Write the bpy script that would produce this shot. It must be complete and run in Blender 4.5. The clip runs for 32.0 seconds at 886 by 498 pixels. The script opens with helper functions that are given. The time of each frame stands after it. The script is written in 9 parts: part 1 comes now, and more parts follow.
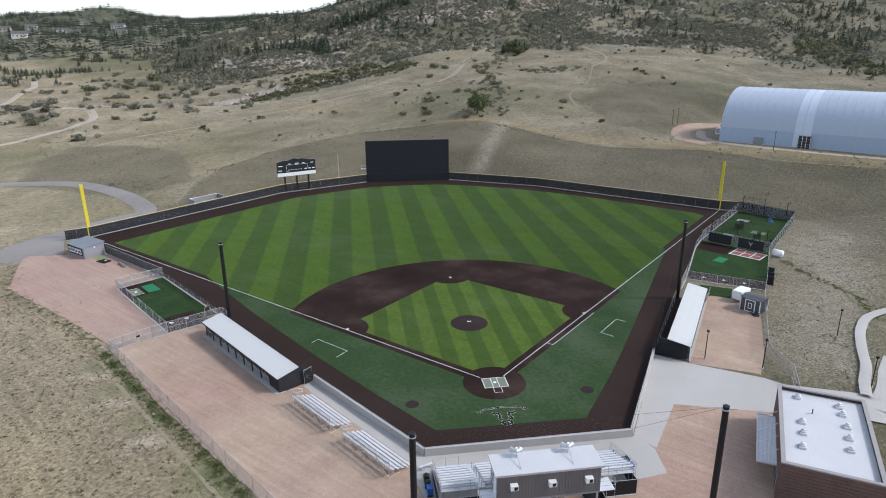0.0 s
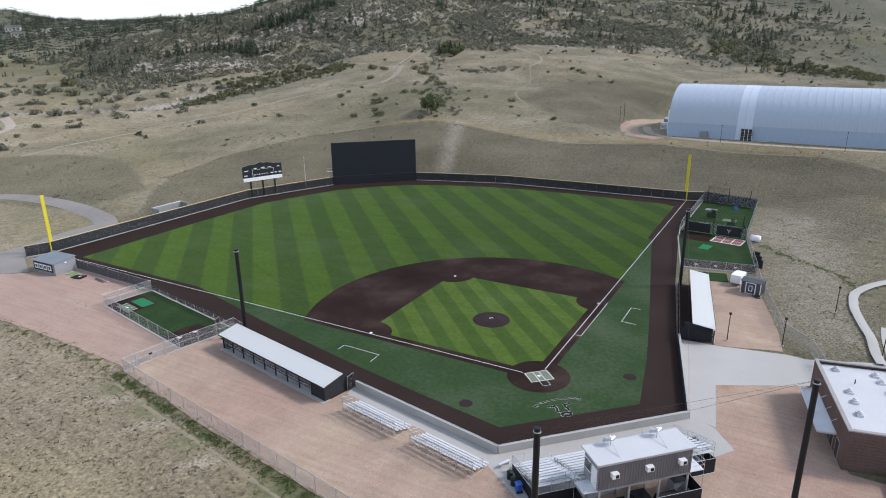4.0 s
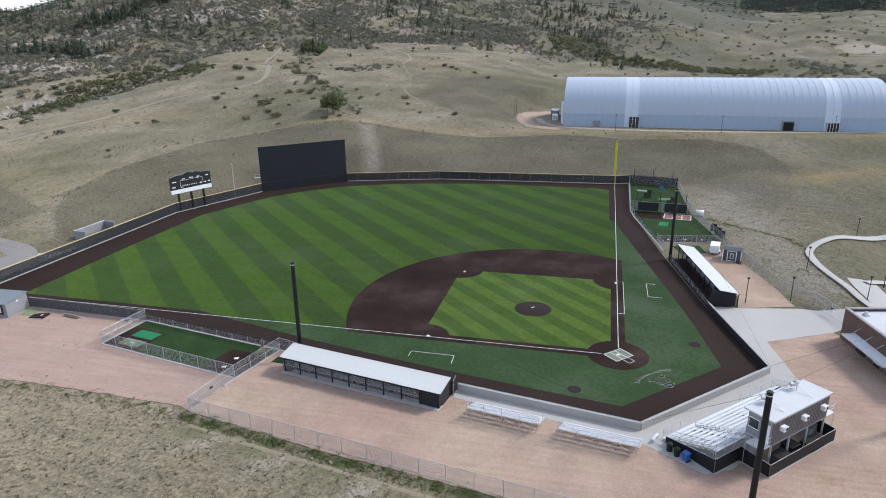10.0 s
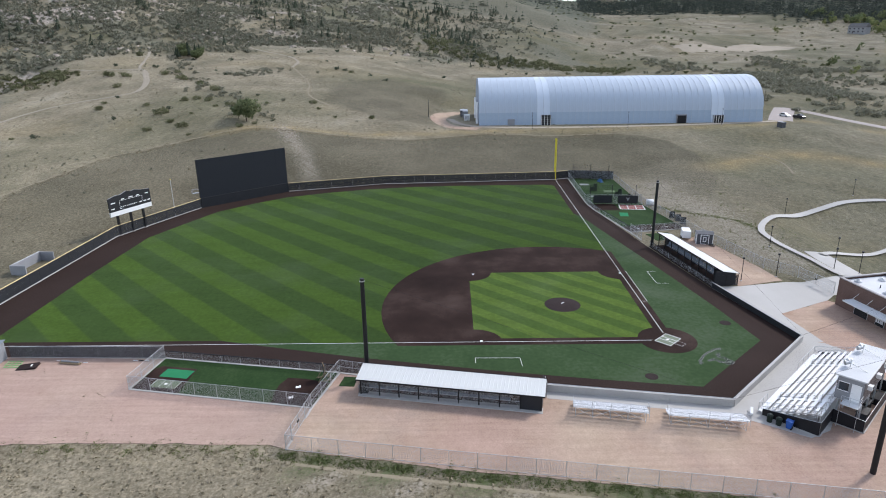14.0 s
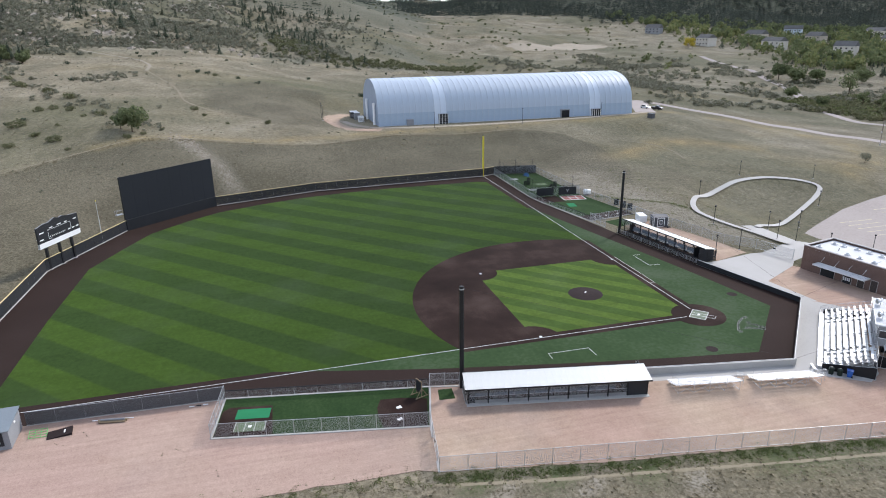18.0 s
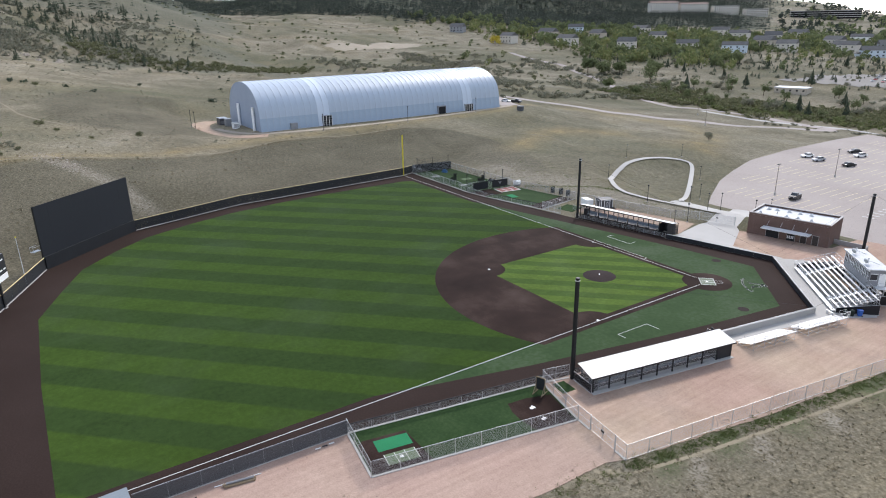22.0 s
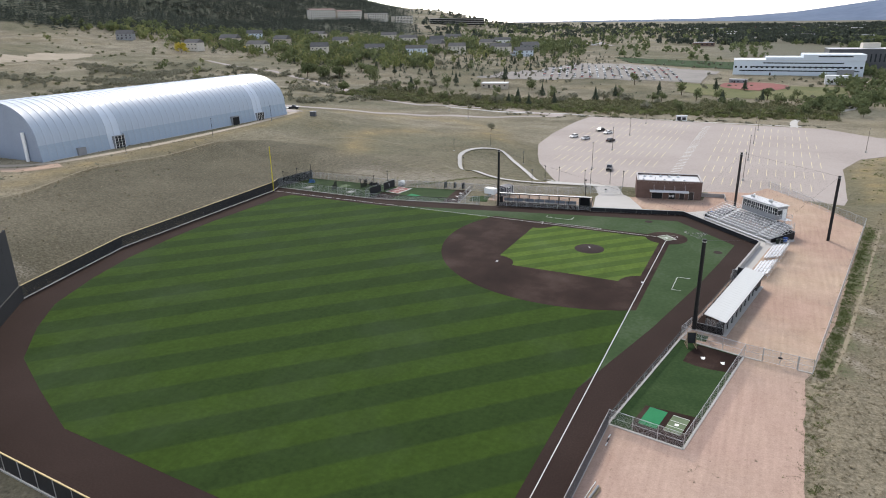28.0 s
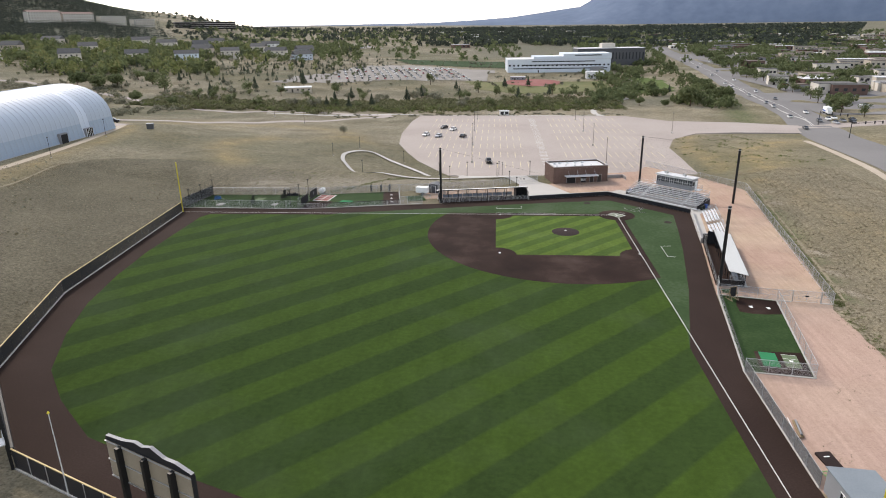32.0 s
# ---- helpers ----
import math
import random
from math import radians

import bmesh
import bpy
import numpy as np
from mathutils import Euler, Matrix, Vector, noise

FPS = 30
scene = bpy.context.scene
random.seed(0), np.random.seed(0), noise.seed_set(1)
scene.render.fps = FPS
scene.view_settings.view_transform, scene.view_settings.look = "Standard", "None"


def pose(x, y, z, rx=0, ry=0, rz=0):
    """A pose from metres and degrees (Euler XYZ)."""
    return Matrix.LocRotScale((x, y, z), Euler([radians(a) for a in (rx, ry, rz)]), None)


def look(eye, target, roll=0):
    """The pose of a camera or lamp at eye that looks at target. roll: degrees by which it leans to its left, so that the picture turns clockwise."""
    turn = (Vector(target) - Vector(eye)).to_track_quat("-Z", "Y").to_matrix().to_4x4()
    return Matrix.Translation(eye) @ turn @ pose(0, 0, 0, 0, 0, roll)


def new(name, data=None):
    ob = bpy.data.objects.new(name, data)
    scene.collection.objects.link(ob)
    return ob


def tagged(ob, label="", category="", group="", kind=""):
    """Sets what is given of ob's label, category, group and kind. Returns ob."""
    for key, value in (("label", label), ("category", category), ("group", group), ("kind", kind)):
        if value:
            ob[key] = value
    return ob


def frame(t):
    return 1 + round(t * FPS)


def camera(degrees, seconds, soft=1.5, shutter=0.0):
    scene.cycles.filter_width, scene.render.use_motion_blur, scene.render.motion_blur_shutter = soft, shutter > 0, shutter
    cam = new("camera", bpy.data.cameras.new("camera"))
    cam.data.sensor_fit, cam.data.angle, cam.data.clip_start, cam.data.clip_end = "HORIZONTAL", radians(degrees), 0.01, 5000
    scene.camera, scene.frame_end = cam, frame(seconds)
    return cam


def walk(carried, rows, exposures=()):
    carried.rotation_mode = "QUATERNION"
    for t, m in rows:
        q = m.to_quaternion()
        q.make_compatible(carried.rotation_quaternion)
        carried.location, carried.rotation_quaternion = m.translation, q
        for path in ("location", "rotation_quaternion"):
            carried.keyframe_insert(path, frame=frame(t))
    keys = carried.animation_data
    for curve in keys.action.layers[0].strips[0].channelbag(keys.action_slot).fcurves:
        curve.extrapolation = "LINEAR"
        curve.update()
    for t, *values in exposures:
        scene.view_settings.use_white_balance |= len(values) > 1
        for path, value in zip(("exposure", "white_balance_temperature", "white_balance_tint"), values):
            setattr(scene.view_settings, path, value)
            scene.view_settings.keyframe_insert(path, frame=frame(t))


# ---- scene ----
cam = camera(68.5, 32.0, 1.0)
PATH = [
    (0, (-63.964, -40.243, 44.011), (-62.454, -39.098, 43.372), -0.6),
    (2, (-67.784, -34.208, 43.456), (-66.208, -33.153, 42.822), -0.6),
    (3.5, (-70.956, -28.809, 43.246), (-69.327, -27.837, 42.612), -0.7),
    (6, (-76.421, -17.95, 43.529), (-74.701, -17.152, 42.891), -0.7),
    (8, (-80.331, -7.798, 43.151), (-78.548, -7.157, 42.511), -0.8),
    (9, (-82.043, -2.13, 43.098), (-80.231, -1.58, 42.455), -0.7),
    (10, (-83.452, 3.895, 43.049), (-81.615, 4.353, 42.405), -0.8),
    (12, (-85.366, 17.08, 43.251), (-83.49, 17.331, 42.607), -0.7),
    (13, (-85.78, 24.141, 43.431), (-83.892, 24.278, 42.785), -0.7),
    (14, (-85.703, 31.574, 43.683), (-83.81, 31.597, 43.037), -0.9),
    (17, (-82.692, 56.191, 44.315), (-80.838, 55.821, 43.664), -0.7),
    (19, (-76.942, 72.347, 44.246), (-75.162, 71.715, 43.589), -0.9),
    (20, (-73.219, 80.485, 44.24), (-71.492, 79.723, 43.579), -1.1),
    (21, (-68.34, 89.128, 44.232), (-66.684, 88.224, 43.571), -1.0),
    (23, (-56.597, 105.401, 44.087), (-55.118, 104.229, 43.424), -1.0),
    (25, (-42.415, 120.282, 43.998), (-41.159, 118.873, 43.335), -0.9),
    (28, (-15.916, 137.046, 43.669), (-15.07, 135.358, 43.01), -1.0),
    (30, (5.306, 144.935, 43.417), (5.822, 143.119, 42.76), -1.0),
    (32, (28.43, 149.113, 43.335), (28.588, 147.232, 42.676), -0.9),
]
EXPOSURES = ((0.0, 0.70, 6550, 12), (6.0, 0.76, 6550, 12), (13.0, 0.88, 6550, 12), (19.0, 0.98, 6650, 12), (25.0, 0.99, 6900, 12), (28.0, 0.94, 7200, 12), (32.0, 1.00, 7550, 13))

walk(cam, [(t, look(eye, target, roll)) for t, eye, target, roll in PATH], exposures=EXPOSURES)

# ---- sky and sun ----
SUN_AZ, SUN_EL = radians(-56), radians(40)
sky_world = bpy.data.worlds.new("sky")
scene.world = sky_world
sky_world.use_nodes = True
_n = sky_world.node_tree.nodes
_sky = _n.new("ShaderNodeTexSky")
_sky.sky_type, _sky.sun_disc = "NISHITA", False
_sky.sun_elevation, _sky.sun_rotation = SUN_EL, math.pi / 2 - SUN_AZ
_sky.dust_density = 0.6
_hsv = _n.new("ShaderNodeHueSaturation")
_hsv.inputs["Saturation"].default_value = 0.42
sky_world.node_tree.links.new(_sky.outputs[0], _hsv.inputs["Color"])
_tint = _n.new("ShaderNodeMix")
_tint.data_type, _tint.blend_type = "RGBA", "MULTIPLY"
_tint.inputs[0].default_value = 1.0
_tint.inputs[7].default_value = (0.90, 0.98, 1.10, 1)
sky_world.node_tree.links.new(_hsv.outputs[0], _tint.inputs[6])
sky_world.node_tree.links.new(_tint.outputs[2], _n["Background"].inputs["Color"])
_n["Background"].inputs["Strength"].default_value = 0.15
sun = new("sun", bpy.data.lights.new("sun", "SUN"))
sun.data.energy, sun.data.angle, sun.data.color = 1.75, radians(10.0), (1.0, 0.97, 0.945)
sun.matrix_world = look((0, 0, 0), (-math.cos(SUN_AZ) * math.cos(SUN_EL), -math.sin(SUN_AZ) * math.cos(SUN_EL), -math.sin(SUN_EL)))

# ---- materials ----
def ramp_mix(nt, fac, colours, stops=None):
    r = nt.nodes.new("ShaderNodeValToRGB")
    e = r.color_ramp.elements
    n = len(colours)
    for i, c in enumerate(colours):
        p = stops[i] if stops else i / (n - 1)
        if i < 2:
            el = e[i]
            el.position = p
        else:
            el = e.new(p)
        el.color = (*c, 1)
    nt.links.new(fac, r.inputs[0])
    return r.outputs[0]


def noise_tex(nt, scale, detail=4.0, vec=None, rough=0.55, stretch=None):
    t = nt.nodes.new("ShaderNodeTexNoise")
    t.inputs["Scale"].default_value, t.inputs["Detail"].default_value = scale, detail
    t.inputs["Roughness"].default_value = rough
    if vec is None:
        vec = nt.nodes.new("ShaderNodeTexCoord").outputs["Object"]
    if stretch:
        m = nt.nodes.new("ShaderNodeMapping")
        m.inputs["Scale"].default_value = stretch
        nt.links.new(vec, m.inputs[0])
        vec = m.outputs[0]
    nt.links.new(vec, t.inputs["Vector"])
    return t.outputs["Fac"]


def mix_col(nt, a, b, fac, mode="MIX"):
    m = nt.nodes.new("ShaderNodeMix")
    m.data_type, m.blend_type = "RGBA", mode
    for sock, v in ((m.inputs[0], fac), (m.inputs[6], a), (m.inputs[7], b)):
        if isinstance(v, (float, int)):
            sock.default_value = v
        elif isinstance(v, tuple):
            sock.default_value = (*v, 1)
        else:
            nt.links.new(v, sock)
    return m.outputs[2]


def maths(nt, op, a, b=0.0, c=0.0):
    m = nt.nodes.new("ShaderNodeMath")
    m.operation = op
    for sock, v in zip(m.inputs, (a, b, c)):
        if isinstance(v, (float, int)):
            sock.default_value = v
        else:
            nt.links.new(v, sock)
    return m.outputs[0]


def material(name, rough=0.8, metal=0.0):
    m = bpy.data.materials.new(name)
    m.use_nodes = True
    nt = m.node_tree
    b = nt.nodes["Principled BSDF"]
    b.inputs["Roughness"].default_value, b.inputs["Metallic"].default_value = rough, metal
    b.inputs["Specular IOR Level"].default_value = 0.3
    return m, nt, b


def bump(nt, b, height, strength=0.3, dist=0.05):
    n = nt.nodes.new("ShaderNodeBump")
    n.inputs["Strength"].default_value, n.inputs["Distance"].default_value = strength, dist
    nt.links.new(height, n.inputs["Height"])
    nt.links.new(n.outputs[0], b.inputs["Normal"])


def speckled(name, colours, big=0.15, fine=6.0, rough=0.85, metal=0.0, strength=0.3, dist=0.02, share=0.5, random_v=0.0):
    """A surface with patches at one scale, grain at another, and a fine relief."""
    m, nt, b = material(name, rough, metal)
    if rough >= 0.85:
        b.inputs["Specular IOR Level"].default_value = 0.06
    f1, f2 = noise_tex(nt, big, 5), noise_tex(nt, fine, 6)
    f = maths(nt, "ADD", maths(nt, "MULTIPLY", f1, 1 - share), maths(nt, "MULTIPLY", f2, share))
    c = ramp_mix(nt, f, colours, [0.28 + 0.44 * i / (len(colours) - 1) for i in range(len(colours))])
    if random_v:
        info = nt.nodes.new("ShaderNodeObjectInfo")
        h = nt.nodes.new("ShaderNodeHueSaturation")
        nt.links.new(maths(nt, "MULTIPLY_ADD", info.outputs["Random"], random_v * 2, 1 - random_v), h.inputs["Value"])
        nt.links.new(c, h.inputs["Color"])
        c = h.outputs[0]
    nt.links.new(c, b.inputs["Base Color"])
    bump(nt, b, f2, strength, dist)
    return m


def stripes_green(name, width, phase, dark, light, wear, rough_diffuse=0.0):
    """Synthetic turf laid in two shades, in strips that run from home to centre field."""
    m, nt, b = material(name, 0.95)
    b.inputs["Specular IOR Level"].default_value = 0.03
    b.inputs["Diffuse Roughness"].default_value = rough_diffuse
    b.inputs["Sheen Weight"].default_value, b.inputs["Sheen Roughness"].default_value = 0.50, 0.17
    b.inputs["Sheen Tint"].default_value = (0.62, 0.78, 0.50, 1)
    co = nt.nodes.new("ShaderNodeTexCoord").outputs["Object"]
    sep = nt.nodes.new("ShaderNodeSeparateXYZ")
    nt.links.new(co, sep.inputs[0])
    v = maths(nt, "MULTIPLY", maths(nt, "SUBTRACT", sep.outputs[1], sep.outputs[0]), 0.70710678)
    wob = maths(nt, "MULTIPLY", maths(nt, "SUBTRACT", noise_tex(nt, 3.0, 3, co), 0.5), 0.25)
    k = maths(nt, "ADD", maths(nt, "DIVIDE", maths(nt, "SUBTRACT", v, phase), 2 * width), maths(nt, "MULTIPLY", wob, 0.1))
    tri = maths(nt, "PINGPONG", k, 0.5)
    edge = nt.nodes.new("ShaderNodeMapRange")
    edge.inputs["From Min"].default_value, edge.inputs["From Max"].default_value = 0.225, 0.275
    nt.links.new(tri, edge.inputs["Value"])
    c = mix_col(nt, dark, light, edge.outputs[0])
    grain = noise_tex(nt, 9.0, 6, co)
    c = mix_col(nt, c, ramp_mix(nt, grain, [(0.42, 0.42, 0.42), (0.6, 0.6, 0.55)], [0.3, 0.7]), 0.75, "OVERLAY")
    tuftg = noise_tex(nt, 1.3, 5, co, 0.7)
    c = mix_col(nt, c, ramp_mix(nt, tuftg, [(0.38, 0.38, 0.38), (0.5, 0.5, 0.5), (0.64, 0.64, 0.60)], [0.34, 0.5, 0.66]), 0.55, "OVERLAY")
    patch, blot = noise_tex(nt, 0.05, 4, co), noise_tex(nt, 0.35, 3, co, stretch=(1.0, 0.4, 1.0))
    c = mix_col(nt, c, wear, maths(nt, "MULTIPLY", ramp_mix(nt, patch, [(0, 0, 0), (1, 1, 1)], [0.50, 0.75]), 0.32))
    c = mix_col(nt, c, ramp_mix(nt, blot, [(0.40, 0.40, 0.40), (0.60, 0.60, 0.58)], [0.3, 0.7]), 0.5, "OVERLAY")
    nt.links.new(c, b.inputs["Base Color"])
    bump(nt, b, grain, 0.5, 0.03)
    return m


M_OUTFIELD = stripes_green("outfield_turf", 4.572, 2.08, (0.042, 0.073, 0.021), (0.058, 0.100, 0.020), (0.085, 0.112, 0.066), 1.0)
M_INFIELD = stripes_green("infield_turf", 2.286, 0.14, (0.048, 0.082, 0.021), (0.072, 0.113, 0.025), (0.10, 0.13, 0.07))
M_FOULTURF = speckled("foul_turf", [(0.021, 0.043, 0.016), (0.035, 0.063, 0.025), (0.072, 0.096, 0.058)], 0.08, 1.6, 0.9, share=0.35)
M_GREENPAD = speckled("bright_green_mat", [(0.02, 0.16, 0.07), (0.03, 0.20, 0.09)], 0.5, 8.0, 0.9)
M_PENTURF = speckled("bullpen_turf", [(0.014, 0.033, 0.011), (0.025, 0.050, 0.017), (0.042, 0.070, 0.028)], 0.25, 2.5, 0.9)
M_DIRT = speckled("brown_infill", [(0.0125, 0.0068, 0.0054), (0.027, 0.0158, 0.0128), (0.068, 0.046, 0.038)], 0.10, 4.0, 0.9, share=0.18)
M_TRACK = speckled("warning_track_infill", [(0.0215, 0.0134, 0.0112), (0.031, 0.0200, 0.0168), (0.047, 0.032, 0.0275)], 0.05, 5.0, 0.9)
M_MOUND = speckled("mound_clay", [(0.026, 0.019, 0.018), (0.042, 0.031, 0.030)], 0.4, 6.0, 0.9)
M_CHALK = speckled("white_line", [(0.50, 0.50, 0.48), (0.64, 0.64, 0.62)], 0.5, 5.0, 0.9)
def gravel():
    """Crushed pink granite, rolled: tan and pink patches, rusty stains, faint wheel lines and dark pebbles."""
    m, nt, b = material("pink_gravel", 0.95)
    b.inputs["Specular IOR Level"].default_value = 0.06
    co = nt.nodes.new("ShaderNodeTexCoord").outputs["Object"]
    big, mid, fine = noise_tex(nt, 0.05, 4, co), noise_tex(nt, 0.22, 5, co, 0.62), noise_tex(nt, 5.0, 5, co, 0.7)
    c = ramp_mix(nt, big, [(0.355, 0.245, 0.193), (0.395, 0.300, 0.225)], [0.38, 0.62])
    c = mix_col(nt, c, ramp_mix(nt, mid, [(0.38, 0.36, 0.33), (0.5, 0.5, 0.5), (0.62, 0.63, 0.64)], [0.3, 0.5, 0.7]), 0.4, "OVERLAY")
    c = mix_col(nt, c, (0.26, 0.15, 0.09), maths(nt, "MULTIPLY", ramp_mix(nt, noise_tex(nt, 0.12, 5, co, 0.7), [(0, 0, 0), (1, 1, 1)], [0.60, 0.74]), 0.55))
    grey = maths(nt, "MULTIPLY", ramp_mix(nt, noise_tex(nt, 0.07, 5, co, 0.65), [(0, 0, 0), (1, 1, 1)], [0.52, 0.68]), 0.5)
    c = mix_col(nt, c, (0.27, 0.215, 0.18), grey)
    # beyond the yard gate the stone is pinker
    sp = nt.nodes.new("ShaderNodeSeparateXYZ")
    nt.links.new(co, sp.inputs[0])
    north = nt.nodes.new("ShaderNodeMapRange")
    north.inputs["From Min"].default_value, north.inputs["From Max"].default_value = 46.0, 56.0
    nt.links.new(sp.outputs[1], north.inputs["Value"])
    c = mix_col(nt, c, (0.375, 0.262, 0.222), maths(nt, "MULTIPLY", north.outputs[0], 0.55))
    wheel = noise_tex(nt, 1.9, 3, co, 0.5, (1.0, 0.05, 1.0))
    c = mix_col(nt, c, ramp_mix(nt, wheel, [(0.40, 0.39, 0.38), (0.5, 0.5, 0.5), (0.62, 0.62, 0.61)], [0.36, 0.5, 0.66]), 0.28, "OVERLAY")
    pebble = noise_tex(nt, 1.5, 8, co, 0.85)
    c = mix_col(nt, c, ramp_mix(nt, pebble, [(0.32, 0.31, 0.30), (0.5, 0.5, 0.5), (0.68, 0.68, 0.68)], [0.34, 0.5, 0.66]), 0.34, "OVERLAY")
    c = mix_col(nt, c, ramp_mix(nt, fine, [(0.36, 0.35, 0.34), (0.5, 0.5, 0.5), (0.64, 0.64, 0.64)], [0.34, 0.5, 0.66]), 0.42, "OVERLAY")
    stone = ramp_mix(nt, noise_tex(nt, 3.4, 2, co), [(1, 1, 1), (0, 0, 0)], [0.24, 0.30])
    c = mix_col(nt, c, (0.10, 0.07, 0.06), maths(nt, "MULTIPLY", stone, 0.5))
    nt.links.new(c, b.inputs["Base Color"])
    bump(nt, b, fine, 0.35, 0.03)
    return m


M_GRAVEL = gravel()
M_CONCRETE = speckled("concrete", [(0.37, 0.355, 0.33), (0.42, 0.405, 0.38), (0.46, 0.445, 0.42)], 0.12, 4.0, 0.85, share=0.35)
M_ASPHALT = speckled("weathered_asphalt", [(0.26, 0.225, 0.205), (0.34, 0.300, 0.275), (0.39, 0.350, 0.325)], 0.03, 2.0, 0.9)
M_ROAD = speckled("road_asphalt", [(0.15, 0.145, 0.145), (0.21, 0.205, 0.20)], 0.03, 2.0, 0.9)
M_LANE = speckled("worn_lane_asphalt", [(0.19, 0.175, 0.16), (0.25, 0.235, 0.215), (0.30, 0.28, 0.26)], 0.06, 2.5, 0.9)
M_TRAIL = speckled("pale_trail_earth", [(0.33, 0.28, 0.22), (0.45, 0.39, 0.32)], 0.1, 2.0, 0.95)
M_BLACK = speckled("black_padding", [(0.012, 0.013, 0.015), (0.020, 0.021, 0.024)], 0.3, 8.0, 0.6)
M_SCREEN = speckled("batters_eye_mesh", [(0.016, 0.018, 0.022), (0.021, 0.023, 0.028)], 0.05, 10.0, 0.75)
M_POLE = speckled("black_painted_steel", [(0.008, 0.008, 0.009), (0.014, 0.014, 0.015)], 0.5, 6.0, 0.5)
M_GALV = speckled("galvanised_steel", [(0.42, 0.43, 0.44), (0.56, 0.57, 0.58)], 1.0, 12.0, 0.45, 0.6)
M_ALU = speckled("aluminium", [(0.58, 0.59, 0.60), (0.68, 0.69, 0.70)], 0.8, 10.0, 0.42, 0.25)
M_YELLOW = speckled("yellow_paint", [(0.62, 0.50, 0.03), (0.74, 0.62, 0.06)], 1.0, 8.0, 0.5)
M_CAPRAIL = speckled("yellow_fence_cap", [(0.55, 0.42, 0.20), (0.66, 0.52, 0.28)], 1.0, 8.0, 0.6)
M_WHITE = speckled("white_paint", [(0.74, 0.74, 0.73), (0.82, 0.82, 0.81)], 0.6, 8.0, 0.5)
M_ROOFWHITE = speckled("white_metal_roof", [(0.52, 0.525, 0.50), (0.60, 0.605, 0.58)], 0.4, 6.0, 0.5, 0.1)
M_CHARCOAL = speckled("charcoal_siding", [(0.055, 0.058, 0.065), (0.085, 0.088, 0.096)], 0.5, 8.0, 0.6)
M_GREY = speckled("grey_siding", [(0.20, 0.205, 0.215), (0.27, 0.275, 0.285)], 0.5, 8.0, 0.6)
M_BRICK = speckled("dark_red_brick", [(0.098, 0.063, 0.053), (0.138, 0.090, 0.076), (0.168, 0.116, 0.099)], 0.6, 5.0, 0.85)
M_MEMBRANE = speckled("white_roof_membrane", [(0.47, 0.48, 0.49), (0.57, 0.58, 0.59)], 0.25, 5.0, 0.7)
# Near-black for painted shade in openings, and for dark covers and grilles.
M_DARK = speckled("shade_and_cover_black", [(0.010, 0.010, 0.011), (0.018, 0.018, 0.020)], 0.5, 5.0, 0.8)
M_BARK = speckled("bark", [(0.06, 0.042, 0.03), (0.12, 0.085, 0.06)], 0.8, 8.0, 0.95)
M_ROCK = speckled("pale_sandstone", [(0.26, 0.22, 0.175), (0.36, 0.31, 0.255), (0.45, 0.395, 0.335)], 0.12, 1.5, 0.95, dist=0.1)
M_BLUE = speckled("blue_plastic", [(0.02, 0.08, 0.30), (0.03, 0.11, 0.38)], 1.0, 8.0, 0.5)
M_RED = speckled("red_rubber", [(0.21, 0.09, 0.08), (0.28, 0.12, 0.11)], 0.4, 6.0, 0.85)


def glass_dark():
    m, nt, b = material("window_glass", 0.08)
    b.inputs["Base Color"].default_value = (0.025, 0.03, 0.036, 1)
    b.inputs["Specular IOR Level"].default_value = 0.7
    return m


M_GLASS = glass_dark()


def chainlink(name, cover, colour, metal=0.4):
    """Woven wire: a fine diamond pattern with open holes."""
    m, nt, b = material(name, 0.5, metal)
    b.inputs["Base Color"].default_value = (*colour, 1)
    co = nt.nodes.new("ShaderNodeTexCoord").outputs["Object"]
    sep = nt.nodes.new("ShaderNodeSeparateXYZ")
    nt.links.new(co, sep.inputs[0])
    h = maths(nt, "ADD", sep.outputs[0], sep.outputs[1])
    a = maths(nt, "PINGPONG", maths(nt, "ADD", h, sep.outputs[2]), 0.035)
    c = maths(nt, "PINGPONG", maths(nt, "SUBTRACT", h, sep.outputs[2]), 0.035)
    wire = maths(nt, "LESS_THAN", maths(nt, "MINIMUM", a, c), 0.035 * cover)
    tr = nt.nodes.new("ShaderNodeBsdfTransparent")
    mx = nt.nodes.new("ShaderNodeMixShader")
    nt.links.new(wire, mx.inputs[0])
    nt.links.new(tr.outputs[0], mx.inputs[1])
    nt.links.new(b.outputs[0], mx.inputs[2])
    nt.links.new(mx.outputs[0], nt.nodes["Material Output"].inputs["Surface"])
    return m


M_MESH = chainlink("chain_link", 0.085, (0.36, 0.37, 0.38))
M_WINDSCREEN = chainlink("black_windscreen", 0.30, (0.02, 0.021, 0.024), 0.0)
M_GREYSCREEN = chainlink("grey_windscreen", 0.42, (0.10, 0.10, 0.105), 0.0)
M_NET = chainlink("backstop_net", 0.012, (0.05, 0.05, 0.05), 0.0)


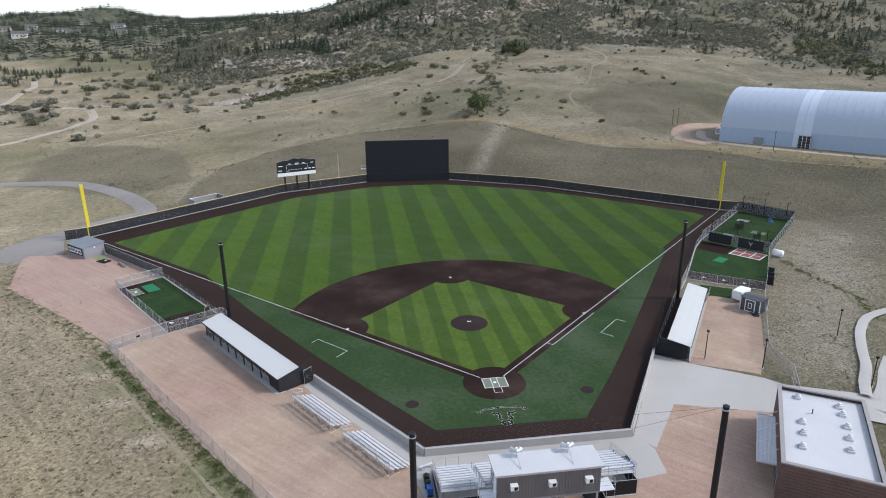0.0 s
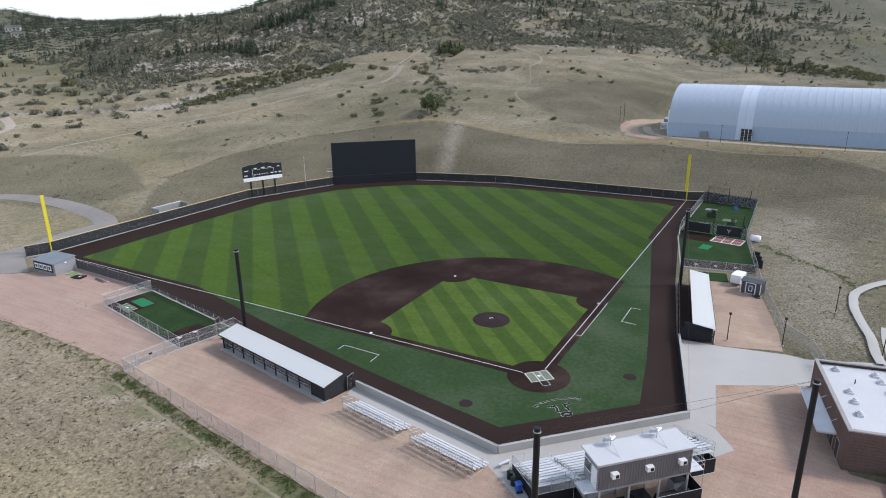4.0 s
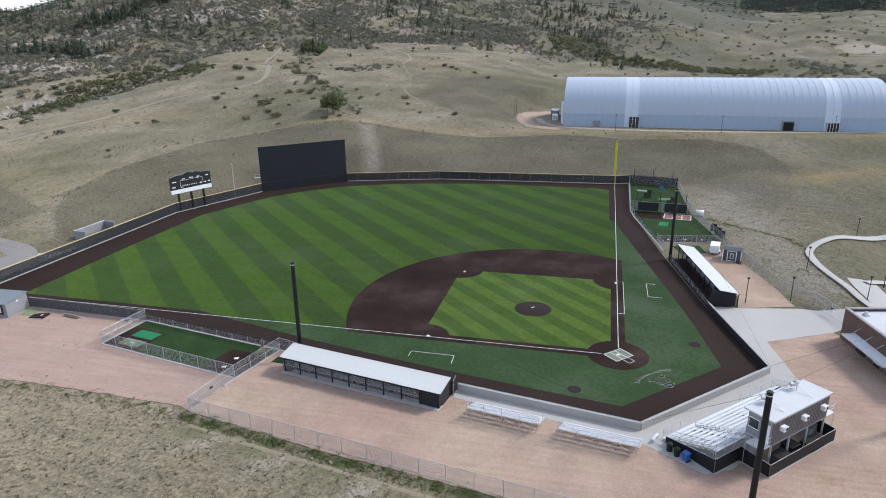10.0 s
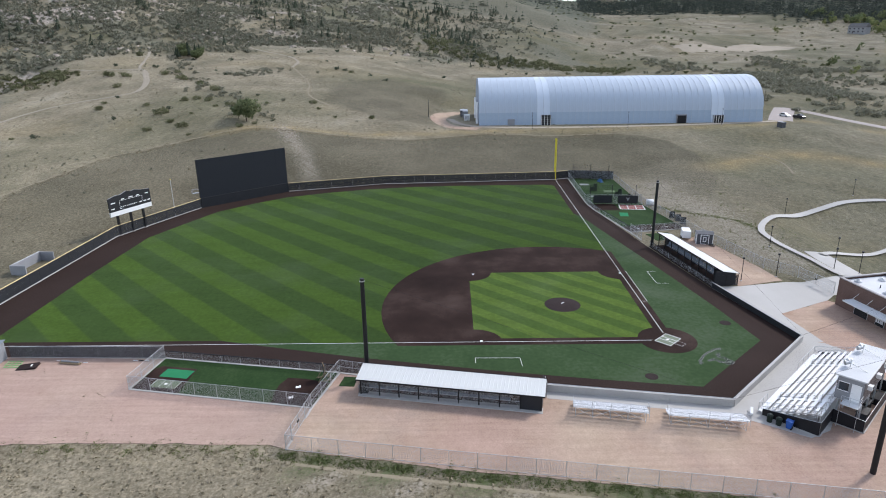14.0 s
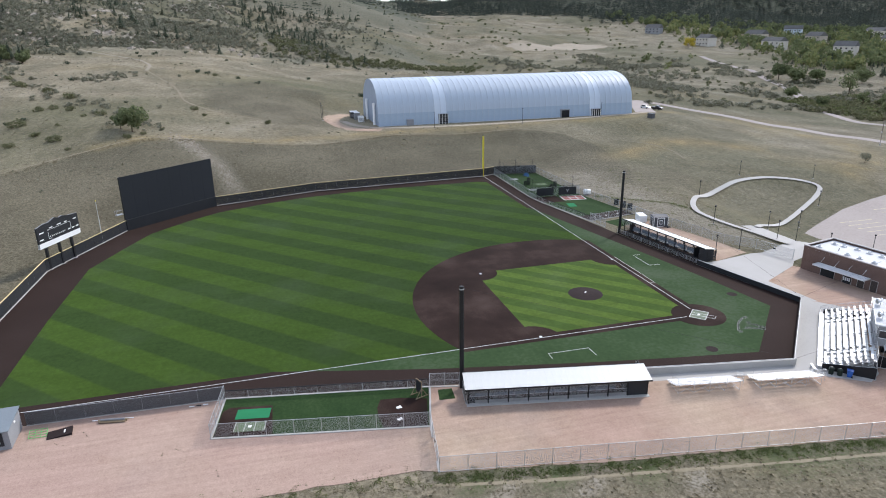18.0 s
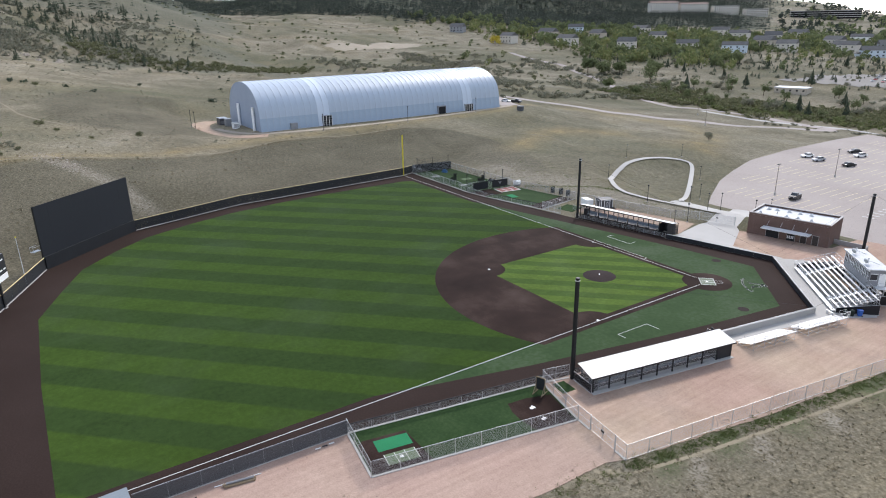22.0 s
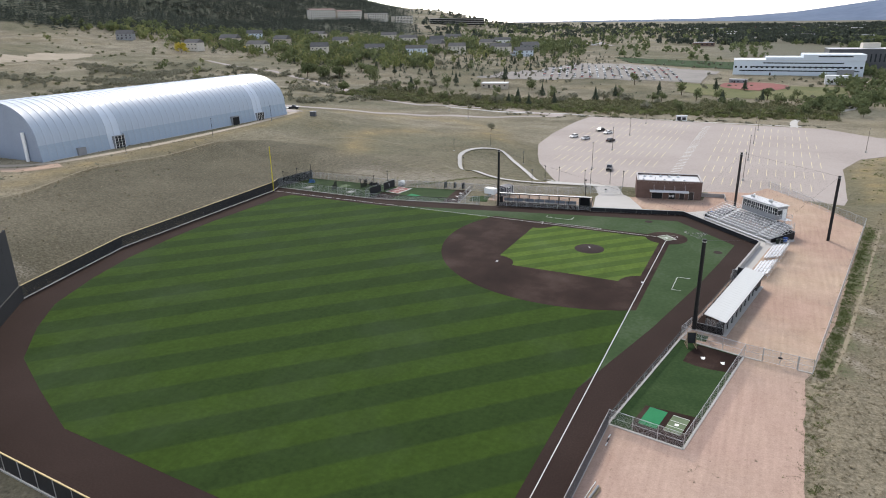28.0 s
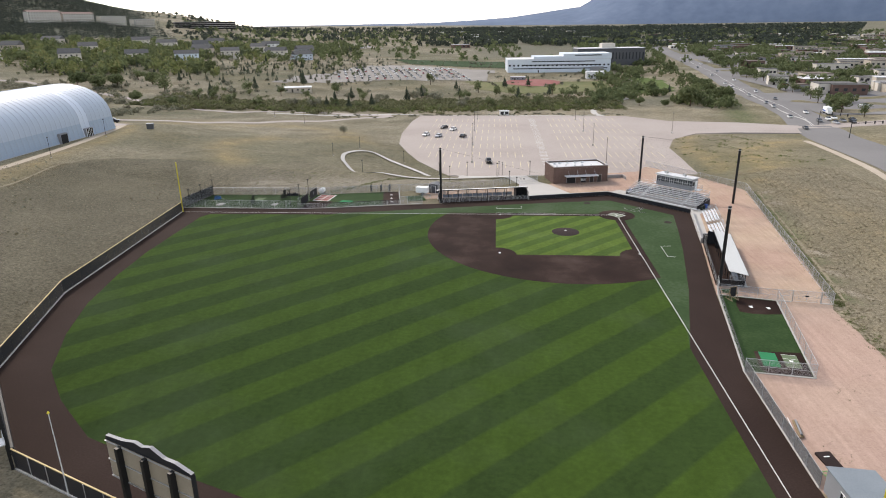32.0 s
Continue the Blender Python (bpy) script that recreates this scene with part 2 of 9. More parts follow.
def meadow():
    """Dry short grass on pale soil: bands of tan and olive, darker sown slopes, bare patches."""
    m, nt, b = material("dry_meadow", 0.95)
    b.inputs["Specular IOR Level"].default_value = 0.05
    b.inputs["Diffuse Roughness"].default_value = 0.7
    co = nt.nodes.new("ShaderNodeTexCoord").outputs["Object"]
    f1, f2, f3, f4 = noise_tex(nt, 0.006, 5, co), noise_tex(nt, 0.05, 5, co), noise_tex(nt, 0.6, 5, co), noise_tex(nt, 3.0, 4, co)
    base = ramp_mix(nt, f2, [(0.172, 0.149, 0.100), (0.236, 0.202, 0.142), (0.292, 0.250, 0.176), (0.355, 0.310, 0.236)], [0.3, 0.45, 0.58, 0.75])
    olive = ramp_mix(nt, f2, [(0.125, 0.118, 0.070), (0.180, 0.165, 0.104)], [0.3, 0.7])
    c = mix_col(nt, base, olive, ramp_mix(nt, f1, [(0, 0, 0), (1, 1, 1)], [0.46, 0.62]))
    c = mix_col(nt, c, ramp_mix(nt, f3, [(0.36, 0.36, 0.34), (0.5, 0.5, 0.5), (0.66, 0.65, 0.62)], [0.3, 0.5, 0.72]), 0.7, "OVERLAY")
    tuft = ramp_mix(nt, f4, [(1, 1, 1), (0, 0, 0)], [0.36, 0.47])
    c = mix_col(nt, c, (0.075, 0.072, 0.045), maths(nt, "MULTIPLY", tuft, 0.6))
    fleck = ramp_mix(nt, noise_tex(nt, 1.7, 5, co, 0.7), [(0, 0, 0), (1, 1, 1)], [0.56, 0.66])
    c = mix_col(nt, c, (0.36, 0.33, 0.27), maths(nt, "MULTIPLY", fleck, 0.45))
    def cover(name):
        a = nt.nodes.new("ShaderNodeAttribute")
        a.attribute_name = name
        return a.outputs["Fac"]
    straw = ramp_mix(nt, noise_tex(nt, 0.022, 5, co, 0.6), [(0, 0, 0), (1, 1, 1)], [0.50, 0.66])
    c = mix_col(nt, c, ramp_mix(nt, f3, [(0.22, 0.165, 0.080), (0.36, 0.275, 0.145)], [0.35, 0.65]), maths(nt, "MULTIPLY", straw, 0.24))
    # sown slope: greyer, finely stippled
    f5 = noise_tex(nt, 2.2, 5, co, 0.7)
    sown = ramp_mix(nt, f5, [(0.088, 0.078, 0.055), (0.135, 0.120, 0.086), (0.190, 0.170, 0.126)], [0.34, 0.5, 0.66])
    sown = mix_col(nt, sown, ramp_mix(nt, f2, [(0.40, 0.40, 0.37), (0.60, 0.58, 0.54)], [0.35, 0.65]), 0.6, "OVERLAY")
    c = mix_col(nt, c, sown, maths(nt, "MULTIPLY", cover("sown"), 0.85))
    c = mix_col(nt, c, ramp_mix(nt, f5, [(0.24, 0.175, 0.080), (0.34, 0.255, 0.125), (0.42, 0.33, 0.18)], [0.34, 0.5, 0.66]), maths(nt, "MULTIPLY", cover("straw"), 0.75))
    # mown rows beside the yard fence
    row = nt.nodes.new("ShaderNodeCombineXYZ")
    sp = nt.nodes.new("ShaderNodeSeparateXYZ")
    nt.links.new(co, sp.inputs[0])
    nt.links.new(maths(nt, "ADD", maths(nt, "MULTIPLY", sp.outputs[0], 0.987), maths(nt, "MULTIPLY", sp.outputs[1], -0.163)), row.inputs[0])
    nt.links.new(maths(nt, "MULTIPLY", sp.outputs[1], 0.06), row.inputs[1])
    rows_f = noise_tex(nt, 0.9, 4, row.outputs[0], 0.6)
    c = mix_col(nt, c, ramp_mix(nt, rows_f, [(0.26, 0.26, 0.24), (0.5, 0.5, 0.5), (0.78, 0.76, 0.72)], [0.36, 0.5, 0.64]), maths(nt, "MULTIPLY", cover("mown"), 0.55), "OVERLAY")
    c = mix_col(nt, c, ramp_mix(nt, f5, [(0.115, 0.098, 0.066), (0.205, 0.176, 0.124), (0.310, 0.268, 0.198)], [0.34, 0.5, 0.66]), maths(nt, "MULTIPLY", cover("mown"), 0.6))
    crisp = noise_tex(nt, 1.1, 8, co, 0.82)
    c = mix_col(nt, c, ramp_mix(nt, crisp, [(0.26, 0.26, 0.24), (0.5, 0.5, 0.49), (0.78, 0.77, 0.74)], [0.34, 0.5, 0.66]), 0.45, "OVERLAY")
    # scrub litter, pale rock and green weed ground, with broken edges
    def broken(name, f, soft=0.25):
        k = maths(nt, "ADD", cover(name), maths(nt, "MULTIPLY", maths(nt, "SUBTRACT", f, 0.5), 1.6))
        e = nt.nodes.new("ShaderNodeMapRange")
        e.inputs["From Min"].default_value, e.inputs["From Max"].default_value = 0.5 - soft, 0.5 + soft
        nt.links.new(k, e.inputs["Value"])
        return e.outputs[0]
    fs, fr = noise_tex(nt, 0.16, 5, co, 0.65), noise_tex(nt, 0.11, 6, co, 0.7)
    c = mix_col(nt, c, ramp_mix(nt, f3, [(0.110, 0.110, 0.076), (0.168, 0.160, 0.114), (0.225, 0.208, 0.156)], [0.3, 0.5, 0.7]), maths(nt, "MULTIPLY", broken("scrub", fs), 0.85))
    c = mix_col(nt, c, ramp_mix(nt, f3, [(0.050, 0.060, 0.042), (0.084, 0.094, 0.064), (0.14, 0.138, 0.098)], [0.3, 0.5, 0.72]), maths(nt, "MULTIPLY", broken("wood", fs), 0.9))
    c = mix_col(nt, c, ramp_mix(nt, f3, [(0.060, 0.090, 0.032), (0.095, 0.125, 0.048), (0.15, 0.16, 0.08)], [0.3, 0.5, 0.7]), maths(nt, "MULTIPLY", broken("green", f4, 0.3), 0.8))
    c = mix_col(nt, c, ramp_mix(nt, f3, [(0.24, 0.205, 0.165), (0.37, 0.325, 0.275), (0.46, 0.415, 0.365)], [0.3, 0.5, 0.7]), maths(nt, "MULTIPLY", broken("rock", fr, 0.15), 0.9))
    c = mix_col(nt, c, ramp_mix(nt, f3, [(0.33, 0.28, 0.215), (0.45, 0.40, 0.325)], [0.35, 0.65]), maths(nt, "MULTIPLY", broken("bare", f4, 0.2), 0.75))
    nt.links.new(c, b.inputs["Base Color"])
    bump(nt, b, maths(nt, "ADD", f3, maths(nt, "MULTIPLY", f4, 0.5)), 0.35, 0.12)
    return m


M_MEADOW = meadow()


def hangar_skin():
    """Pale blue-grey stretched membrane with seams from arch to arch."""
    m, nt, b = material("hangar_membrane", 0.46)
    co = nt.nodes.new("ShaderNodeTexCoord").outputs["Object"]
    f = noise_tex(nt, 0.12, 4, co, stretch=(1, 1, 0.3))
    g = noise_tex(nt, 1.5, 4, co, stretch=(0.3, 2.0, 0.3))
    c = mix_col(nt, ramp_mix(nt, f, [(0.36, 0.42, 0.49), (0.44, 0.50, 0.57)], [0.3, 0.7]), ramp_mix(nt, g, [(0.47, 0.47, 0.47), (0.54, 0.54, 0.54)], [0.3, 0.7]), 0.5, "OVERLAY")
    nt.links.new(c, b.inputs["Base Color"])
    bump(nt, b, g, 0.06, 0.05)
    return m


M_HANGAR = hangar_skin()


def foliage(name, colours):
    m, nt, b = material(name, 0.85)
    info = nt.nodes.new("ShaderNodeNewGeometry")
    ob = nt.nodes.new("ShaderNodeObjectInfo")
    f = maths(nt, "FRACT", maths(nt, "ADD", maths(nt, "MULTIPLY", info.outputs["Random Per Island"], 0.75), maths(nt, "MULTIPLY", ob.outputs["Random"], 0.5)))
    c = ramp_mix(nt, f, colours)
    nt.links.new(c, b.inputs["Base Color"])
    b.inputs["Specular IOR Level"].default_value = 0.1
    tl, mx = nt.nodes.new("ShaderNodeBsdfTranslucent"), nt.nodes.new("ShaderNodeMixShader")
    nt.links.new(c, tl.inputs["Color"])
    mx.inputs[0].default_value = 0.35
    nt.links.new(b.outputs[0], mx.inputs[1])
    nt.links.new(tl.outputs[0], mx.inputs[2])
    nt.links.new(mx.outputs[0], nt.nodes["Material Output"].inputs["Surface"])
    return m


M_PINE = foliage("pine_needles", [(0.044, 0.058, 0.040), (0.062, 0.078, 0.052), (0.090, 0.105, 0.070)])
M_FOREST = foliage("mountain_forest_needles", [(0.034, 0.044, 0.038), (0.050, 0.062, 0.050), (0.074, 0.086, 0.064)])
M_SCRUB = foliage("scrub_oak_leaves", [(0.140, 0.144, 0.104), (0.185, 0.184, 0.135), (0.25, 0.24, 0.18)])
M_OLIVE = foliage("olive_shrub_leaves", [(0.090, 0.100, 0.054), (0.135, 0.140, 0.074), (0.195, 0.188, 0.105)])
M_LEAF = foliage("broad_leaves", [(0.078, 0.100, 0.050), (0.118, 0.142, 0.068), (0.180, 0.196, 0.098)])
M_YELLOWLEAF = foliage("yellow_leaves", [(0.34, 0.28, 0.04), (0.46, 0.38, 0.07)])
M_GRASSGREEN = foliage("green_weeds", [(0.092, 0.120, 0.042), (0.140, 0.165, 0.062), (0.21, 0.20, 0.10)])
M_TUFT = foliage("dry_grass", [(0.15, 0.132, 0.085), (0.24, 0.205, 0.14), (0.36, 0.31, 0.22)])

# ---- builders ----
def mesh_from(name, verts, faces, mat, smooth=False):
    me = bpy.data.meshes.new(name)
    me.from_pydata(verts, [], faces)
    me.materials.append(mat)
    if smooth:
        me.polygons.foreach_set("use_smooth", [True] * len(me.polygons))
    me.update()
    return me


class Shape:
    """Collects boxes, bars and prisms into one mesh."""

    def __init__(self):
        self.v, self.f = [], []

    def add(self, verts, faces):
        o = len(self.v)
        self.v += [tuple(p) for p in verts]
        self.f += [tuple(i + o for i in f) for f in faces]
        return self

    def box(self, x0, y0, z0, x1, y1, z1, m=None):
        p = [(x0, y0, z0), (x1, y0, z0), (x1, y1, z0), (x0, y1, z0), (x0, y0, z1), (x1, y0, z1), (x1, y1, z1), (x0, y1, z1)]
        if m is not None:
            p = [m @ Vector(q) for q in p]
        return self.add(p, [(3, 2, 1, 0), (4, 5, 6, 7), (0, 1, 5, 4), (1, 2, 6, 5), (2, 3, 7, 6), (3, 0, 4, 7)])

    def bar(self, a, b, r, sides=6, r2=None):
        a, b = Vector(a), Vector(b)
        q = (b - a).to_track_quat("Z", "Y")
        r2 = r if r2 is None else r2
        p = []
        for c, rr in ((a, r), (b, r2)):
            for i in range(sides):
                t = 2 * math.pi * i / sides
                p.append(c + q @ Vector((rr * math.cos(t), rr * math.sin(t), 0)))
        f = [(i, (i + 1) % sides, sides + (i + 1) % sides, sides + i) for i in range(sides)]
        f += [tuple(range(sides - 1, -1, -1)), tuple(range(sides, 2 * sides))]
        return self.add(p, f)

    def beam(self, a, b, w, h):
        """A flat bar from a to b: w wide across, h high."""
        a, b = Vector(a), Vector(b)
        d = (b - a).normalized()
        s = d.cross(Vector((0, 0, 1)))
        s = s.normalized() if s.length > 1e-6 else Vector((1, 0, 0))
        u = s.cross(d)
        p = [c + s * (w / 2 * i) + u * (h / 2 * j) for c in (a, b) for i, j in ((-1, -1), (1, -1), (1, 1), (-1, 1))]
        return self.add(p, [(0, 3, 2, 1), (4, 5, 6, 7), (0, 1, 5, 4), (1, 2, 6, 5), (2, 3, 7, 6), (3, 0, 4, 7)])

    def prism(self, poly, z0, z1):
        n = len(poly)
        p = [(x, y, z0) for x, y in poly] + [(x, y, z1) for x, y in poly]
        f = [tuple(range(n - 1, -1, -1)), tuple(range(n, 2 * n))]
        f += [(i, (i + 1) % n, n + (i + 1) % n, n + i) for i in range(n)]
        return self.add(p, f)

    def mesh(self, name, mat, smooth=False):
        return mesh_from(name, self.v, self.f, mat, smooth)


def part(name, shape, mat, parent, label="", m=None, smooth=False):
    """One mesh under a thing or a part."""
    me = shape if isinstance(shape, bpy.types.Mesh) else shape.mesh(name, mat, smooth)
    ob = new(name, me)
    ob.parent = parent
    if m is not None:
        ob.matrix_basis = m
    if label:
        ob["label"] = label
    return ob


def thing(name, m, label, category, group="", kind=""):
    ob = new(name)
    ob.empty_display_size = 0.3
    ob.matrix_basis = m
    return tagged(ob, label, category, group, kind)


def solid(name, shape, mat, label, category, kind="", m=None, group="", smooth=False):
    ob = new(name, shape.mesh(name, mat, smooth))
    if m is not None:
        ob.matrix_basis = m
    return tagged(ob, label, category, group, kind)


def uv(u, v):
    """Plan point u metres from home towards centre field and v metres towards left field."""
    return ((u - v) * 0.70710678, (u + v) * 0.70710678)


def heading(a, b):
    return math.degrees(math.atan2(b[1] - a[1], b[0] - a[0]))


# ---- terrain ----
EDGE = np.array([(108, -24), (107, 0), (104, 51), (96, 79.5), (79.5, 98), (54, 108.6), (0, 111), (-14, 111), (-40, 64), (-46, -34), (-20, -52), (8, -44), (28, -36), (62, -25)], float)
S_STEPS = np.array([0, 20, 60, 120, 200, 300, 450, 700, 1200, 2200, 4600], float)
RISE_A = {-180: (0, 0, -1, -1, -1, -1, -1, 0, 0, 0, 0), -150: (0, -.5, -1, -2, -3, -4, -5, -5, -5, 0, 10), -120: (0, -2, -4, -6, -6, -6, -5, -3, 0, 10, 20),
          -105: (0, -3, -5, -6, -7, -8, -5, -2, 2, 10, 20), -90: (0, -4, -5.3, -6, -7, -9, -4, -1, 4, 10, 22), -70: (0, -3, -4.8, -5.6, -7, -9, 0, 6, 15, 22, 30), -60: (0, -2, -4, -4, -6, -7, 2, 10, 26, 88, 60)}
RISE_B = {-50: (0, -1.5, -2.5, -2, -4, -4, 4, 14, 40, 170, 120), -28: (0, .3, 1.5, 4.5, 6, 6.2, 8, 24, 90, 320, 240), -13: (0, 1, 4, 6, 7, 9, 18, 44, 66, 90, 120), 0: (0, 2, 5.5, 6.2, 9, 16, 38, 86, 100, 150, 200),
          20: (0, 4, 9, 17, 26, 34, 66, 112, 130, 150, 200), 36: (0, 7, 12.5, 18, 25, 38, 84, 125, 130, 150, 200)}
RISE_C = {50: (0, 4, 7, 9, 14, 26, 56, 62, 64, 60, 70), 66: (0, 1, 2, 3, 5, 8, 14, 36, 70, 60, 60), 90: (0, -.5, -1, -1, 0, 4, 10, 30, 50, 50, 80), 130: (0, 0, -1, -1, -1, 0, 0, 0, 0, 0, 0), 180: (0, 0, -1, -1, -1, -1, -1, 0, 0, 0, 0)}
RISE = {**RISE_A, **RISE_B, **RISE_C}
RISE_ANG = np.array(sorted(RISE), float)
RISE_H = np.array([RISE[a] for a in sorted(RISE)], float)


def edge_radius(phi):
    d = np.stack((np.cos(phi), np.sin(phi)), -1)
    best = np.full(phi.shape, 1e9)
    for i in range(len(EDGE)):
        a, b = EDGE[i], EDGE[(i + 1) % len(EDGE)]
        e = b - a
        den = d[..., 0] * e[1] - d[..., 1] * e[0]
        den = np.where(np.abs(den) < 1e-9, 1e-9, den)
        t = (a[0] * e[1] - a[1] * e[0]) / den
        s = (a[0] * d[..., 1] - a[1] * d[..., 0]) / den
        ok = (t > 0) & (s >= -1e-6) & (s <= 1 + 1e-6)
        best = np.where(ok, np.minimum(best, t), best)
    return best


_rng = np.random.RandomState(7)
_WAVES = [(_rng.uniform(0, 2 * np.pi), _rng.uniform(0, 2 * np.pi)) for _ in range(40)]


def roughness_wave(x, y, size, count, start):
    h = 0
    for i in range(count):
        a, p = _WAVES[(start + i) % 40]
        w = size * (0.6 + 0.11 * i)
        h = h + np.sin((x * np.cos(a) + y * np.sin(a)) * 2 * np.pi / w + p + 1.3 * np.sin((x * np.sin(a) - y * np.cos(a)) * 2 * np.pi / (w * 1.7) + 2 * p))
    return h / count


def smooth01(v):
    v = np.clip(v, 0, 1)
    return v * v * (3 - 2 * v)


def box_mask(x, y, x0, x1, y0, y1, soft):
    dx = np.maximum(np.maximum(x0 - x, x - x1), 0)
    dy = np.maximum(np.maximum(y0 - y, y - y1), 0)
    return 1 - smooth01(np.hypot(dx, dy) / soft)


def line_distance(x, y, pts):
    """Distance in plan from points to a bent line."""
    best = np.full(np.shape(x), 1e9)
    P = np.array(pts, float)
    for a, b in zip(P[:-1], P[1:]):
        d = b - a
        t = np.clip(((x - a[0]) * d[0] + (y - a[1]) * d[1]) / (d @ d), 0, 1)
        best = np.minimum(best, np.hypot(x - a[0] - t * d[0], y - a[1] - t * d[1]))
    return best


def poly_mask(x, y, poly, soft):
    """1 inside a closed outline, fading out over soft metres."""
    ins = np.zeros(np.shape(x), bool)
    for i in range(len(poly)):
        (x0, y0), (x1, y1) = poly[i], poly[i - 1]
        with np.errstate(divide="ignore", invalid="ignore"):
            ins ^= ((y0 > y) != (y1 > y)) & (x < (x1 - x0) * (y - y0) / (y1 - y0) + x0)
    d = line_distance(x, y, list(poly) + [poly[0]])
    return np.where(ins, 1.0, 1 - smooth01(d / soft))


def clumpy(size, cut, seed, soft=0.12):
    return lambda x, y: smooth01((roughness_wave(x, y, size, 6, seed) + 0.5 * roughness_wave(x, y, size * 0.4, 5, seed + 13) - cut) / soft)


GULLY = [(104, 338), (124, 316), (140, 288), (158, 274), (182, 276), (206, 262), (236, 258), (262, 250)]


def height(x, y):
    """Height of the land, in metres, at plan points."""
    x, y = np.asarray(x, float), np.asarray(y, float)
    phi, r = np.arctan2(y, x), np.hypot(x, y)
    s = np.maximum(r - edge_radius(phi), 0)
    deg = np.degrees(phi)
    i = np.clip(np.searchsorted(RISE_ANG, deg) - 1, 0, len(RISE_ANG) - 2)
    w = smooth01((deg - RISE_ANG[i]) / (RISE_ANG[i + 1] - RISE_ANG[i])) * 0.6 + 0.4 * np.clip((deg - RISE_ANG[i]) / (RISE_ANG[i + 1] - RISE_ANG[i]), 0, 1)
    j = np.clip(np.searchsorted(S_STEPS, s) - 1, 0, len(S_STEPS) - 2)
    q = np.clip((s - S_STEPS[j]) / (S_STEPS[j + 1] - S_STEPS[j]), 0, 1)
    ha = RISE_H[i, j] * (1 - q) + RISE_H[i, j + 1] * q
    hb = RISE_H[i + 1, j] * (1 - q) + RISE_H[i + 1, j + 1] * q
    h = ha * (1 - w) + hb * w
    hilly = smooth01((deg + 40) / 30) * smooth01((85 - deg) / 20)
    h = h + smooth01((s - 30) / 150) * (0.5 * roughness_wave(x, y, 45, 6, 3) + hilly * (1.6 * roughness_wave(x, y, 110, 6, 9)))
    h = h + smooth01((s - 230) / 200) * hilly * (7.0 * roughness_wave(x, y, 190, 7, 17) + 2.5 * roughness_wave(x, y, 70, 7, 25))
    h = h + smooth01((s - 900) / 500) * smooth01((deg + 60) / 12) * smooth01((85 - deg) / 20) * (26 * roughness_wave(x, y, 620, 7, 30) + 12 * roughness_wave(x, y, 260, 7, 11))
    for (x0, x1, y0, y1, z, soft) in ((166, 226, -100, 26, 6.4, 26), (-36, 66, -206, -64, -5.4, 22)):
        k = box_mask(x, y, x0, x1, y0, y1, soft)
        h = h * (1 - k) + z * k
    gd = line_distance(x, y, GULLY)
    h = h - 6.0 * np.exp(-(gd / 8.0) ** 2) * (1 + 0.35 * roughness_wave(x, y, 16, 5, 8)) + 2.2 * np.exp(-((gd - 15) / 8.0) ** 2) * smooth01((y - 0.2 * x - 230) / 20)
    return h - 0.06 * (s <= 0)


def ground_z(x, y):
    return float(height(np.array([x]), np.array([y]))[0])


STRAW = [([(160, 34), (161, 0), (162, -40), (166, -85), (186, -122)], 4.0), ([(136, 112), (146, 92), (147, 60), (158, 24)], 3.0), ([(-48, -70), (-46, -115), (-56, -142)], 5.0), ([(-58, -60), (-66, -100), (-90, -128)], 9.0), ([(-48, -35), (-52, 0), (-46, 40)], 7.0), ([(88, -120), (104, -150), (140, -165), (176, -140)], 8.0), ([(110, -45), (128, -80), (120, -110)], 5.0)]
BLUFFS = [[(254, 410), (254, 382), (253, 355), (255, 339), (250, 313)], [(279, 335), (305, 348), (333, 365), (343, 349), (357, 349)], [(368, 340), (361, 316), (370, 300), (392, 294), (385, 272)]]
CREST = [(29, 121), (44, 135), (58, 145), (82, 149), (100, 142), (117, 136), (132, 114), (142, 96), (142, 71), (142, 46), (154, 18), (152, -7), (156, -30), (147, -45.5), (130, -49), (115.6, -48), (95.4, -43.7), (81, -36.5), (87, -32.4), (106, -28)]
MOUND = [(25, 138), (16, 186), (34, 214), (53, 231), (66, 212), (68, 186), (58, 163), (45, 141)]
BOWL = [(198, 80), (172, 57), (172, 40), (200, 40), (252, 36), (262, 60), (232, 84)]


def wood_edge(x, y, soft):
    """0 below the mountain's forest, 1 inside it."""
    d, r = np.degrees(np.arctan2(y, x)), np.hypot(x, y)
    return smooth01((r - np.interp(d, [-75, -60, -52, -46, -40, -28, -16, -10], [1100, 1060, 1000, 900, 830, 870, 1080, 1080])) / soft)


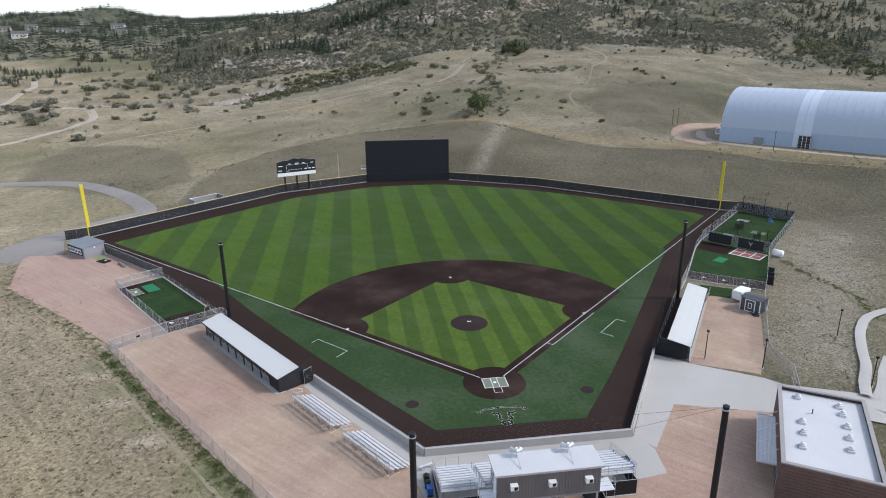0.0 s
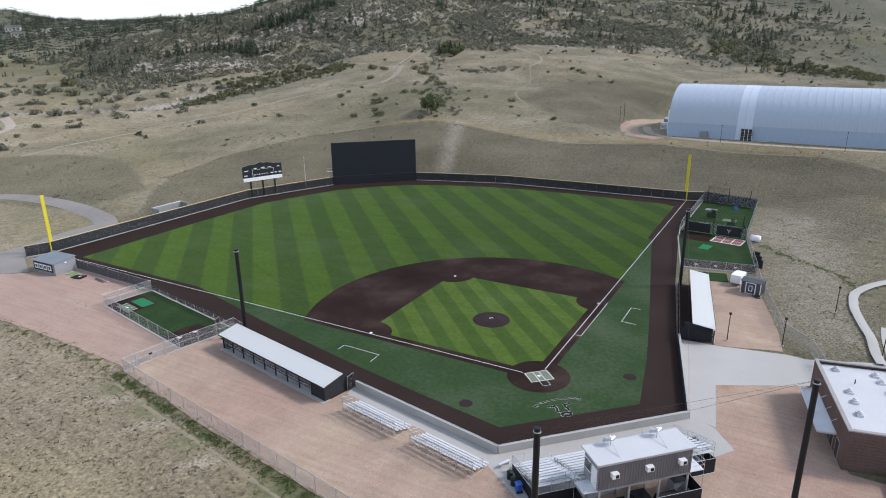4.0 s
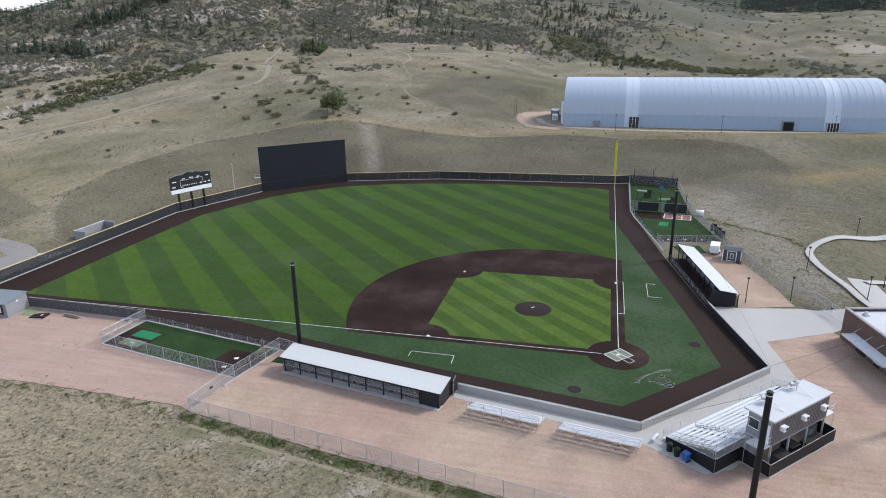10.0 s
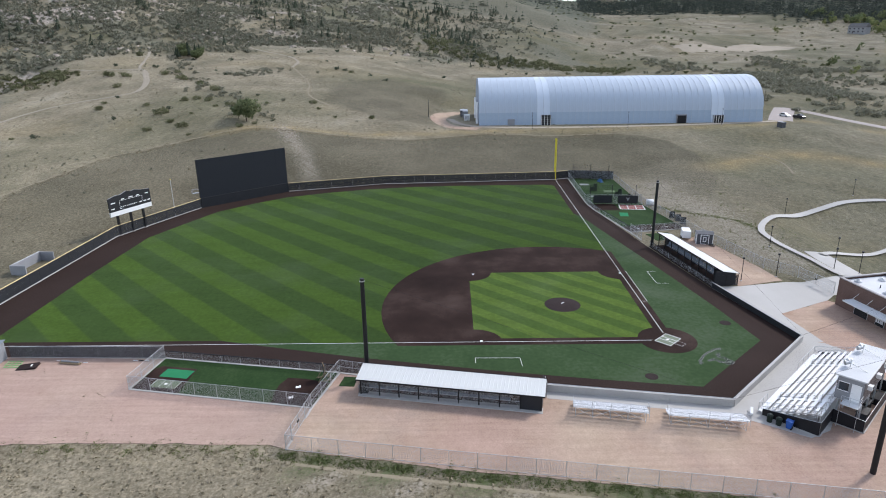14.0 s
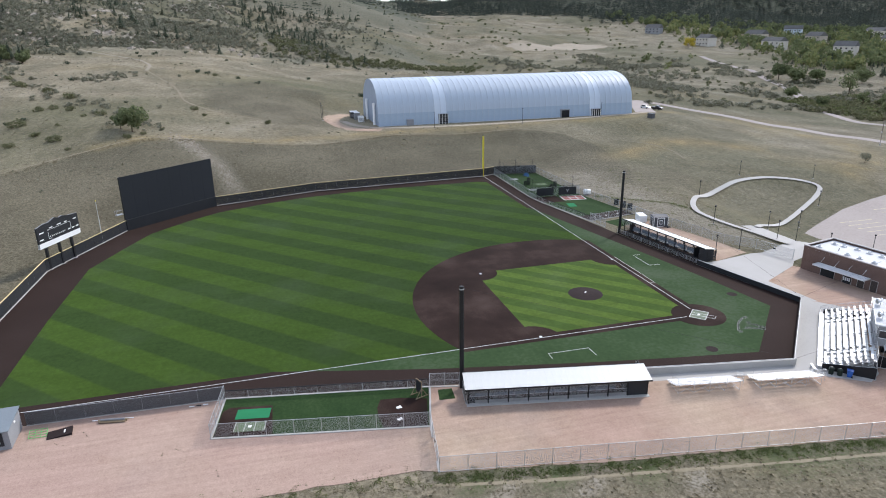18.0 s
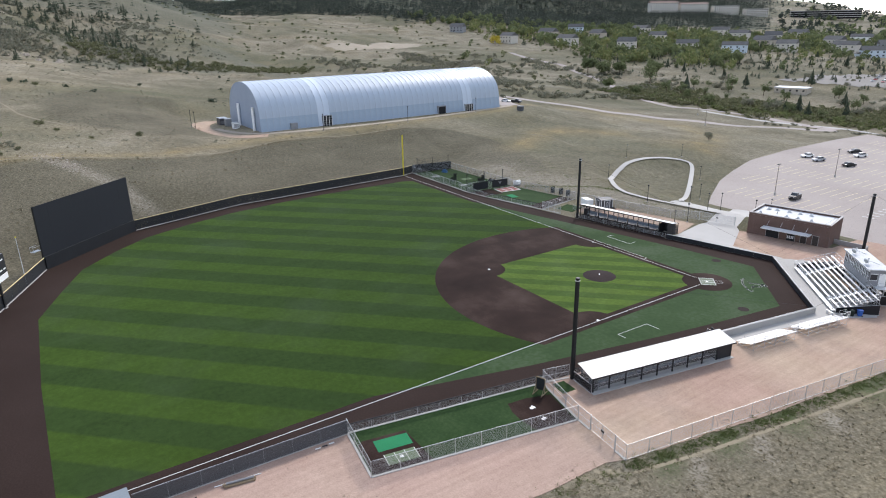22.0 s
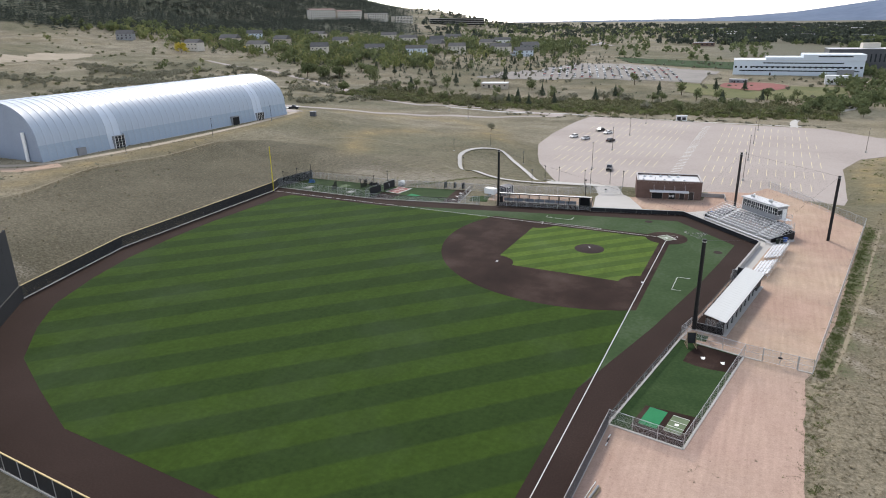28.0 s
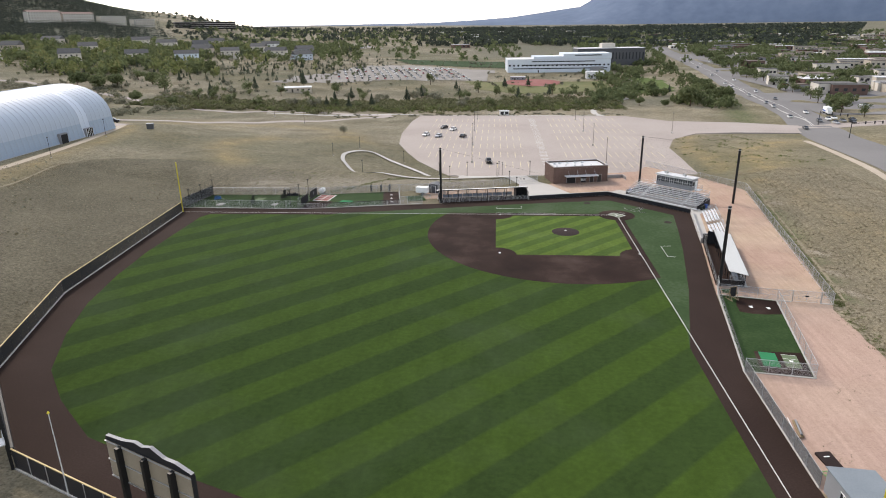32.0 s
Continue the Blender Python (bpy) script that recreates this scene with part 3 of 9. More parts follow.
def land_cover(x, y):
    """How much of each kind of ground lies at a point: sown slope, scrub litter, pale rock, bare earth."""
    deg, r = np.degrees(np.arctan2(y, x)), np.hypot(x, y)
    band = lambda a, b, w: smooth01((deg - a) / w) * smooth01((b - deg) / w)
    sown = np.maximum.reduce([poly_mask(x, y, [(0, 112), (54, 109), (80, 98), (97, 79), (105, 51), (107, -24)][::-1] + CREST, 1.5), poly_mask(x, y, MOUND, 3), 0.8 * poly_mask(x, y, BOWL, 6)])
    hill = band(-14, 64, 6) * smooth01((r - 330) / 90) * (0.30 + 0.50 * clumpy(95, -0.1, 6, 0.5)(x, y))
    far = band(-14, 95, 5) * smooth01((r - 600) / 120) * 0.9
    flank = band(-61, -12, 4) * wood_edge(x, y, 120) * 0.95
    valley = band(-84, -28, 6) * smooth01((r - 330) / 120) * (0.06 + 0.26 * clumpy(90, 0.0, 8, 0.4)(x, y))
    plain = band(-128, -58, 5) * smooth01((r - 640) / 120) * (0.85 - 0.55 * smooth01((deg + 90) / 8)) * (1 - 0.3 * smooth01((deg + 90) / 8) * clumpy(170, 0.0, 37, 0.4)(x, y))
    creek = np.exp(-(line_distance(x, y, [(-110, -300), (-40, -285), (40, -278), (120, -272), (200, -262), (250, -262)]) / 30) ** 2) * 0.9
    draw = np.exp(-(line_distance(x, y, [(520, 60), (470, 40), (448, 5), (398, -65), (350, -110), (310, -150)]) / 22) ** 2) * 0.8
    basin = np.exp(-(line_distance(x, y, [(176, 246), (200, 244), (230, 255), (262, 250), (290, 262)]) / 20) ** 2) * 0.8
    wood = np.maximum(flank, 0.75 * far * smooth01((r - 700) / 200))
    green = np.maximum(np.exp(-(line_distance(x, y, [(-27.2, 50), (-39.4, -24)]) / 1.5) ** 2) * 0.75, np.exp(-(line_distance(x, y, [(73, -21), (66, -27), (60, -35), (52, -38)]) / 1.2) ** 2) * 0.7)
    green = np.maximum(green, np.exp(-(line_distance(x, y, [(-96, -190), (-112, -260), (-124, -340), (-140, -430)]) / 10) ** 2) * 0.6)
    scrub = np.maximum.reduce([hill, far, flank, valley, plain, creek, draw, basin])
    gul = np.exp(-((line_distance(x, y, GULLY) - 3) / 7.0) ** 2) * 1.1
    cliff = np.maximum.reduce([np.exp(-(line_distance(x, y, run) / 13) ** 2) for run in BLUFFS])
    top = band(8, 58, 4) * smooth01((r - 380) / 60) * smooth01((640 - r) / 60) * (0.12 + 0.40 * clumpy(70, 0.18, 27, 0.25)(x, y))
    peak = np.exp(-(line_distance(x, y, [(470, 830), (560, 920), (640, 960)]) / 70) ** 2) * 0.75
    rock = np.maximum.reduce([gul, cliff, top, peak])
    chute = np.maximum(np.exp(-(line_distance(x, y, [(146, 91), (138, 87), (118, 78), (104, 73)]) / 4.5) ** 2) * 0.52, np.exp(-(line_distance(x, y, [(58, 145), (44, 136), (29, 121)]) / 1.6) ** 2) * 0.5)
    worn = np.exp(-(line_distance(x, y, [(94, -27), (84, -24), (70, -30), (56, -30), (42, -32), (33, -34)]) / 11) ** 2) * 0.52
    verge = poly_mask(x, y, [(-34, 20), (-62, 10), (-70, 95), (-24, 92), (-26, 52)], 6) * 0.12
    rut = np.exp(-(line_distance(x, y, [(-30.2, 46), (-42.4, -24)]) / 0.9) ** 2) * 0.6
    bare = np.maximum.reduce([chute, worn, verge, rut])
    mown = poly_mask(x, y, [(-30, 44), (-41, -24), (-62, -60), (-150, -40), (-150, 100), (-40, 104), (-26, 80)], 3)
    mown = np.maximum(mown, 0.75 * poly_mask(x, y, [(26, -32), (50, -24), (76, -19), (104, -19), (118, -40), (84, -56), (70, -48), (54, -36), (40, -33)], 5))
    straw = np.maximum.reduce([np.exp(-(line_distance(x, y, run) / w) ** 2) for run, w in STRAW]) * (0.45 + 0.55 * clumpy(18, 0.0, 15, 0.6)(x, y))
    return {"straw": straw, "mown": mown, "wood": wood, "green": green, "sown": sown, "scrub": scrub, "rock": rock, "bare": bare}


def build_ground():
    rings = [0.0]
    while rings[-1] < 4700:
        r = rings[-1]
        rings.append(r + (6.0 if r < 60 else 2.6 if r < 260 else 2.6 + (r - 260) * 0.021))
    rings = np.array(rings[1:])
    n = 840
    ang = np.linspace(-np.pi, np.pi, n, endpoint=False) + 1e-4
    R, A = np.meshgrid(rings, ang, indexing="ij")
    X, Y = R * np.cos(A), R * np.sin(A)
    Z = height(X, Y)
    co = np.stack((X, Y, Z), -1).reshape(-1, 3)
    k = len(rings)
    i, j = np.meshgrid(np.arange(k - 1), np.arange(n), indexing="ij")
    a, b = i * n + j, i * n + (j + 1) % n
    quads = np.stack((a, a + n, b + n, b), -1).reshape(-1, 4)
    co = np.vstack((co, [(0, 0, -0.06)]))
    me = bpy.data.meshes.new("ground")
    fan = [(len(co) - 1, q, (q + 1) % n) for q in range(n)]
    me.from_pydata(co.tolist(), [], quads.tolist() + fan)
    me.materials.append(M_MEADOW)
    me.polygons.foreach_set("use_smooth", [True] * len(me.polygons))
    me.update()
    for nm, a in land_cover(co[:, 0], co[:, 1]).items():
        at = me.attributes.new(nm, "FLOAT", "POINT")
        at.data.foreach_set("value", np.asarray(a, np.float32))
    ob = new("ground", me)
    return tagged(ob, "dry tan meadow land rising into scrubby hills", "ground", kind="structure")


build_ground()


def inside(poly, x, y):
    c = False
    for i in range(len(poly)):
        (x0, y0), (x1, y1) = poly[i], poly[i - 1]
        if (y0 > y) != (y1 > y) and x < (x1 - x0) * (y - y0) / (y1 - y0) + x0:
            c = not c
    return c


def sheet(name, poly, z, mat, label, category, kind="structure", thick=0.05, wobble=0.0, parent=None):
    """A flat area with its own thickness and, where it is earth, an uneven edge."""
    pts = []
    rnd = random.Random(len(poly) * 7 + int(abs(poly[0][0]) * 10))
    for i in range(len(poly)):
        a, b = Vector(poly[i]), Vector(poly[(i + 1) % len(poly)])
        n = max(1, int((b - a).length / 1.5)) if wobble else 1
        for k in range(n):
            p = a.lerp(b, k / n)
            if wobble:
                p += Vector((rnd.gauss(0, wobble), rnd.gauss(0, wobble)))
            pts.append((p.x, p.y))
    ob = solid(name, Shape().prism(pts, z - thick, z), mat, label, category, kind)
    return ob


def ribbon(name, pts, width, mat, label, lift=0.06, step=3.0, kind="structure", category="road", wobble=0.0, closed=False, skirt=0.5):
    """A road or trail that follows the land."""
    P = [Vector(p) for p in pts]
    if closed:
        P.append(P[0])
    # Catmull-Rom through the points
    C = []
    for i in range(len(P) - 1):
        p0 = P[i - 1] if i > 0 else (P[-2] if closed else P[i])
        p1, p2 = P[i], P[i + 1]
        p3 = P[i + 2] if i + 2 < len(P) else (P[1] if closed else p2)
        n = max(2, int((p2 - p1).length / step))
        for k in range(n):
            t = k / n
            C.append(0.5 * ((2 * p1) + (p2 - p0) * t + (2 * p0 - 5 * p1 + 4 * p2 - p3) * t * t + (3 * p1 - p0 - 3 * p2 + p3) * t ** 3))
    C.append(P[-1])
    cols = max(3, int(width / 2.5) + 2)
    rnd = random.Random(len(C))
    xy = []
    for i, c in enumerate(C):
        d = (C[min(i + 1, len(C) - 1)] - C[max(i - 1, 0)])
        if d.length < 1e-6:
            d = Vector((1, 0))
        d.normalize()
        nrm = Vector((-d.y, d.x))
        w = width * (1 + (rnd.gauss(0, wobble) if wobble else 0))
        for k in range(cols):
            q = c + nrm * (w * (k / (cols - 1) - 0.5))
            xy.append((q.x, q.y))
    xy = np.array(xy)
    z = height(xy[:, 0], xy[:, 1]) + lift
    rows = len(C)
    zg = z.reshape(rows, cols)
    zg[:, 0] -= skirt * lift + 0.02
    zg[:, -1] -= skirt * lift + 0.02
    v = np.column_stack((xy, zg.reshape(-1))).tolist()
    f = [(i * cols + k, i * cols + k + 1, (i + 1) * cols + k + 1, (i + 1) * cols + k) for i in range(rows - 1) for k in range(cols - 1)]
    f = [tuple(reversed(q)) for q in f]
    me = mesh_from(name, v, f, mat, True)
    return tagged(new(name, me), label, category, kind=kind)


# ---- the playing field ----
def arc(cx, cy, r, a0, a1, n=24):
    return [(cx + r * math.cos(radians(a0 + (a1 - a0) * i / n)), cy + r * math.sin(radians(a0 + (a1 - a0) * i / n))) for i in range(n + 1)]


FENCE = [(-4.2, 111.0), (0.0, 109.2), (53.6, 106.8), (77.9, 96.3), (94.7, 77.5), (102.5, 51.0), (105.4, 0.0), (107.0, -4.0)]
TRACK = [(0.0, 109.2), (53.6, 106.8), (77.9, 96.3), (94.7, 77.5), (102.5, 51.0), (105.4, 0.0), (107.0, -4.0), (77, -3.6), (71.5, -4.3), (42.5, -9.2), (20.0, -13.7), (-0.8, -18.8), (-17.4, -2.2), (-13.5, 20.0), (-9.0, 42.5), (-4.0, 72.0), (-3.2, 94), (-3.6, 109.4)]
sheet("warning_track", TRACK, 0.0, M_TRACK, "dark brown rubber warning track round the field", "warning track")
OUTFIELD = [(1.2, 66.0), (1.4, 100.6), (28, 100.3), (52.4, 99.2), (63.5, 94.9), (73.6, 90.6), (81.5, 83.5), (87.6, 76.4), (92.3, 66), (95.8, 55), (98.0, 42), (99.0, 29), (98.9, 4.2), (97.5, 1.6), (68, 1.4)]
A0 = (13.2, 13.2)
FAIR = [(0, 0), (0, 60), *OUTFIELD[0:1], *OUTFIELD[1:], (60, 0)]
sheet("outfield_grass", FAIR, 0.004, M_OUTFIELD, "striped green outfield turf in two shades", "turf")
sheet("foul_turf", [(0, 0), (60, 0), (68, 1.4), (66, 0.2), (44.5, -4.4), (24, -8.8), (12, -11.2), (-0.4, -13.2), (-13.0, -0.3), (-11, 12), (-8.8, 24), (-4.4, 44.5), (0.4, 63), (1.2, 66), (0, 60)], 0.004, M_FOULTURF, "plain dull green foul ground turf", "turf")
ARC_R = 29.8
_c = A0[0]
_x0 = _c + math.sqrt(ARC_R ** 2 - (_c + 1.0) ** 2)
_a = math.degrees(math.atan2(-1.0 - _c, _x0 - _c))
DIRT = [(-1.0, -1.0)] + arc(_c, _c, ARC_R, _a, 90 - _a, 60)
sheet("infield_dirt", DIRT, 0.010, M_DIRT, "dark brown infield skin with an arched edge", "infield")
B = 28.2
g2 = arc(B, B, 4.1, 180, 270, 10) + arc(B, 0, 4.15, 90, 165, 8) + arc(0, 0, 4.3, 14, 76, 8)
sheet("infield_grass", arc(0, B, 4.15, -75, 0, 8) + g2, 0.016, M_INFIELD, "bright striped infield grass square", "turf")
sheet("home_circle", arc(0.1, 0.1, 4.15, 0, 352, 44), 0.020, M_DIRT, "round brown dirt area at home plate", "infield")
M_EMBLEM = speckled("dark_turf_paint", [(0.010, 0.013, 0.012), (0.018, 0.022, 0.020)], 0.5, 6.0, 0.9)
for (x, y, nm) in ((-10.35, 5.45, "on_deck_circle"), (5.55, -10.5, "on_deck_circle")):
    sheet(nm, arc(x, y, 0.85, 0, 345, 23), 0.020, M_MOUND, "dark brown round on-deck circle in the turf", "on-deck circle")


def mound():
    me_v, me_f = [(13.15, 13.2, 0.30)], []
    rings = ((0.9, 0.27), (1.8, 0.17), (2.6, 0.07), (2.95, 0.015))
    n = 36
    for r, z in rings:
        for i in range(n):
            t = 2 * math.pi * i / n
            me_v.append((13.15 + r * math.cos(t), 13.2 + r * math.sin(t), z))
    for i in range(n):
        me_f.append((0, 1 + i, 1 + (i + 1) % n))
        for k in range(3):
            o = 1 + k * n
            me_f.append((o + i, o + n + i, o + n + (i + 1) % n, o + (i + 1) % n))
    ob = tagged(new("pitchers_mound", mesh_from("pitchers_mound", me_v, me_f, M_MOUND, True)), "low round brown pitcher's mound", "mound", kind="structure")
    part("rubber", Shape().box(-0.31, -0.08, 0.28, 0.31, 0.08, 0.32), M_WHITE, ob, "white pitching rubber", pose(13.15, 13.2, 0, 0, 0, -45))


mound()


def line(a, b, w=0.08, z=0.024, name="chalk_line"):
    return solid(name, Shape().beam((*a, z - 0.008), (*b, z - 0.008), w, 0.016), M_CHALK, "white painted field line", "field line", "structure")


line((0, 2.3), (0, 108.6), 0.10)
line((2.3, 0), (104.9, 0), 0.10)
line((14.2, -1.05), (28.2, -1.05))
line((14.2, -1.1), (14.2, -0.05))
for a, b in (((-4.95, 22.1), (-4.85, 28.3)), ((-4.95, 22.1), (-7.2, 22.0)), ((-4.85, 28.3), (-6.3, 28.3)), ((22.1, -5.0), (28.0, -5.0)), ((22.1, -5.0), (22.0, -7.2)), ((28.0, -5.0), (28.0, -6.5))):
    line(a, b)
mat_m = pose(0.1, 0.0, 0.024, 0, 0, -45)
hm = thing("home_plate_mat", mat_m, "pale green batter's box mat with white lines and plate", "mat", kind="structure")
part("mat", Shape().box(-1.62, -1.25, -0.006, 1.62, 1.25, 0.006), speckled("faded_green_mat", [(0.14, 0.17, 0.12), (0.20, 0.23, 0.17)], 0.5, 6.0, 0.9), hm)
for x in (-1.55, -0.42, 0.42, 1.55):
    part("box_line", Shape().box(x - 0.06, -1.2, 0.006, x + 0.06, 1.2, 0.012), M_CHALK, hm)
for y in (-1.2, 1.2):
    part("box_line", Shape().box(-1.6, y - 0.05, 0.006, 1.6, y + 0.05, 0.0115), M_CHALK, hm)
part("plate", Shape().prism([(-0.22, 0.25), (-0.22, 0.0), (0, -0.22), (0.22, 0.0), (0.22, 0.25)], 0.006, 0.016), M_WHITE, hm, "white home plate")
part("catcher_box", Shape().box(-0.55, -2.45, -0.003, -0.49, -1.25, 0.006).box(0.49, -2.45, -0.003, 0.55, -1.25, 0.006).box(-0.55, -2.5, -0.003, 0.55, -2.44, 0.006), M_CHALK, hm)
for (x, y) in ((27.2, 0.22), (27.43, 27.43), (0.22, 27.2)):
    bs = thing("base", pose(x, y, 0.016, 0, 0, 0), "white square base bag on the dirt", "base", "bases")
    part("bag", Shape().box(-0.19, -0.19, 0.0, 0.19, 0.19, 0.07).box(-0.16, -0.16, 0.07, 0.16, 0.16, 0.085), M_WHITE, bs)


def turf_emblem():
    """Abstract dark marks with pale outlines on the foul turf behind the plate."""
    th = thing("turf_emblem", pose(-5.35, -4.75, 0.006, 0, 0, -45), "abstract dark emblem outlined in white on the turf", "emblem", kind="structure")
    curves = {"upper_curve": ([(-3.1, 0.85), (-2.9, 0.5), (-2.5, 0.75), (-2.55, 1.1), (-1.6, 1.15), (-0.7, 1.35), (0.7, 1.35), (1.6, 1.15), (2.55, 1.1), (2.5, 0.75), (2.9, 0.5), (3.1, 0.85)], 0.20),
              "side_curve": ([(-1.5, 0.25), (-1.05, -0.05), (-0.65, 0.1), (-0.55, -0.6), (-0.85, -1.15), (-0.35, -1.35)], 0.30),
              "other_curve": ([(1.5, 0.25), (1.05, -0.05), (0.65, 0.1), (0.55, -0.6), (0.85, -1.15), (0.35, -1.35)], 0.30),
              "lower_block": ([(-0.6, -1.85), (-0.3, -1.65), (0.3, -1.65), (0.6, -1.85), (0.4, -2.3), (-0.4, -2.3), (-0.6, -1.85)], 0.32)}
    for nm, (pts, w) in curves.items():
        for wide, z, mt, nn in ((w * 1.0 + 0.07, 0.003, M_CHALK, "outline"), (w * 1.0, 0.009, M_EMBLEM, nm)):
            s = Shape()
            for i, (a, b) in enumerate(zip(pts[:-1], pts[1:])):
                s.beam((*a, z + i * 0.0002), (*b, z + i * 0.0002), wide, 0.006)
            part(nn, s, mt, th)


turf_emblem()

# ---- surrounds ----
sheet("gravel_lot", [(-0.9 - 12.6, 20), (-9.2, 42.5), (-8.4, 46.6), (-17.1, 48.7), (-12.3, 73.2), (-4.0, 72.0), (-3.2, 95), (-9.0, 101), (-14, 108), (-24, 90), (-23.8, 70), (-24.5, 52), (-25.3, 49.8), (-29.0, 31), (-32.2, 10), (-37.6, -24.5), (-30, -40), (-18, -54), (-14, -47), (-4, -44.5), (-3.5, -35), (12.2, -31.5), (13.8, -30.7), (8.7, -20.5), (2.0, -19.0), (-0.9, -19.2), (-17.8, -2.3)], -0.008, M_GRAVEL, "pink gravel yard beside the field", "gravel", wobble=0.08)
sheet("gravel_yard", [(20.3, -18.9), (42.7, -14.4), (46.5, -14.0), (48.4, -21.8), (29, -26.6), (22.8, -27.6)], -0.008, M_GRAVEL, "pink gravel yard behind the dugout", "gravel", wobble=0.05)
sheet("plaza_pavement", [(20.0, -14.0), (20.3, -18.9), (22.0, -28.0), (21.6, -32.0), (17.0, -34.0), (13.8, -30.7), (8.7, -20.6), (-1.2, -22.0), (-0.6, -19.1)], 0.0, M_CONCRETE, "pale concrete plaza by the field gate", "pavement")
sheet("bleacher_pavement", [(-0.9, -19.0), (-0.2, -19.4), (-1.6, -22.0), (-4.8, -24.4), (-22.6, -11.0), (-24.0, -8.2), (-19.3, -1.2), (-15.4, 19.8), (-13.7, 20.0), (-17.6, -2.2)], 0.004, M_CONCRETE, "pale concrete strip under the bleachers", "pavement")
sheet("parking_lot", [(48, -71), (57, -88), (63, -104), (69.3, -124), (72, -150), (72, -190), (69.8, -212), (20, -209), (-27, -206.5), (-39, -207), (-58, -188), (-90, -182), (-112, -172), (-106, -150), (-78, -152), (-60, -149), (-47, -135), (-40.3, -114.6), (-39, -73), (-37, -62), (-20, -57), (-14, -47), (-3, -45), (14, -41), (24, -42), (40, -57)], -5.28, M_ASPHALT, "wide weathered grey parking lot with stall lines", "parking lot", thick=0.6)

# ---- outfield fence, batter's eye, scoreboard, poles ----
def fence_run(name, a, b, h, label, mat=M_MESH, pitch=3.0, rails=(1.0,), post_r=0.035, category="fence", kerb=True, cap=None, post_mat=M_GALV, skip_last=True, z0=0.0, group="", screen=None):
    """A straight run of fence from a to b with its own posts, rails and infill."""
    L = math.dist(a, b)
    th = thing(name, pose(a[0], a[1], z0, 0, 0, heading(a, b)), label, category, group)
    n = max(1, round(L / pitch))
    post = Shape().bar((0, 0, -0.1), (0, 0, h + 0.03), post_r, 6).mesh("post", post_mat)
    for i in range(n + (0 if skip_last else 1)):
        part("post", post, post_mat, th, m=pose(L * i / n, 0, 0))
    for k in rails:
        part("rail", Shape().bar((0, 0, h * k), (L, 0, h * k), 0.024, 6), post_mat, th)
    t = 0.008
    part("infill", Shape().box(0, -t, 0.04, L, t, h - 0.02), mat, th)
    if screen:
        part("windscreen", Shape().box(0, 0.03, 0.05, L, 0.05, h * 0.96), screen, th, "black woven windscreen")
    if kerb:
        part("kerb", Shape().box(0, -0.13, -0.06, L, 0.13, 0.07), M_CONCRETE, th, "pale concrete kerb")
    if cap:
        part("cap", Shape().bar((0, 0, h + 0.03), (L, 0, h + 0.03), 0.09, 8), cap, th, "yellow plastic fence cap")
    return th


def outfield_fence(a, b):
    L = math.dist(a, b)
    th = thing("outfield_fence", pose(a[0], a[1], 0, 0, 0, heading(a, b)), "black padded outfield fence with yellow top cap", "fence", "outfield fence")
    n = max(1, round(L / 3.0))
    pm = Shape().bar((0, 0.10, -0.3), (0, 0.10, 2.42), 0.04, 6).mesh("post", M_GALV)
    w = L / n
    panel = Shape().box(0.012, -0.03, 0.16, w - 0.012, 0.03, 2.36).mesh("panel", M_BLACKMESH)
    for i in range(n):
        part("post", pm, M_GALV, th, m=pose(w * i, 0, 0))
        part("panel", panel, M_BLACKMESH, th, m=pose(w * i, 0, 0))
    part("cap", Shape().bar((0, 0, 2.42), (L, 0, 2.42), 0.085, 8), M_CAPRAIL, th, "yellow plastic cap")
    part("footing", Shape().box(0, -0.14, -0.2, L, 0.14, 0.10), M_CONCRETE, th, "pale concrete footing")
    return th


M_BLACKMESH = chainlink("dark_fence_mesh", 0.46, (0.028, 0.030, 0.034), 0.0)
for a, b in zip(FENCE[:-1], FENCE[1:]):
    if a == (77.9, 96.3):
        continue
    outfield_fence(a, b)


def batters_eye():
    a, b = (77.9, 96.3), (94.7, 77.5)
    L = math.dist(a, b)
    th = thing("batters_eye", pose(*a, 0, 0, 0, heading(a, b)), "tall plain black batter's eye screen behind centre field", "screen")
    part("lower_wall", Shape().box(0, -0.25, 0.0, L, 0.0, 2.55), M_BLACK, th, "glossier black padded lower wall")
    n = 8
    for i in range(n):
        part("panel", Shape().box(L * i / n + 0.006, 0.02, 2.5, L * (i + 1) / n - 0.006, 0.10, 12.5), M_SCREEN, th)
    for i in range(n + 1):
        x = min(max(L * i / n, 0.12), L - 0.12)
        part("column", Shape().box(x - 0.12, 0.12, -0.5, x + 0.12, 0.42, 12.45), M_POLE, th)
    for z in (3.0, 6.2, 9.3, 12.2):
        part("girt", Shape().box(0, 0.10, z - 0.08, L, 0.13, z + 0.08), M_POLE, th)
    part("catwalk", Shape().box(-1.6, 0.3, 3.9, 0.0, 1.2, 4.0), M_GALV, th, "small steel catwalk")
    for y in (0.35, 1.15):
        part("catwalk_rail", Shape().bar((-1.6, y, 4.9), (0, y, 4.9), 0.03).bar((-1.6, y, 3.95), (-1.6, y, 4.9), 0.03), M_GALV, th)


batters_eye()


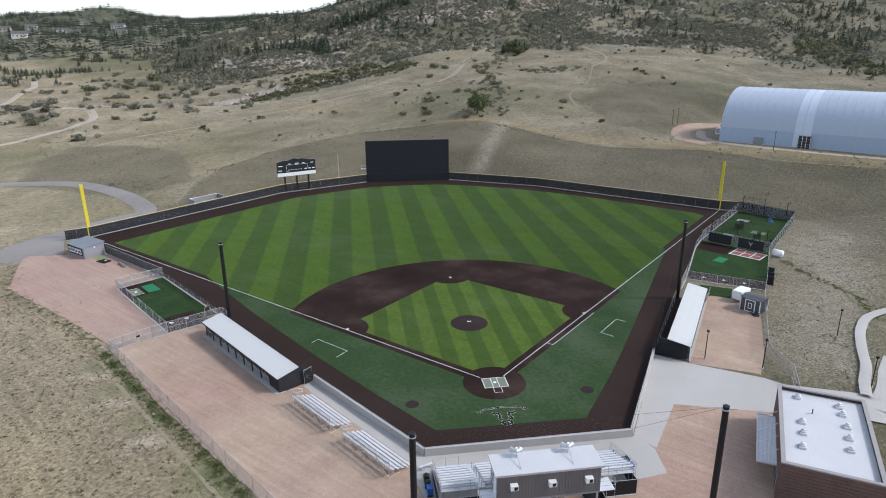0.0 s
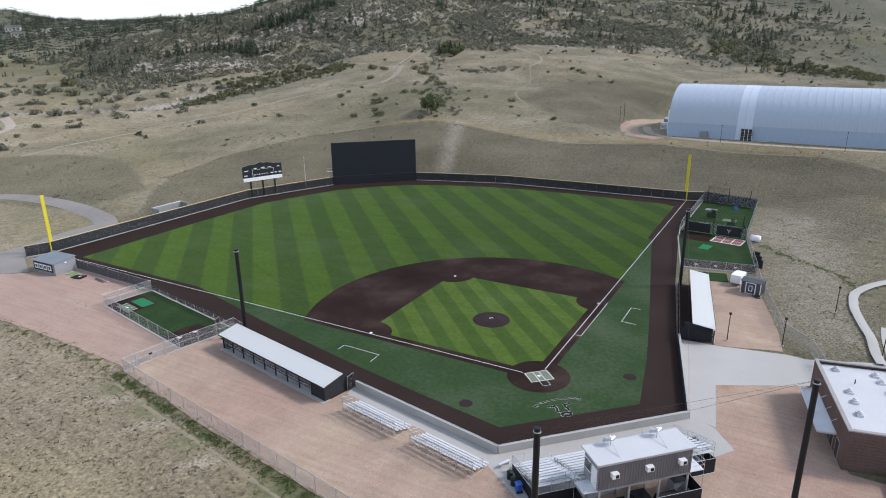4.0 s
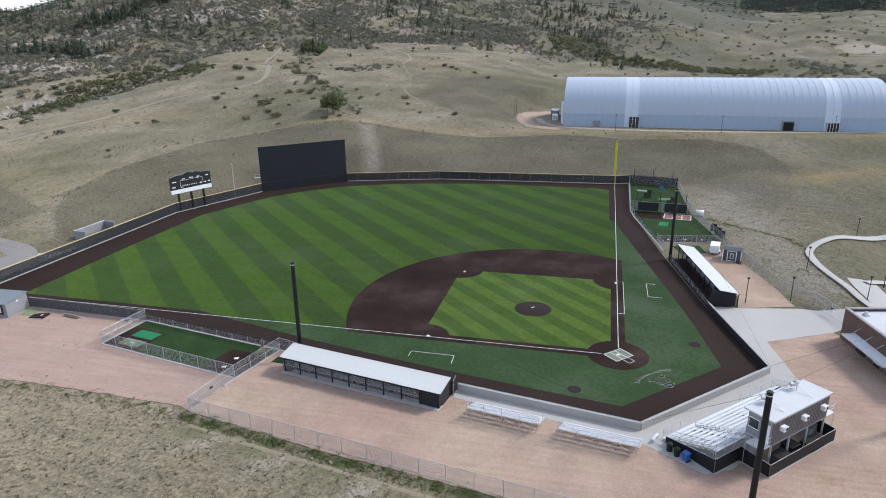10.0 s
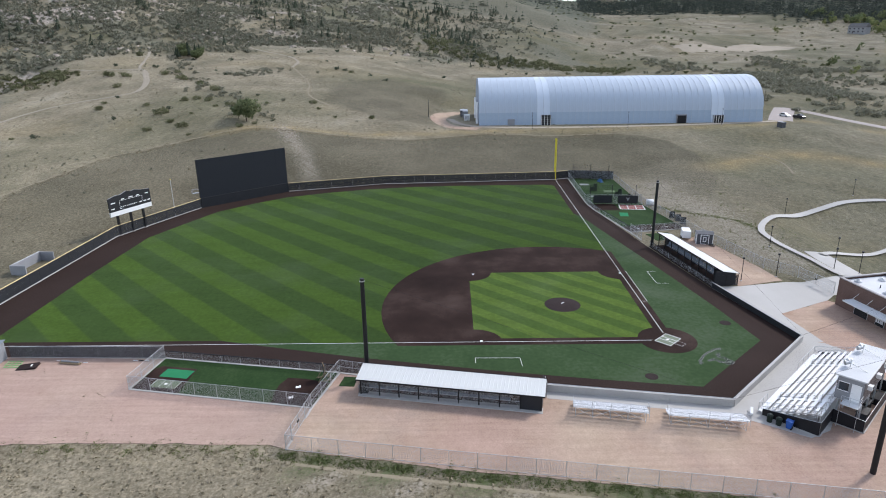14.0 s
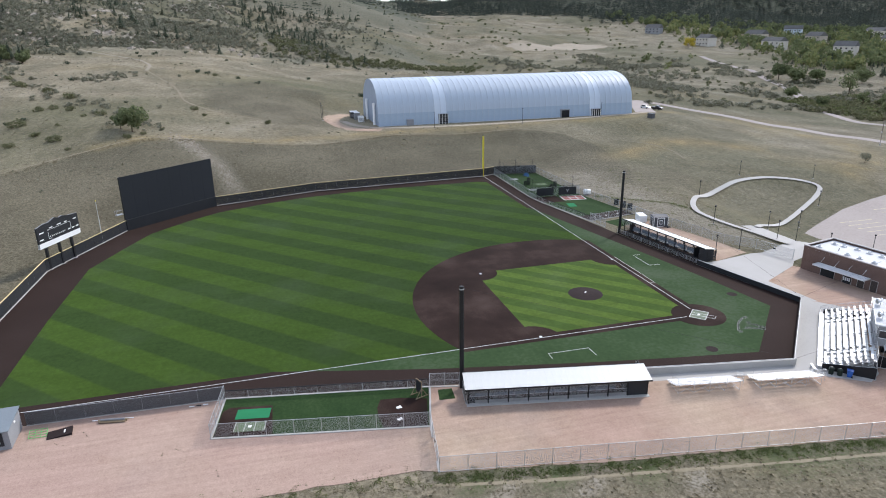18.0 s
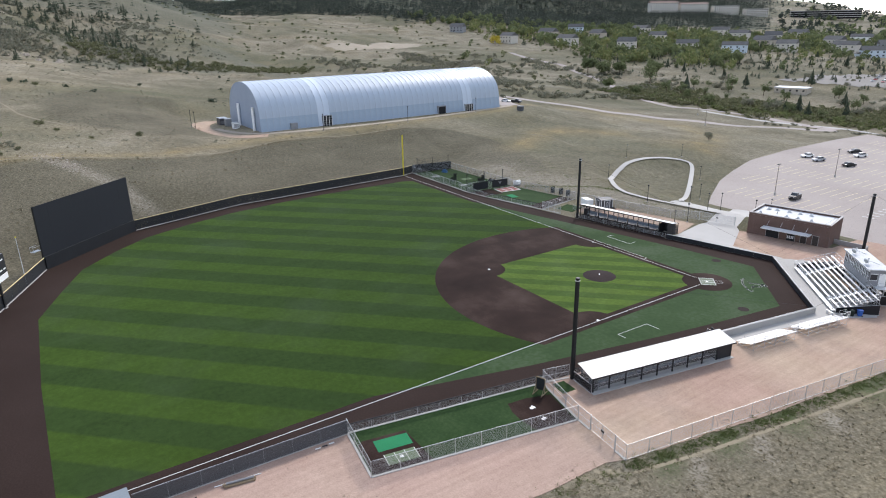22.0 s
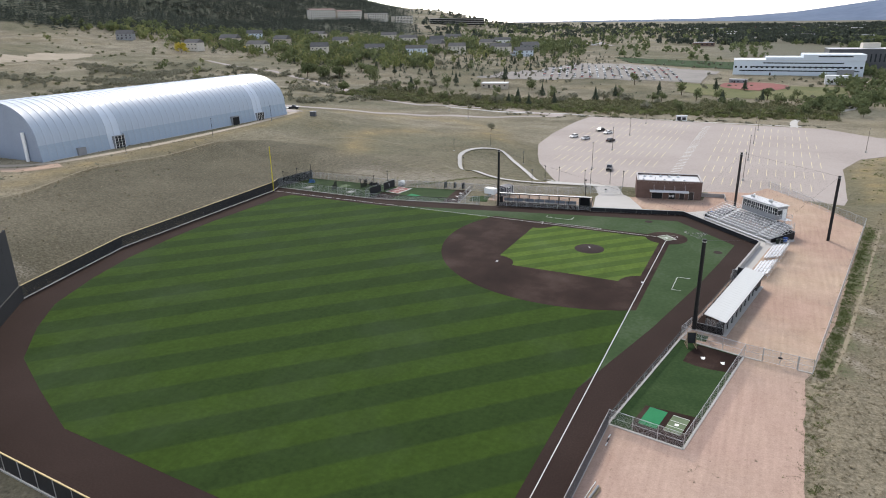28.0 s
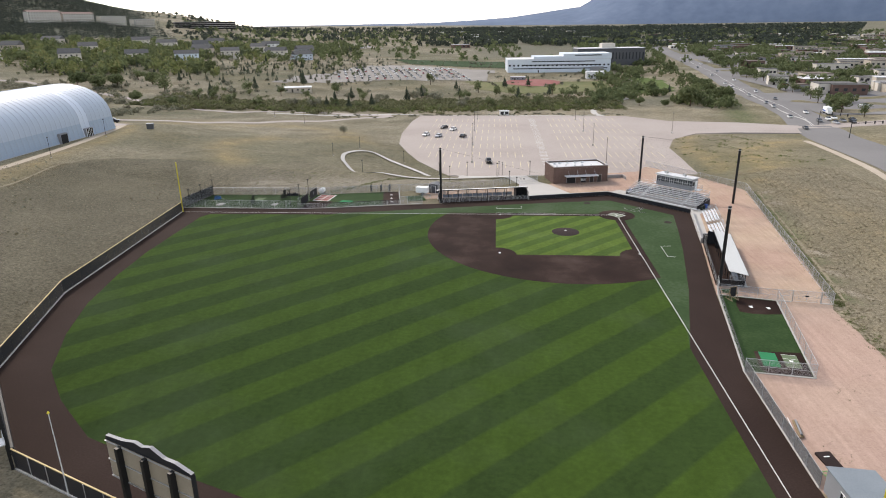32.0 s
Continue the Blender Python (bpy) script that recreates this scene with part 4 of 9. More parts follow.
def foul_pole(x, y, turn):
    th = thing("foul_pole", pose(x, y, 0, 0, 0, turn), "tall bright yellow foul pole with a mesh wing", "foul pole", "foul poles")
    part("pole", Shape().bar((0, 0, 0), (0, 0, 12.4), 0.12, 10, 0.10), M_YELLOW, th)
    part("wing", Shape().box(0.12, -0.012, 2.6, 0.62, 0.012, 12.3), chain_yellow, th, "yellow mesh wing")
    part("wing_frame", Shape().bar((0.62, 0, 2.6), (0.62, 0, 12.35), 0.05).bar((0.1, 0, 12.35), (0.62, 0, 12.35), 0.05).bar((0.1, 0, 2.6), (0.62, 0, 2.6), 0.05), M_YELLOW, th)
    for z in (4.5, 6.4, 8.3, 10.3):
        part("rung", Shape().bar((0.1, 0, z), (0.62, 0, z), 0.02), M_YELLOW, th)


chain_yellow = chainlink("yellow_mesh", 0.6, (0.66, 0.54, 0.05), 0.0)
foul_pole(105.2, 0.0, 125)
foul_pole(0.0, 109.0, 0)


def light_pole(x, y, h, z=0.0):
    th = thing("net_pole", pose(x, y, z), "tall black steel net pole", "pole", "net poles")
    part("shaft", Shape().bar((0, 0, -0.3), (0, 0, h), 0.29, 14, 0.27), M_POLE, th)
    part("cap", Shape().bar((0, 0, h), (0, 0, h + 0.06), 0.30, 14, 0.24), M_POLE, th)
    part("base_plate", Shape().bar((0, 0, -0.02), (0, 0, 0.05), 0.45, 12), M_CONCRETE, th, "round concrete footing")
    part("collar", Shape().bar((0, 0, h - 0.35), (0, 0, h - 0.25), 0.32, 12), M_GALV, th)


for x, y, h in ((-10.0, 42.7, 14.1), (42.1, -10.05, 14.0), (-30.0, -11.2, 13.5), (-11.2, -30.3, 13.5)):
    light_pole(x, y, h, max(ground_z(x, y), -1.0))


# ---- hangar ----
def hangar():
    x0, x1, y0, y1, zb, top = 174.2, 212.0, -92.0, 19.6, 6.0, 23.4
    th = thing("arched_hangar", pose(0, 0, 0), "long pale blue arched fabric hangar on a terrace", "hangar")
    cx, hw, hh = (x0 + x1) / 2, (x1 - x0) / 2, top - zb
    prof = []
    n = 22
    eave, lean = 0.30, 0.955
    for q in (0.0, 0.5):
        prof.append((cx - hw * (1 - (1 - lean) * q), zb + hh * eave * q))
    for i in range(n - 3):
        t = math.pi * i / (n - 4)
        c, s = math.cos(t), math.sin(t)
        prof.append((cx - hw * lean * math.copysign(abs(c) ** 0.92, c), zb + hh * (eave + (1 - eave) * s ** 0.92)))
    for q in (0.5, 0.0):
        prof.append((cx + hw * (1 - (1 - lean) * q), zb + hh * eave * q))
    bays = 44
    skin = bpy.data.meshes.new("bay")
    w = (y1 - y0) / bays
    m = 5
    v, f = [], []
    for k in range(m + 1):
        q = k / m
        sag = -0.04 * math.sin(math.pi * q)
        for (x, z) in prof:
            d = Vector((x - cx, 0, z - zb)).normalized()
            v.append((x + d.x * sag, q * w, z + d.z * sag))
    for k in range(m):
        for i in range(n):
            a = k * (n + 1) + i
            f.append((a, a + n + 1, a + n + 2, a + 1))
    # Lower side faces take a darker copy that holds their shade in its colour.
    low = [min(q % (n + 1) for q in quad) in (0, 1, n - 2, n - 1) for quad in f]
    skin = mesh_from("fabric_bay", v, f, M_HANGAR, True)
    skin.materials.append(M_WALLSHADE)
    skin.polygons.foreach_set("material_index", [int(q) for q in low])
    light_skin = skin.copy()
    light_skin.materials.clear()
    light_skin.materials.append(M_HANGARLIGHT)
    light_skin.materials.append(M_WALLSHADE)
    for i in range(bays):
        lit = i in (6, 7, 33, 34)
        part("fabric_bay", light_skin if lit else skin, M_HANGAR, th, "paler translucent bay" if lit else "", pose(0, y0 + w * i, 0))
    rib = Shape()
    for (xa, za), (xb, zb_) in zip(prof[:-1], prof[1:]):
        rib.beam((xa, 0, za + 0.02), (xb, 0, zb_ + 0.02), 0.09, 0.08)
    rib = rib.mesh("seam", M_SEAM)
    for i in range(1, bays):
        part("seam", rib, M_SEAM, th, m=pose(0, y0 + w * i, 0))
    # End walls use a darker membrane copy, with their shade in the colour.
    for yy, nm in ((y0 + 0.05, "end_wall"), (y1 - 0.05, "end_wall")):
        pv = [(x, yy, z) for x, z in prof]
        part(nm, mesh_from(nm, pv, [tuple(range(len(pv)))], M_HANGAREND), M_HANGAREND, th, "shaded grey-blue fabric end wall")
    part("skirt", Shape().box(x0 - 0.12, y0, zb - 1.0, x0 + 0.25, y1, zb + 0.5), M_CONCRETE, th, "concrete foundation strip")

    def opening(y, w, h, nm, glazed):
        d = part(nm, Shape().box(x0 - 0.55, y - w / 2 - 0.15, zb, x0 + 0.6, y + w / 2 + 0.15, zb + h + 0.15), M_GREY, th)
        if glazed:
            cols, rows = glazed
            for i in range(cols):
                for j in range(rows):
                    part("pane", Shape().box(x0 - 0.60, y - w / 2 + w * i / cols + 0.08, zb + 0.1 + h * j / rows + 0.06, x0 - 0.54, y - w / 2 + w * (i + 1) / cols - 0.08, zb + 0.1 + h * (j + 1) / rows - 0.06), M_GLASS, d)
            for i in range(cols + 1):
                part("mullion", Shape().box(x0 - 0.63, y - w / 2 + w * i / cols - 0.05, zb, x0 - 0.55, y - w / 2 + w * i / cols + 0.05, zb + h + 0.1), M_WHITE, d)
        else:
            part("leaf", Shape().box(x0 - 0.58, y - w / 2, zb + 0.05, x0 - 0.54, y + w / 2, zb + h), M_GREY, d)
        return d

    opening(-6.7, 3.6, 4.2, "glazed_door", (3, 5))
    opening(7.0, 2.4, 2.6, "door", None)
    d = opening(-60.0, 3.6, 3.6, "open_door", None)
    # Near-black sheet on the leaf stands for the shade inside the doorway.
    part("doorway_shade", Shape().box(x0 - 0.62, -61.7, zb + 0.1, x0 - 0.59, -58.3, zb + 3.4), M_DARK, d, "dark open doorway")
    opening(-74.5, 3.8, 3.2, "glazed_entrance", (4, 1))
    for y in (14.5, 17.0):
        part("duct", Shape().bar((x0 + 6 + (17 - y) * 7, y1 + 0.7, zb), (x0 + 6 + (17 - y) * 7, y1 + 0.7, zb + 9), 0.5, 10), M_WHITE, th, "pale vertical air duct")


# Membrane colour darkened and blued to paint shade on the upright sides.
M_WALLSHADE = speckled("wall_shade_membrane", [(0.27, 0.34, 0.42), (0.33, 0.40, 0.48)], 0.2, 2.0, 0.5)
M_HANGARLIGHT = speckled("pale_membrane", [(0.46, 0.53, 0.61), (0.54, 0.60, 0.67)], 0.2, 3.0, 0.4)
M_SEAM = speckled("membrane_seam", [(0.33, 0.37, 0.42), (0.39, 0.43, 0.48)], 0.3, 3.0, 0.6)
# Same membrane darkened to paint in the shade of the ends.
M_HANGAREND = speckled("painted_shade_membrane", [(0.26, 0.31, 0.39), (0.33, 0.38, 0.46)], 0.2, 3.0, 0.5)
hangar()


# ---- dugouts ----
M_DUGOUT = speckled("black_dugout_siding", [(0.014, 0.015, 0.018), (0.026, 0.027, 0.031)], 0.5, 8.0, 0.6)
M_BENCH = speckled("blue_grey_vinyl", [(0.10, 0.13, 0.17), (0.15, 0.18, 0.22)], 0.6, 6.0, 0.5)
def dugout(m, label, D=4.5, front=1.65, closed=0):
    """Local x along the field line, y from the field to the back; the roof starts at front; one bay is walled."""
    L = 22.6
    th = thing("dugout", m, label, "dugout", "dugouts")
    part("slab", Shape().box(-0.2, 3.7, -0.05, L + 0.2, D + 0.5, 0.06), M_CONCRETE, th, "concrete floor slab")
    # Rubber floor in front; its dark colour runs on as shade under the roof.
    part("pit_floor", Shape().box(-0.1, -0.1, -0.05, L + 0.1, 3.7, 0.045), M_TRACK, th, "dark brown rubber floor strip")
    bays = 9
    for i in range(bays):
        x0, x1 = L * i / bays + 0.1, L * (i + 1) / bays - 0.1
        if i == closed:
            part("back_panel", Shape().box(x0, D - 0.12, 0.06, x1, D - 0.04, 2.2), M_DUGOUT, th, "closed dark wall panel")
            part("inner_wall", Shape().box(x1 if closed == 0 else x0 - 0.1, 1.9, 0.06, x1 + 0.1 if closed == 0 else x0, D, 2.2), M_DUGOUT, th)
        else:
            part("back_mesh", Shape().box(x0, D - 0.09, 0.1, x1, D - 0.07, 2.1), M_MESH, th, "open chain-link back")
            part("back_rail", Shape().bar((x0, D - 0.08, 1.05), (x1, D - 0.08, 1.05), 0.022), M_GALV, th)
    for i in range(bays + 1):
        x = min(max(L * i / bays, 0.08), L - 0.08)
        part("post", Shape().box(x - 0.07, D - 0.16, 0.0, x + 0.07, D, 2.25), M_POLE, th)
        part("post", Shape().box(x - 0.06, front + 0.25, 0.0, x + 0.06, front + 0.38, 2.75), M_POLE, th)
    x = L if closed == 0 else 0.0
    part("end_mesh", Shape().box(x - 0.01, 1.9, 0.1, x + 0.01, D, 2.1), M_MESH, th, "open chain-link end")
    part("end_cabinet", Shape().box(x - 0.9 if closed == 0 else 0.1, 3.4, 0.06, x - 0.1 if closed == 0 else 0.9, D - 0.2, 1.5), M_DUGOUT, th, "black equipment cabinet")
    for x in (0.0 if closed == 0 else L,):
        part("end_wall", Shape().add([(x - 0.06, 0.6, 0), (x - 0.06, D, 0), (x - 0.06, D, 2.2), (x - 0.06, 0.6, 2.75), (x + 0.06, 0.6, 0), (x + 0.06, D, 0), (x + 0.06, D, 2.2), (x + 0.06, 0.6, 2.75)], [(3, 2, 1, 0), (4, 5, 6, 7), (0, 1, 5, 4), (1, 2, 6, 5), (2, 3, 7, 6), (3, 0, 4, 7)]), M_DUGOUT, th)
    part("end_door", Shape().box(-0.07 if closed == 0 else L + 0.06, 0.6, 0.06, -0.06 if closed == 0 else L + 0.07, 1.5, 2.0), M_DUGOUT, th)
    # roof: ribbed metal, high at the field side
    n = 26
    w = (L + 0.8) / n
    prof = [(0, 0), (w * 0.44, 0), (w * 0.46, 0.012), (w * 0.50, 0.012), (w * 0.52, 0), (w * 0.94, 0), (w * 0.96, 0.012), (w, 0.012)]
    pan = Shape()
    pan.add([(x, front, 2.86 + z) for x, z in prof] + [(x, D + 0.35, 2.26 + z) for x, z in prof], [(i, i + 1, 9 + i, 8 + i) for i in range(7)])
    pan.add([(0, front, 2.80), (w, front, 2.80), (w, D + 0.35, 2.20), (0, D + 0.35, 2.20)], [(3, 2, 1, 0)])
    pm = pan.mesh("roof_sheet", M_ROOFWHITE)
    for i in range(n):
        part("roof_sheet", pm, M_ROOFWHITE, th, m=pose(-0.4 + w * i, 0, 0))
    part("fascia", Shape().box(-0.42, front - 0.04, 2.70, L + 0.42, front, 2.90), M_POLE, th)
    part("fascia", Shape().box(-0.42, D + 0.35, 2.10, L + 0.42, D + 0.40, 2.29), M_POLE, th)
    for i in range(8):
        x = 1.2 + i * 2.6
        if (closed == 0 and i == 0) or (closed and i == 7):
            continue
        b = part("bench", Shape().box(x, 3.0, 0.46, x + 2.45, 3.45, 0.52), M_BENCH, th, "blue-grey padded team bench")
        part("backrest", Shape().add([(x, 3.48, 0.55), (x + 2.45, 3.48, 0.55), (x + 2.45, 3.62, 1.15), (x, 3.62, 1.15), (x, 3.54, 0.55), (x + 2.45, 3.54, 0.55), (x + 2.45, 3.68, 1.15), (x, 3.68, 1.15)], [(3, 2, 1, 0), (4, 5, 6, 7), (0, 1, 5, 4), (1, 2, 6, 5), (2, 3, 7, 6), (3, 0, 4, 7)]), M_BENCH, b)
        for lx in (0.15, 2.2):
            part("leg", Shape().box(x + lx, 3.05, 0.05, x + lx + 0.1, 3.55, 0.46), M_BLACK, b)
        part("shelf", Shape().box(x, 3.6, 1.2, x + 2.45, 3.95, 1.24), M_POLE, b, "dark overhead bag shelf")
    part("front_rail", Shape().bar((0, 0.1, 1.1), (L, 0.1, 1.1), 0.06, 8), M_BLACK, th, "black padded front rail")
    part("front_fence", Shape().box(0, 0.09, 0.1, L, 0.11, 1.08), M_MESH, th)
    for i in range(10):
        part("rail_post", Shape().bar((L * i / 9, 0.1, 0), (L * i / 9, 0.1, 1.1), 0.04), M_GALV, th)
    return th


dl_a, dl_b = (-13.9, 20.1), (-9.6, 42.3)
dugout(pose(*dl_a, 0, 0, 0, heading(dl_a, dl_b)), "long white-roofed third-base dugout with dark open back")
dr_a, dr_b = (42.4, -9.7), (20.2, -13.9)
dugout(pose(*dr_a, 0, 0, 0, heading(dr_a, dr_b)), "long white-roofed first-base dugout with dark open back", closed=8)


# ---- field walls and nets ----
def field_wall(a, b, h=0.95, pad=False):
    L = math.dist(a, b)
    th = thing("field_wall", pose(*a, 0, 0, 0, heading(a, b)), "low pale concrete wall with dark padding on the field side" if pad else "low pale concrete wall along the field", "wall", kind="structure")
    n = max(1, round(L / 3.6))
    for i in range(n):
        part("wall_panel", Shape().box(L * i / n + 0.006, -0.15, -0.1, L * (i + 1) / n - 0.006, 0.15, h), M_CONCRETE, th)
    part("coping_rail", Shape().bar((0, 0.12, h + 0.03), (L, 0.12, h + 0.03), 0.03), M_GALV, th)
    if pad:
        for i in range(n):
            part("pad", Shape().box(L * i / n + 0.02, 0.155, 0.04, L * (i + 1) / n - 0.02, 0.24, h - 0.02), M_BLACK, th, "black vinyl pad")
    return th


W_A, W_B, W_C, W_D = (-13.6, 19.6), (-17.5, -2.2), (-0.8, -18.9), (19.8, -14.0)
field_wall(W_A, W_B)
field_wall(W_B, W_C, pad=True)
field_wall(W_C, W_D, pad=True)
net = thing("backstop_net", pose(0, 0, 0), "sheer dark backstop net hung from tall poles", "net")
nv = [(-30.0, -11.2, 13.4), (-11.2, -30.3, 13.4), (-0.8, -18.9, 1.0), (-17.5, -2.2, 1.0)]
part("netting", mesh_from("netting", nv, [(0, 1, 2, 3)], M_NET), M_NET, net)
part("cable", Shape().bar(nv[0], nv[3], 0.012, 4), M_POLE, net)
part("cable", Shape().bar(nv[1], nv[2], 0.012, 4), M_POLE, net)
part("cable", Shape().bar(nv[0], nv[1], 0.012, 4), M_POLE, net)
part("cable", Shape().bar((-10.0, 42.7, 13.9), (-17.5, -2.2, 1.0), 0.012, 4), M_POLE, net)
part("cable", Shape().bar((42.1, -10.05, 13.8), (-0.8, -18.9, 1.0), 0.012, 4), M_POLE, net)


# ---- grandstand with press box ----
M_CORR = speckled("brown_grey_corrugated_steel", [(0.13, 0.12, 0.12), (0.17, 0.16, 0.16)], 0.4, 8.0, 0.5, 0.2)
M_AC = speckled("white_plastic", [(0.70, 0.70, 0.69), (0.8, 0.8, 0.79)], 1.0, 8.0, 0.5)


def handrail(th, pts, name="handrail", r=0.024, posts=(), z0=0.0, mat=M_GALV):
    s = Shape()
    for a, b in zip(pts[:-1], pts[1:]):
        s.bar(a, b, r)
    h = part(name, s, mat, th)
    for p in posts:
        part("post", Shape().bar((p[0], p[1], p[3] if len(p) > 3 else z0), (p[0], p[1], p[2]), r), mat, h)
    return h


def grandstand():
    ox, oy = uv(-17.3, 0.5)
    th = thing("grandstand", pose(ox, oy, 0, 0, 0, 135), "aluminium grandstand bleachers facing home plate", "bleachers")
    rows, tread, rise, z1 = 8, 0.72, 0.27, 0.55
    for (xa, xb, n, nm) in ((-9.6, -6.0, 8, "wing"), (-5.2, 5.4, 8, "main"), (6.2, 9.7, 8, "wing")):
        for k in range(n):
            y, z = k * tread, z1 + k * rise
            part("seat_plank", Shape().box(xa, y, z + 0.40, xb, y + 0.28, z + 0.45), M_ALU, th)
            part("foot_plank", Shape().box(xa, y + 0.30, z, xb, y + 0.70, z + 0.04), M_ALU, th)
            part("riser", Shape().box(xa, y + 0.29, z - 0.02, xb, y + 0.305, z + 0.16), M_GALV, th)
        for x in (xa + 0.05, (xa + xb) / 2, xb - 0.05):
            s = Shape().beam((x, 0.1, z1 + 0.1), (x, rows * tread - 0.2, z1 + (rows - 1) * rise + 0.1), 0.06, 0.1)
            s.bar((x, 0.15, 0), (x, 0.15, z1 + 0.4), 0.03).bar((x, 2.8, 0), (x, 2.8, z1 + 3.8 * rise), 0.03).bar((x, 5.4, 0), (x, 5.4, z1 + 7 * rise), 0.03).bar((x, 0.2, 0.1), (x, 2.8, 1.2), 0.02).bar((x, 2.8, 0.1), (x, 5.4, 2.2), 0.02)
            part("truss", s, M_GALV, th)
    # aisles with steps and centre rails
    for (xa, xb) in ((-6.0, -5.2), (5.4, 6.2)):
        for k in range(rows * 2):
            y, z = k * tread / 2, z1 + k * rise / 2
            part("step", Shape().box(xa + 0.02, y, z - 0.02, xb - 0.02, y + 0.36, z + 0.03), M_ALU, th)
        x = (xa + xb) / 2
        for k in range(0, rows - 1, 2):
            y, z = k * tread + 0.3, z1 + k * rise
            handrail(th, [(x, y, z), (x, y, z + 0.9), (x, y + 1.0, z + 1.25), (x, y + 1.0, z + 0.4)], "aisle_rail")
    # front platform, guard rails
    part("front_walk", Shape().box(-9.6, -0.75, z1 - 0.25, 9.7, -0.02, z1 - 0.2), M_ALU, th)
    top = z1 + (rows - 1) * rise
    for x in (-9.65, 9.75):
        handrail(th, [(x, -0.7, 0.3), (x, -0.7, 1.5), (x, 5.7, top + 1.15), (x, 5.7, 0)], "side_guard", posts=[(x, 1.4, 2.1), (x, 2.9, 2.6), (x, 4.3, 3.1)])
        handrail(th, [(x, -0.7, 0.95), (x, 5.7, top + 0.6)], "side_guard")
        part("side_mesh", Shape().add([(x - 0.01, -0.7, z1), (x - 0.01, 5.7, top), (x - 0.01, 5.7, top + 1.1), (x - 0.01, -0.7, z1 + 0.9)], [(0, 1, 2, 3)]), M_MESH, th)
    for (xa, xb) in ((-9.65, -5.3), (5.5, 9.75)):
        handrail(th, [(xa, 5.72, top + 1.15), (xb, 5.72, top + 1.15)], "back_guard", posts=[(xa + (xb - xa) * q, 5.72, top + 1.15, 0.0) for q in (0.33, 0.66, 1.0)])
        handrail(th, [(xa, 5.72, top + 0.6), (xb, 5.72, top + 0.6)], "back_guard")
    handrail(th, [(-9.65, -0.75, 1.45), (-3.5, -0.75, 1.45)], "front_guard", posts=[(-7.5, -0.75, 1.45), (-5.5, -0.75, 1.45), (-3.5, -0.75, 1.45)])
    handrail(th, [(9.75, -0.75, 1.45), (7.0, -0.75, 1.45)], "front_guard", posts=[(7.0, -0.75, 1.45), (8.4, -0.75, 1.45)])
    # black skirts
    def skirt(a, b, h0, h1):
        d = Vector((b[0] - a[0], b[1] - a[1], 0)).normalized()
        n = Vector((-d.y, d.x, 0)) * 0.025
        pts = [Vector((*a, 0.05)), Vector((*b, 0.05)), Vector((*b, h1)), Vector((*a, h0))]
        s = Shape().add([p - n for p in pts] + [p + n for p in pts], [(0, 1, 2, 3), (7, 6, 5, 4), (0, 4, 5, 1), (1, 5, 6, 2), (2, 6, 7, 3), (3, 7, 4, 0)])
        part("skirt", s, M_BLACKMESH2, th, "black privacy mesh skirt")
        part("skirt_rail", Shape().bar(pts[3], pts[2], 0.03).bar(pts[0], pts[3], 0.03).bar(pts[1], pts[2], 0.03), M_GALV, th)
        part("skirt_kerb", Shape().beam((*a, 0.03), (*b, 0.03), 0.25, 0.1), M_CONCRETE, th)

    skirt((9.9, -0.2), (9.9, 5.9), 0.9, 1.75)
    skirt((9.9, 5.9), (5.8, 5.9), 1.75, 1.75)
    skirt((5.8, 5.9), (5.8, 9.2), 1.75, 1.5)
    skirt((5.8, 9.2), (-5.8, 9.2), 1.5, 1.5)
    skirt((-5.8, 9.2), (-5.8, 5.9), 1.5, 1.75)
    skirt((-5.8, 5.9), (-9.8, 5.9), 1.75, 1.75)
    skirt((-9.8, 5.9), (-9.8, -0.2), 1.75, 0.9)
    return th


M_BLACKMESH2 = chainlink("black_privacy_mesh", 0.8, (0.012, 0.012, 0.014), 0.0)
grandstand()


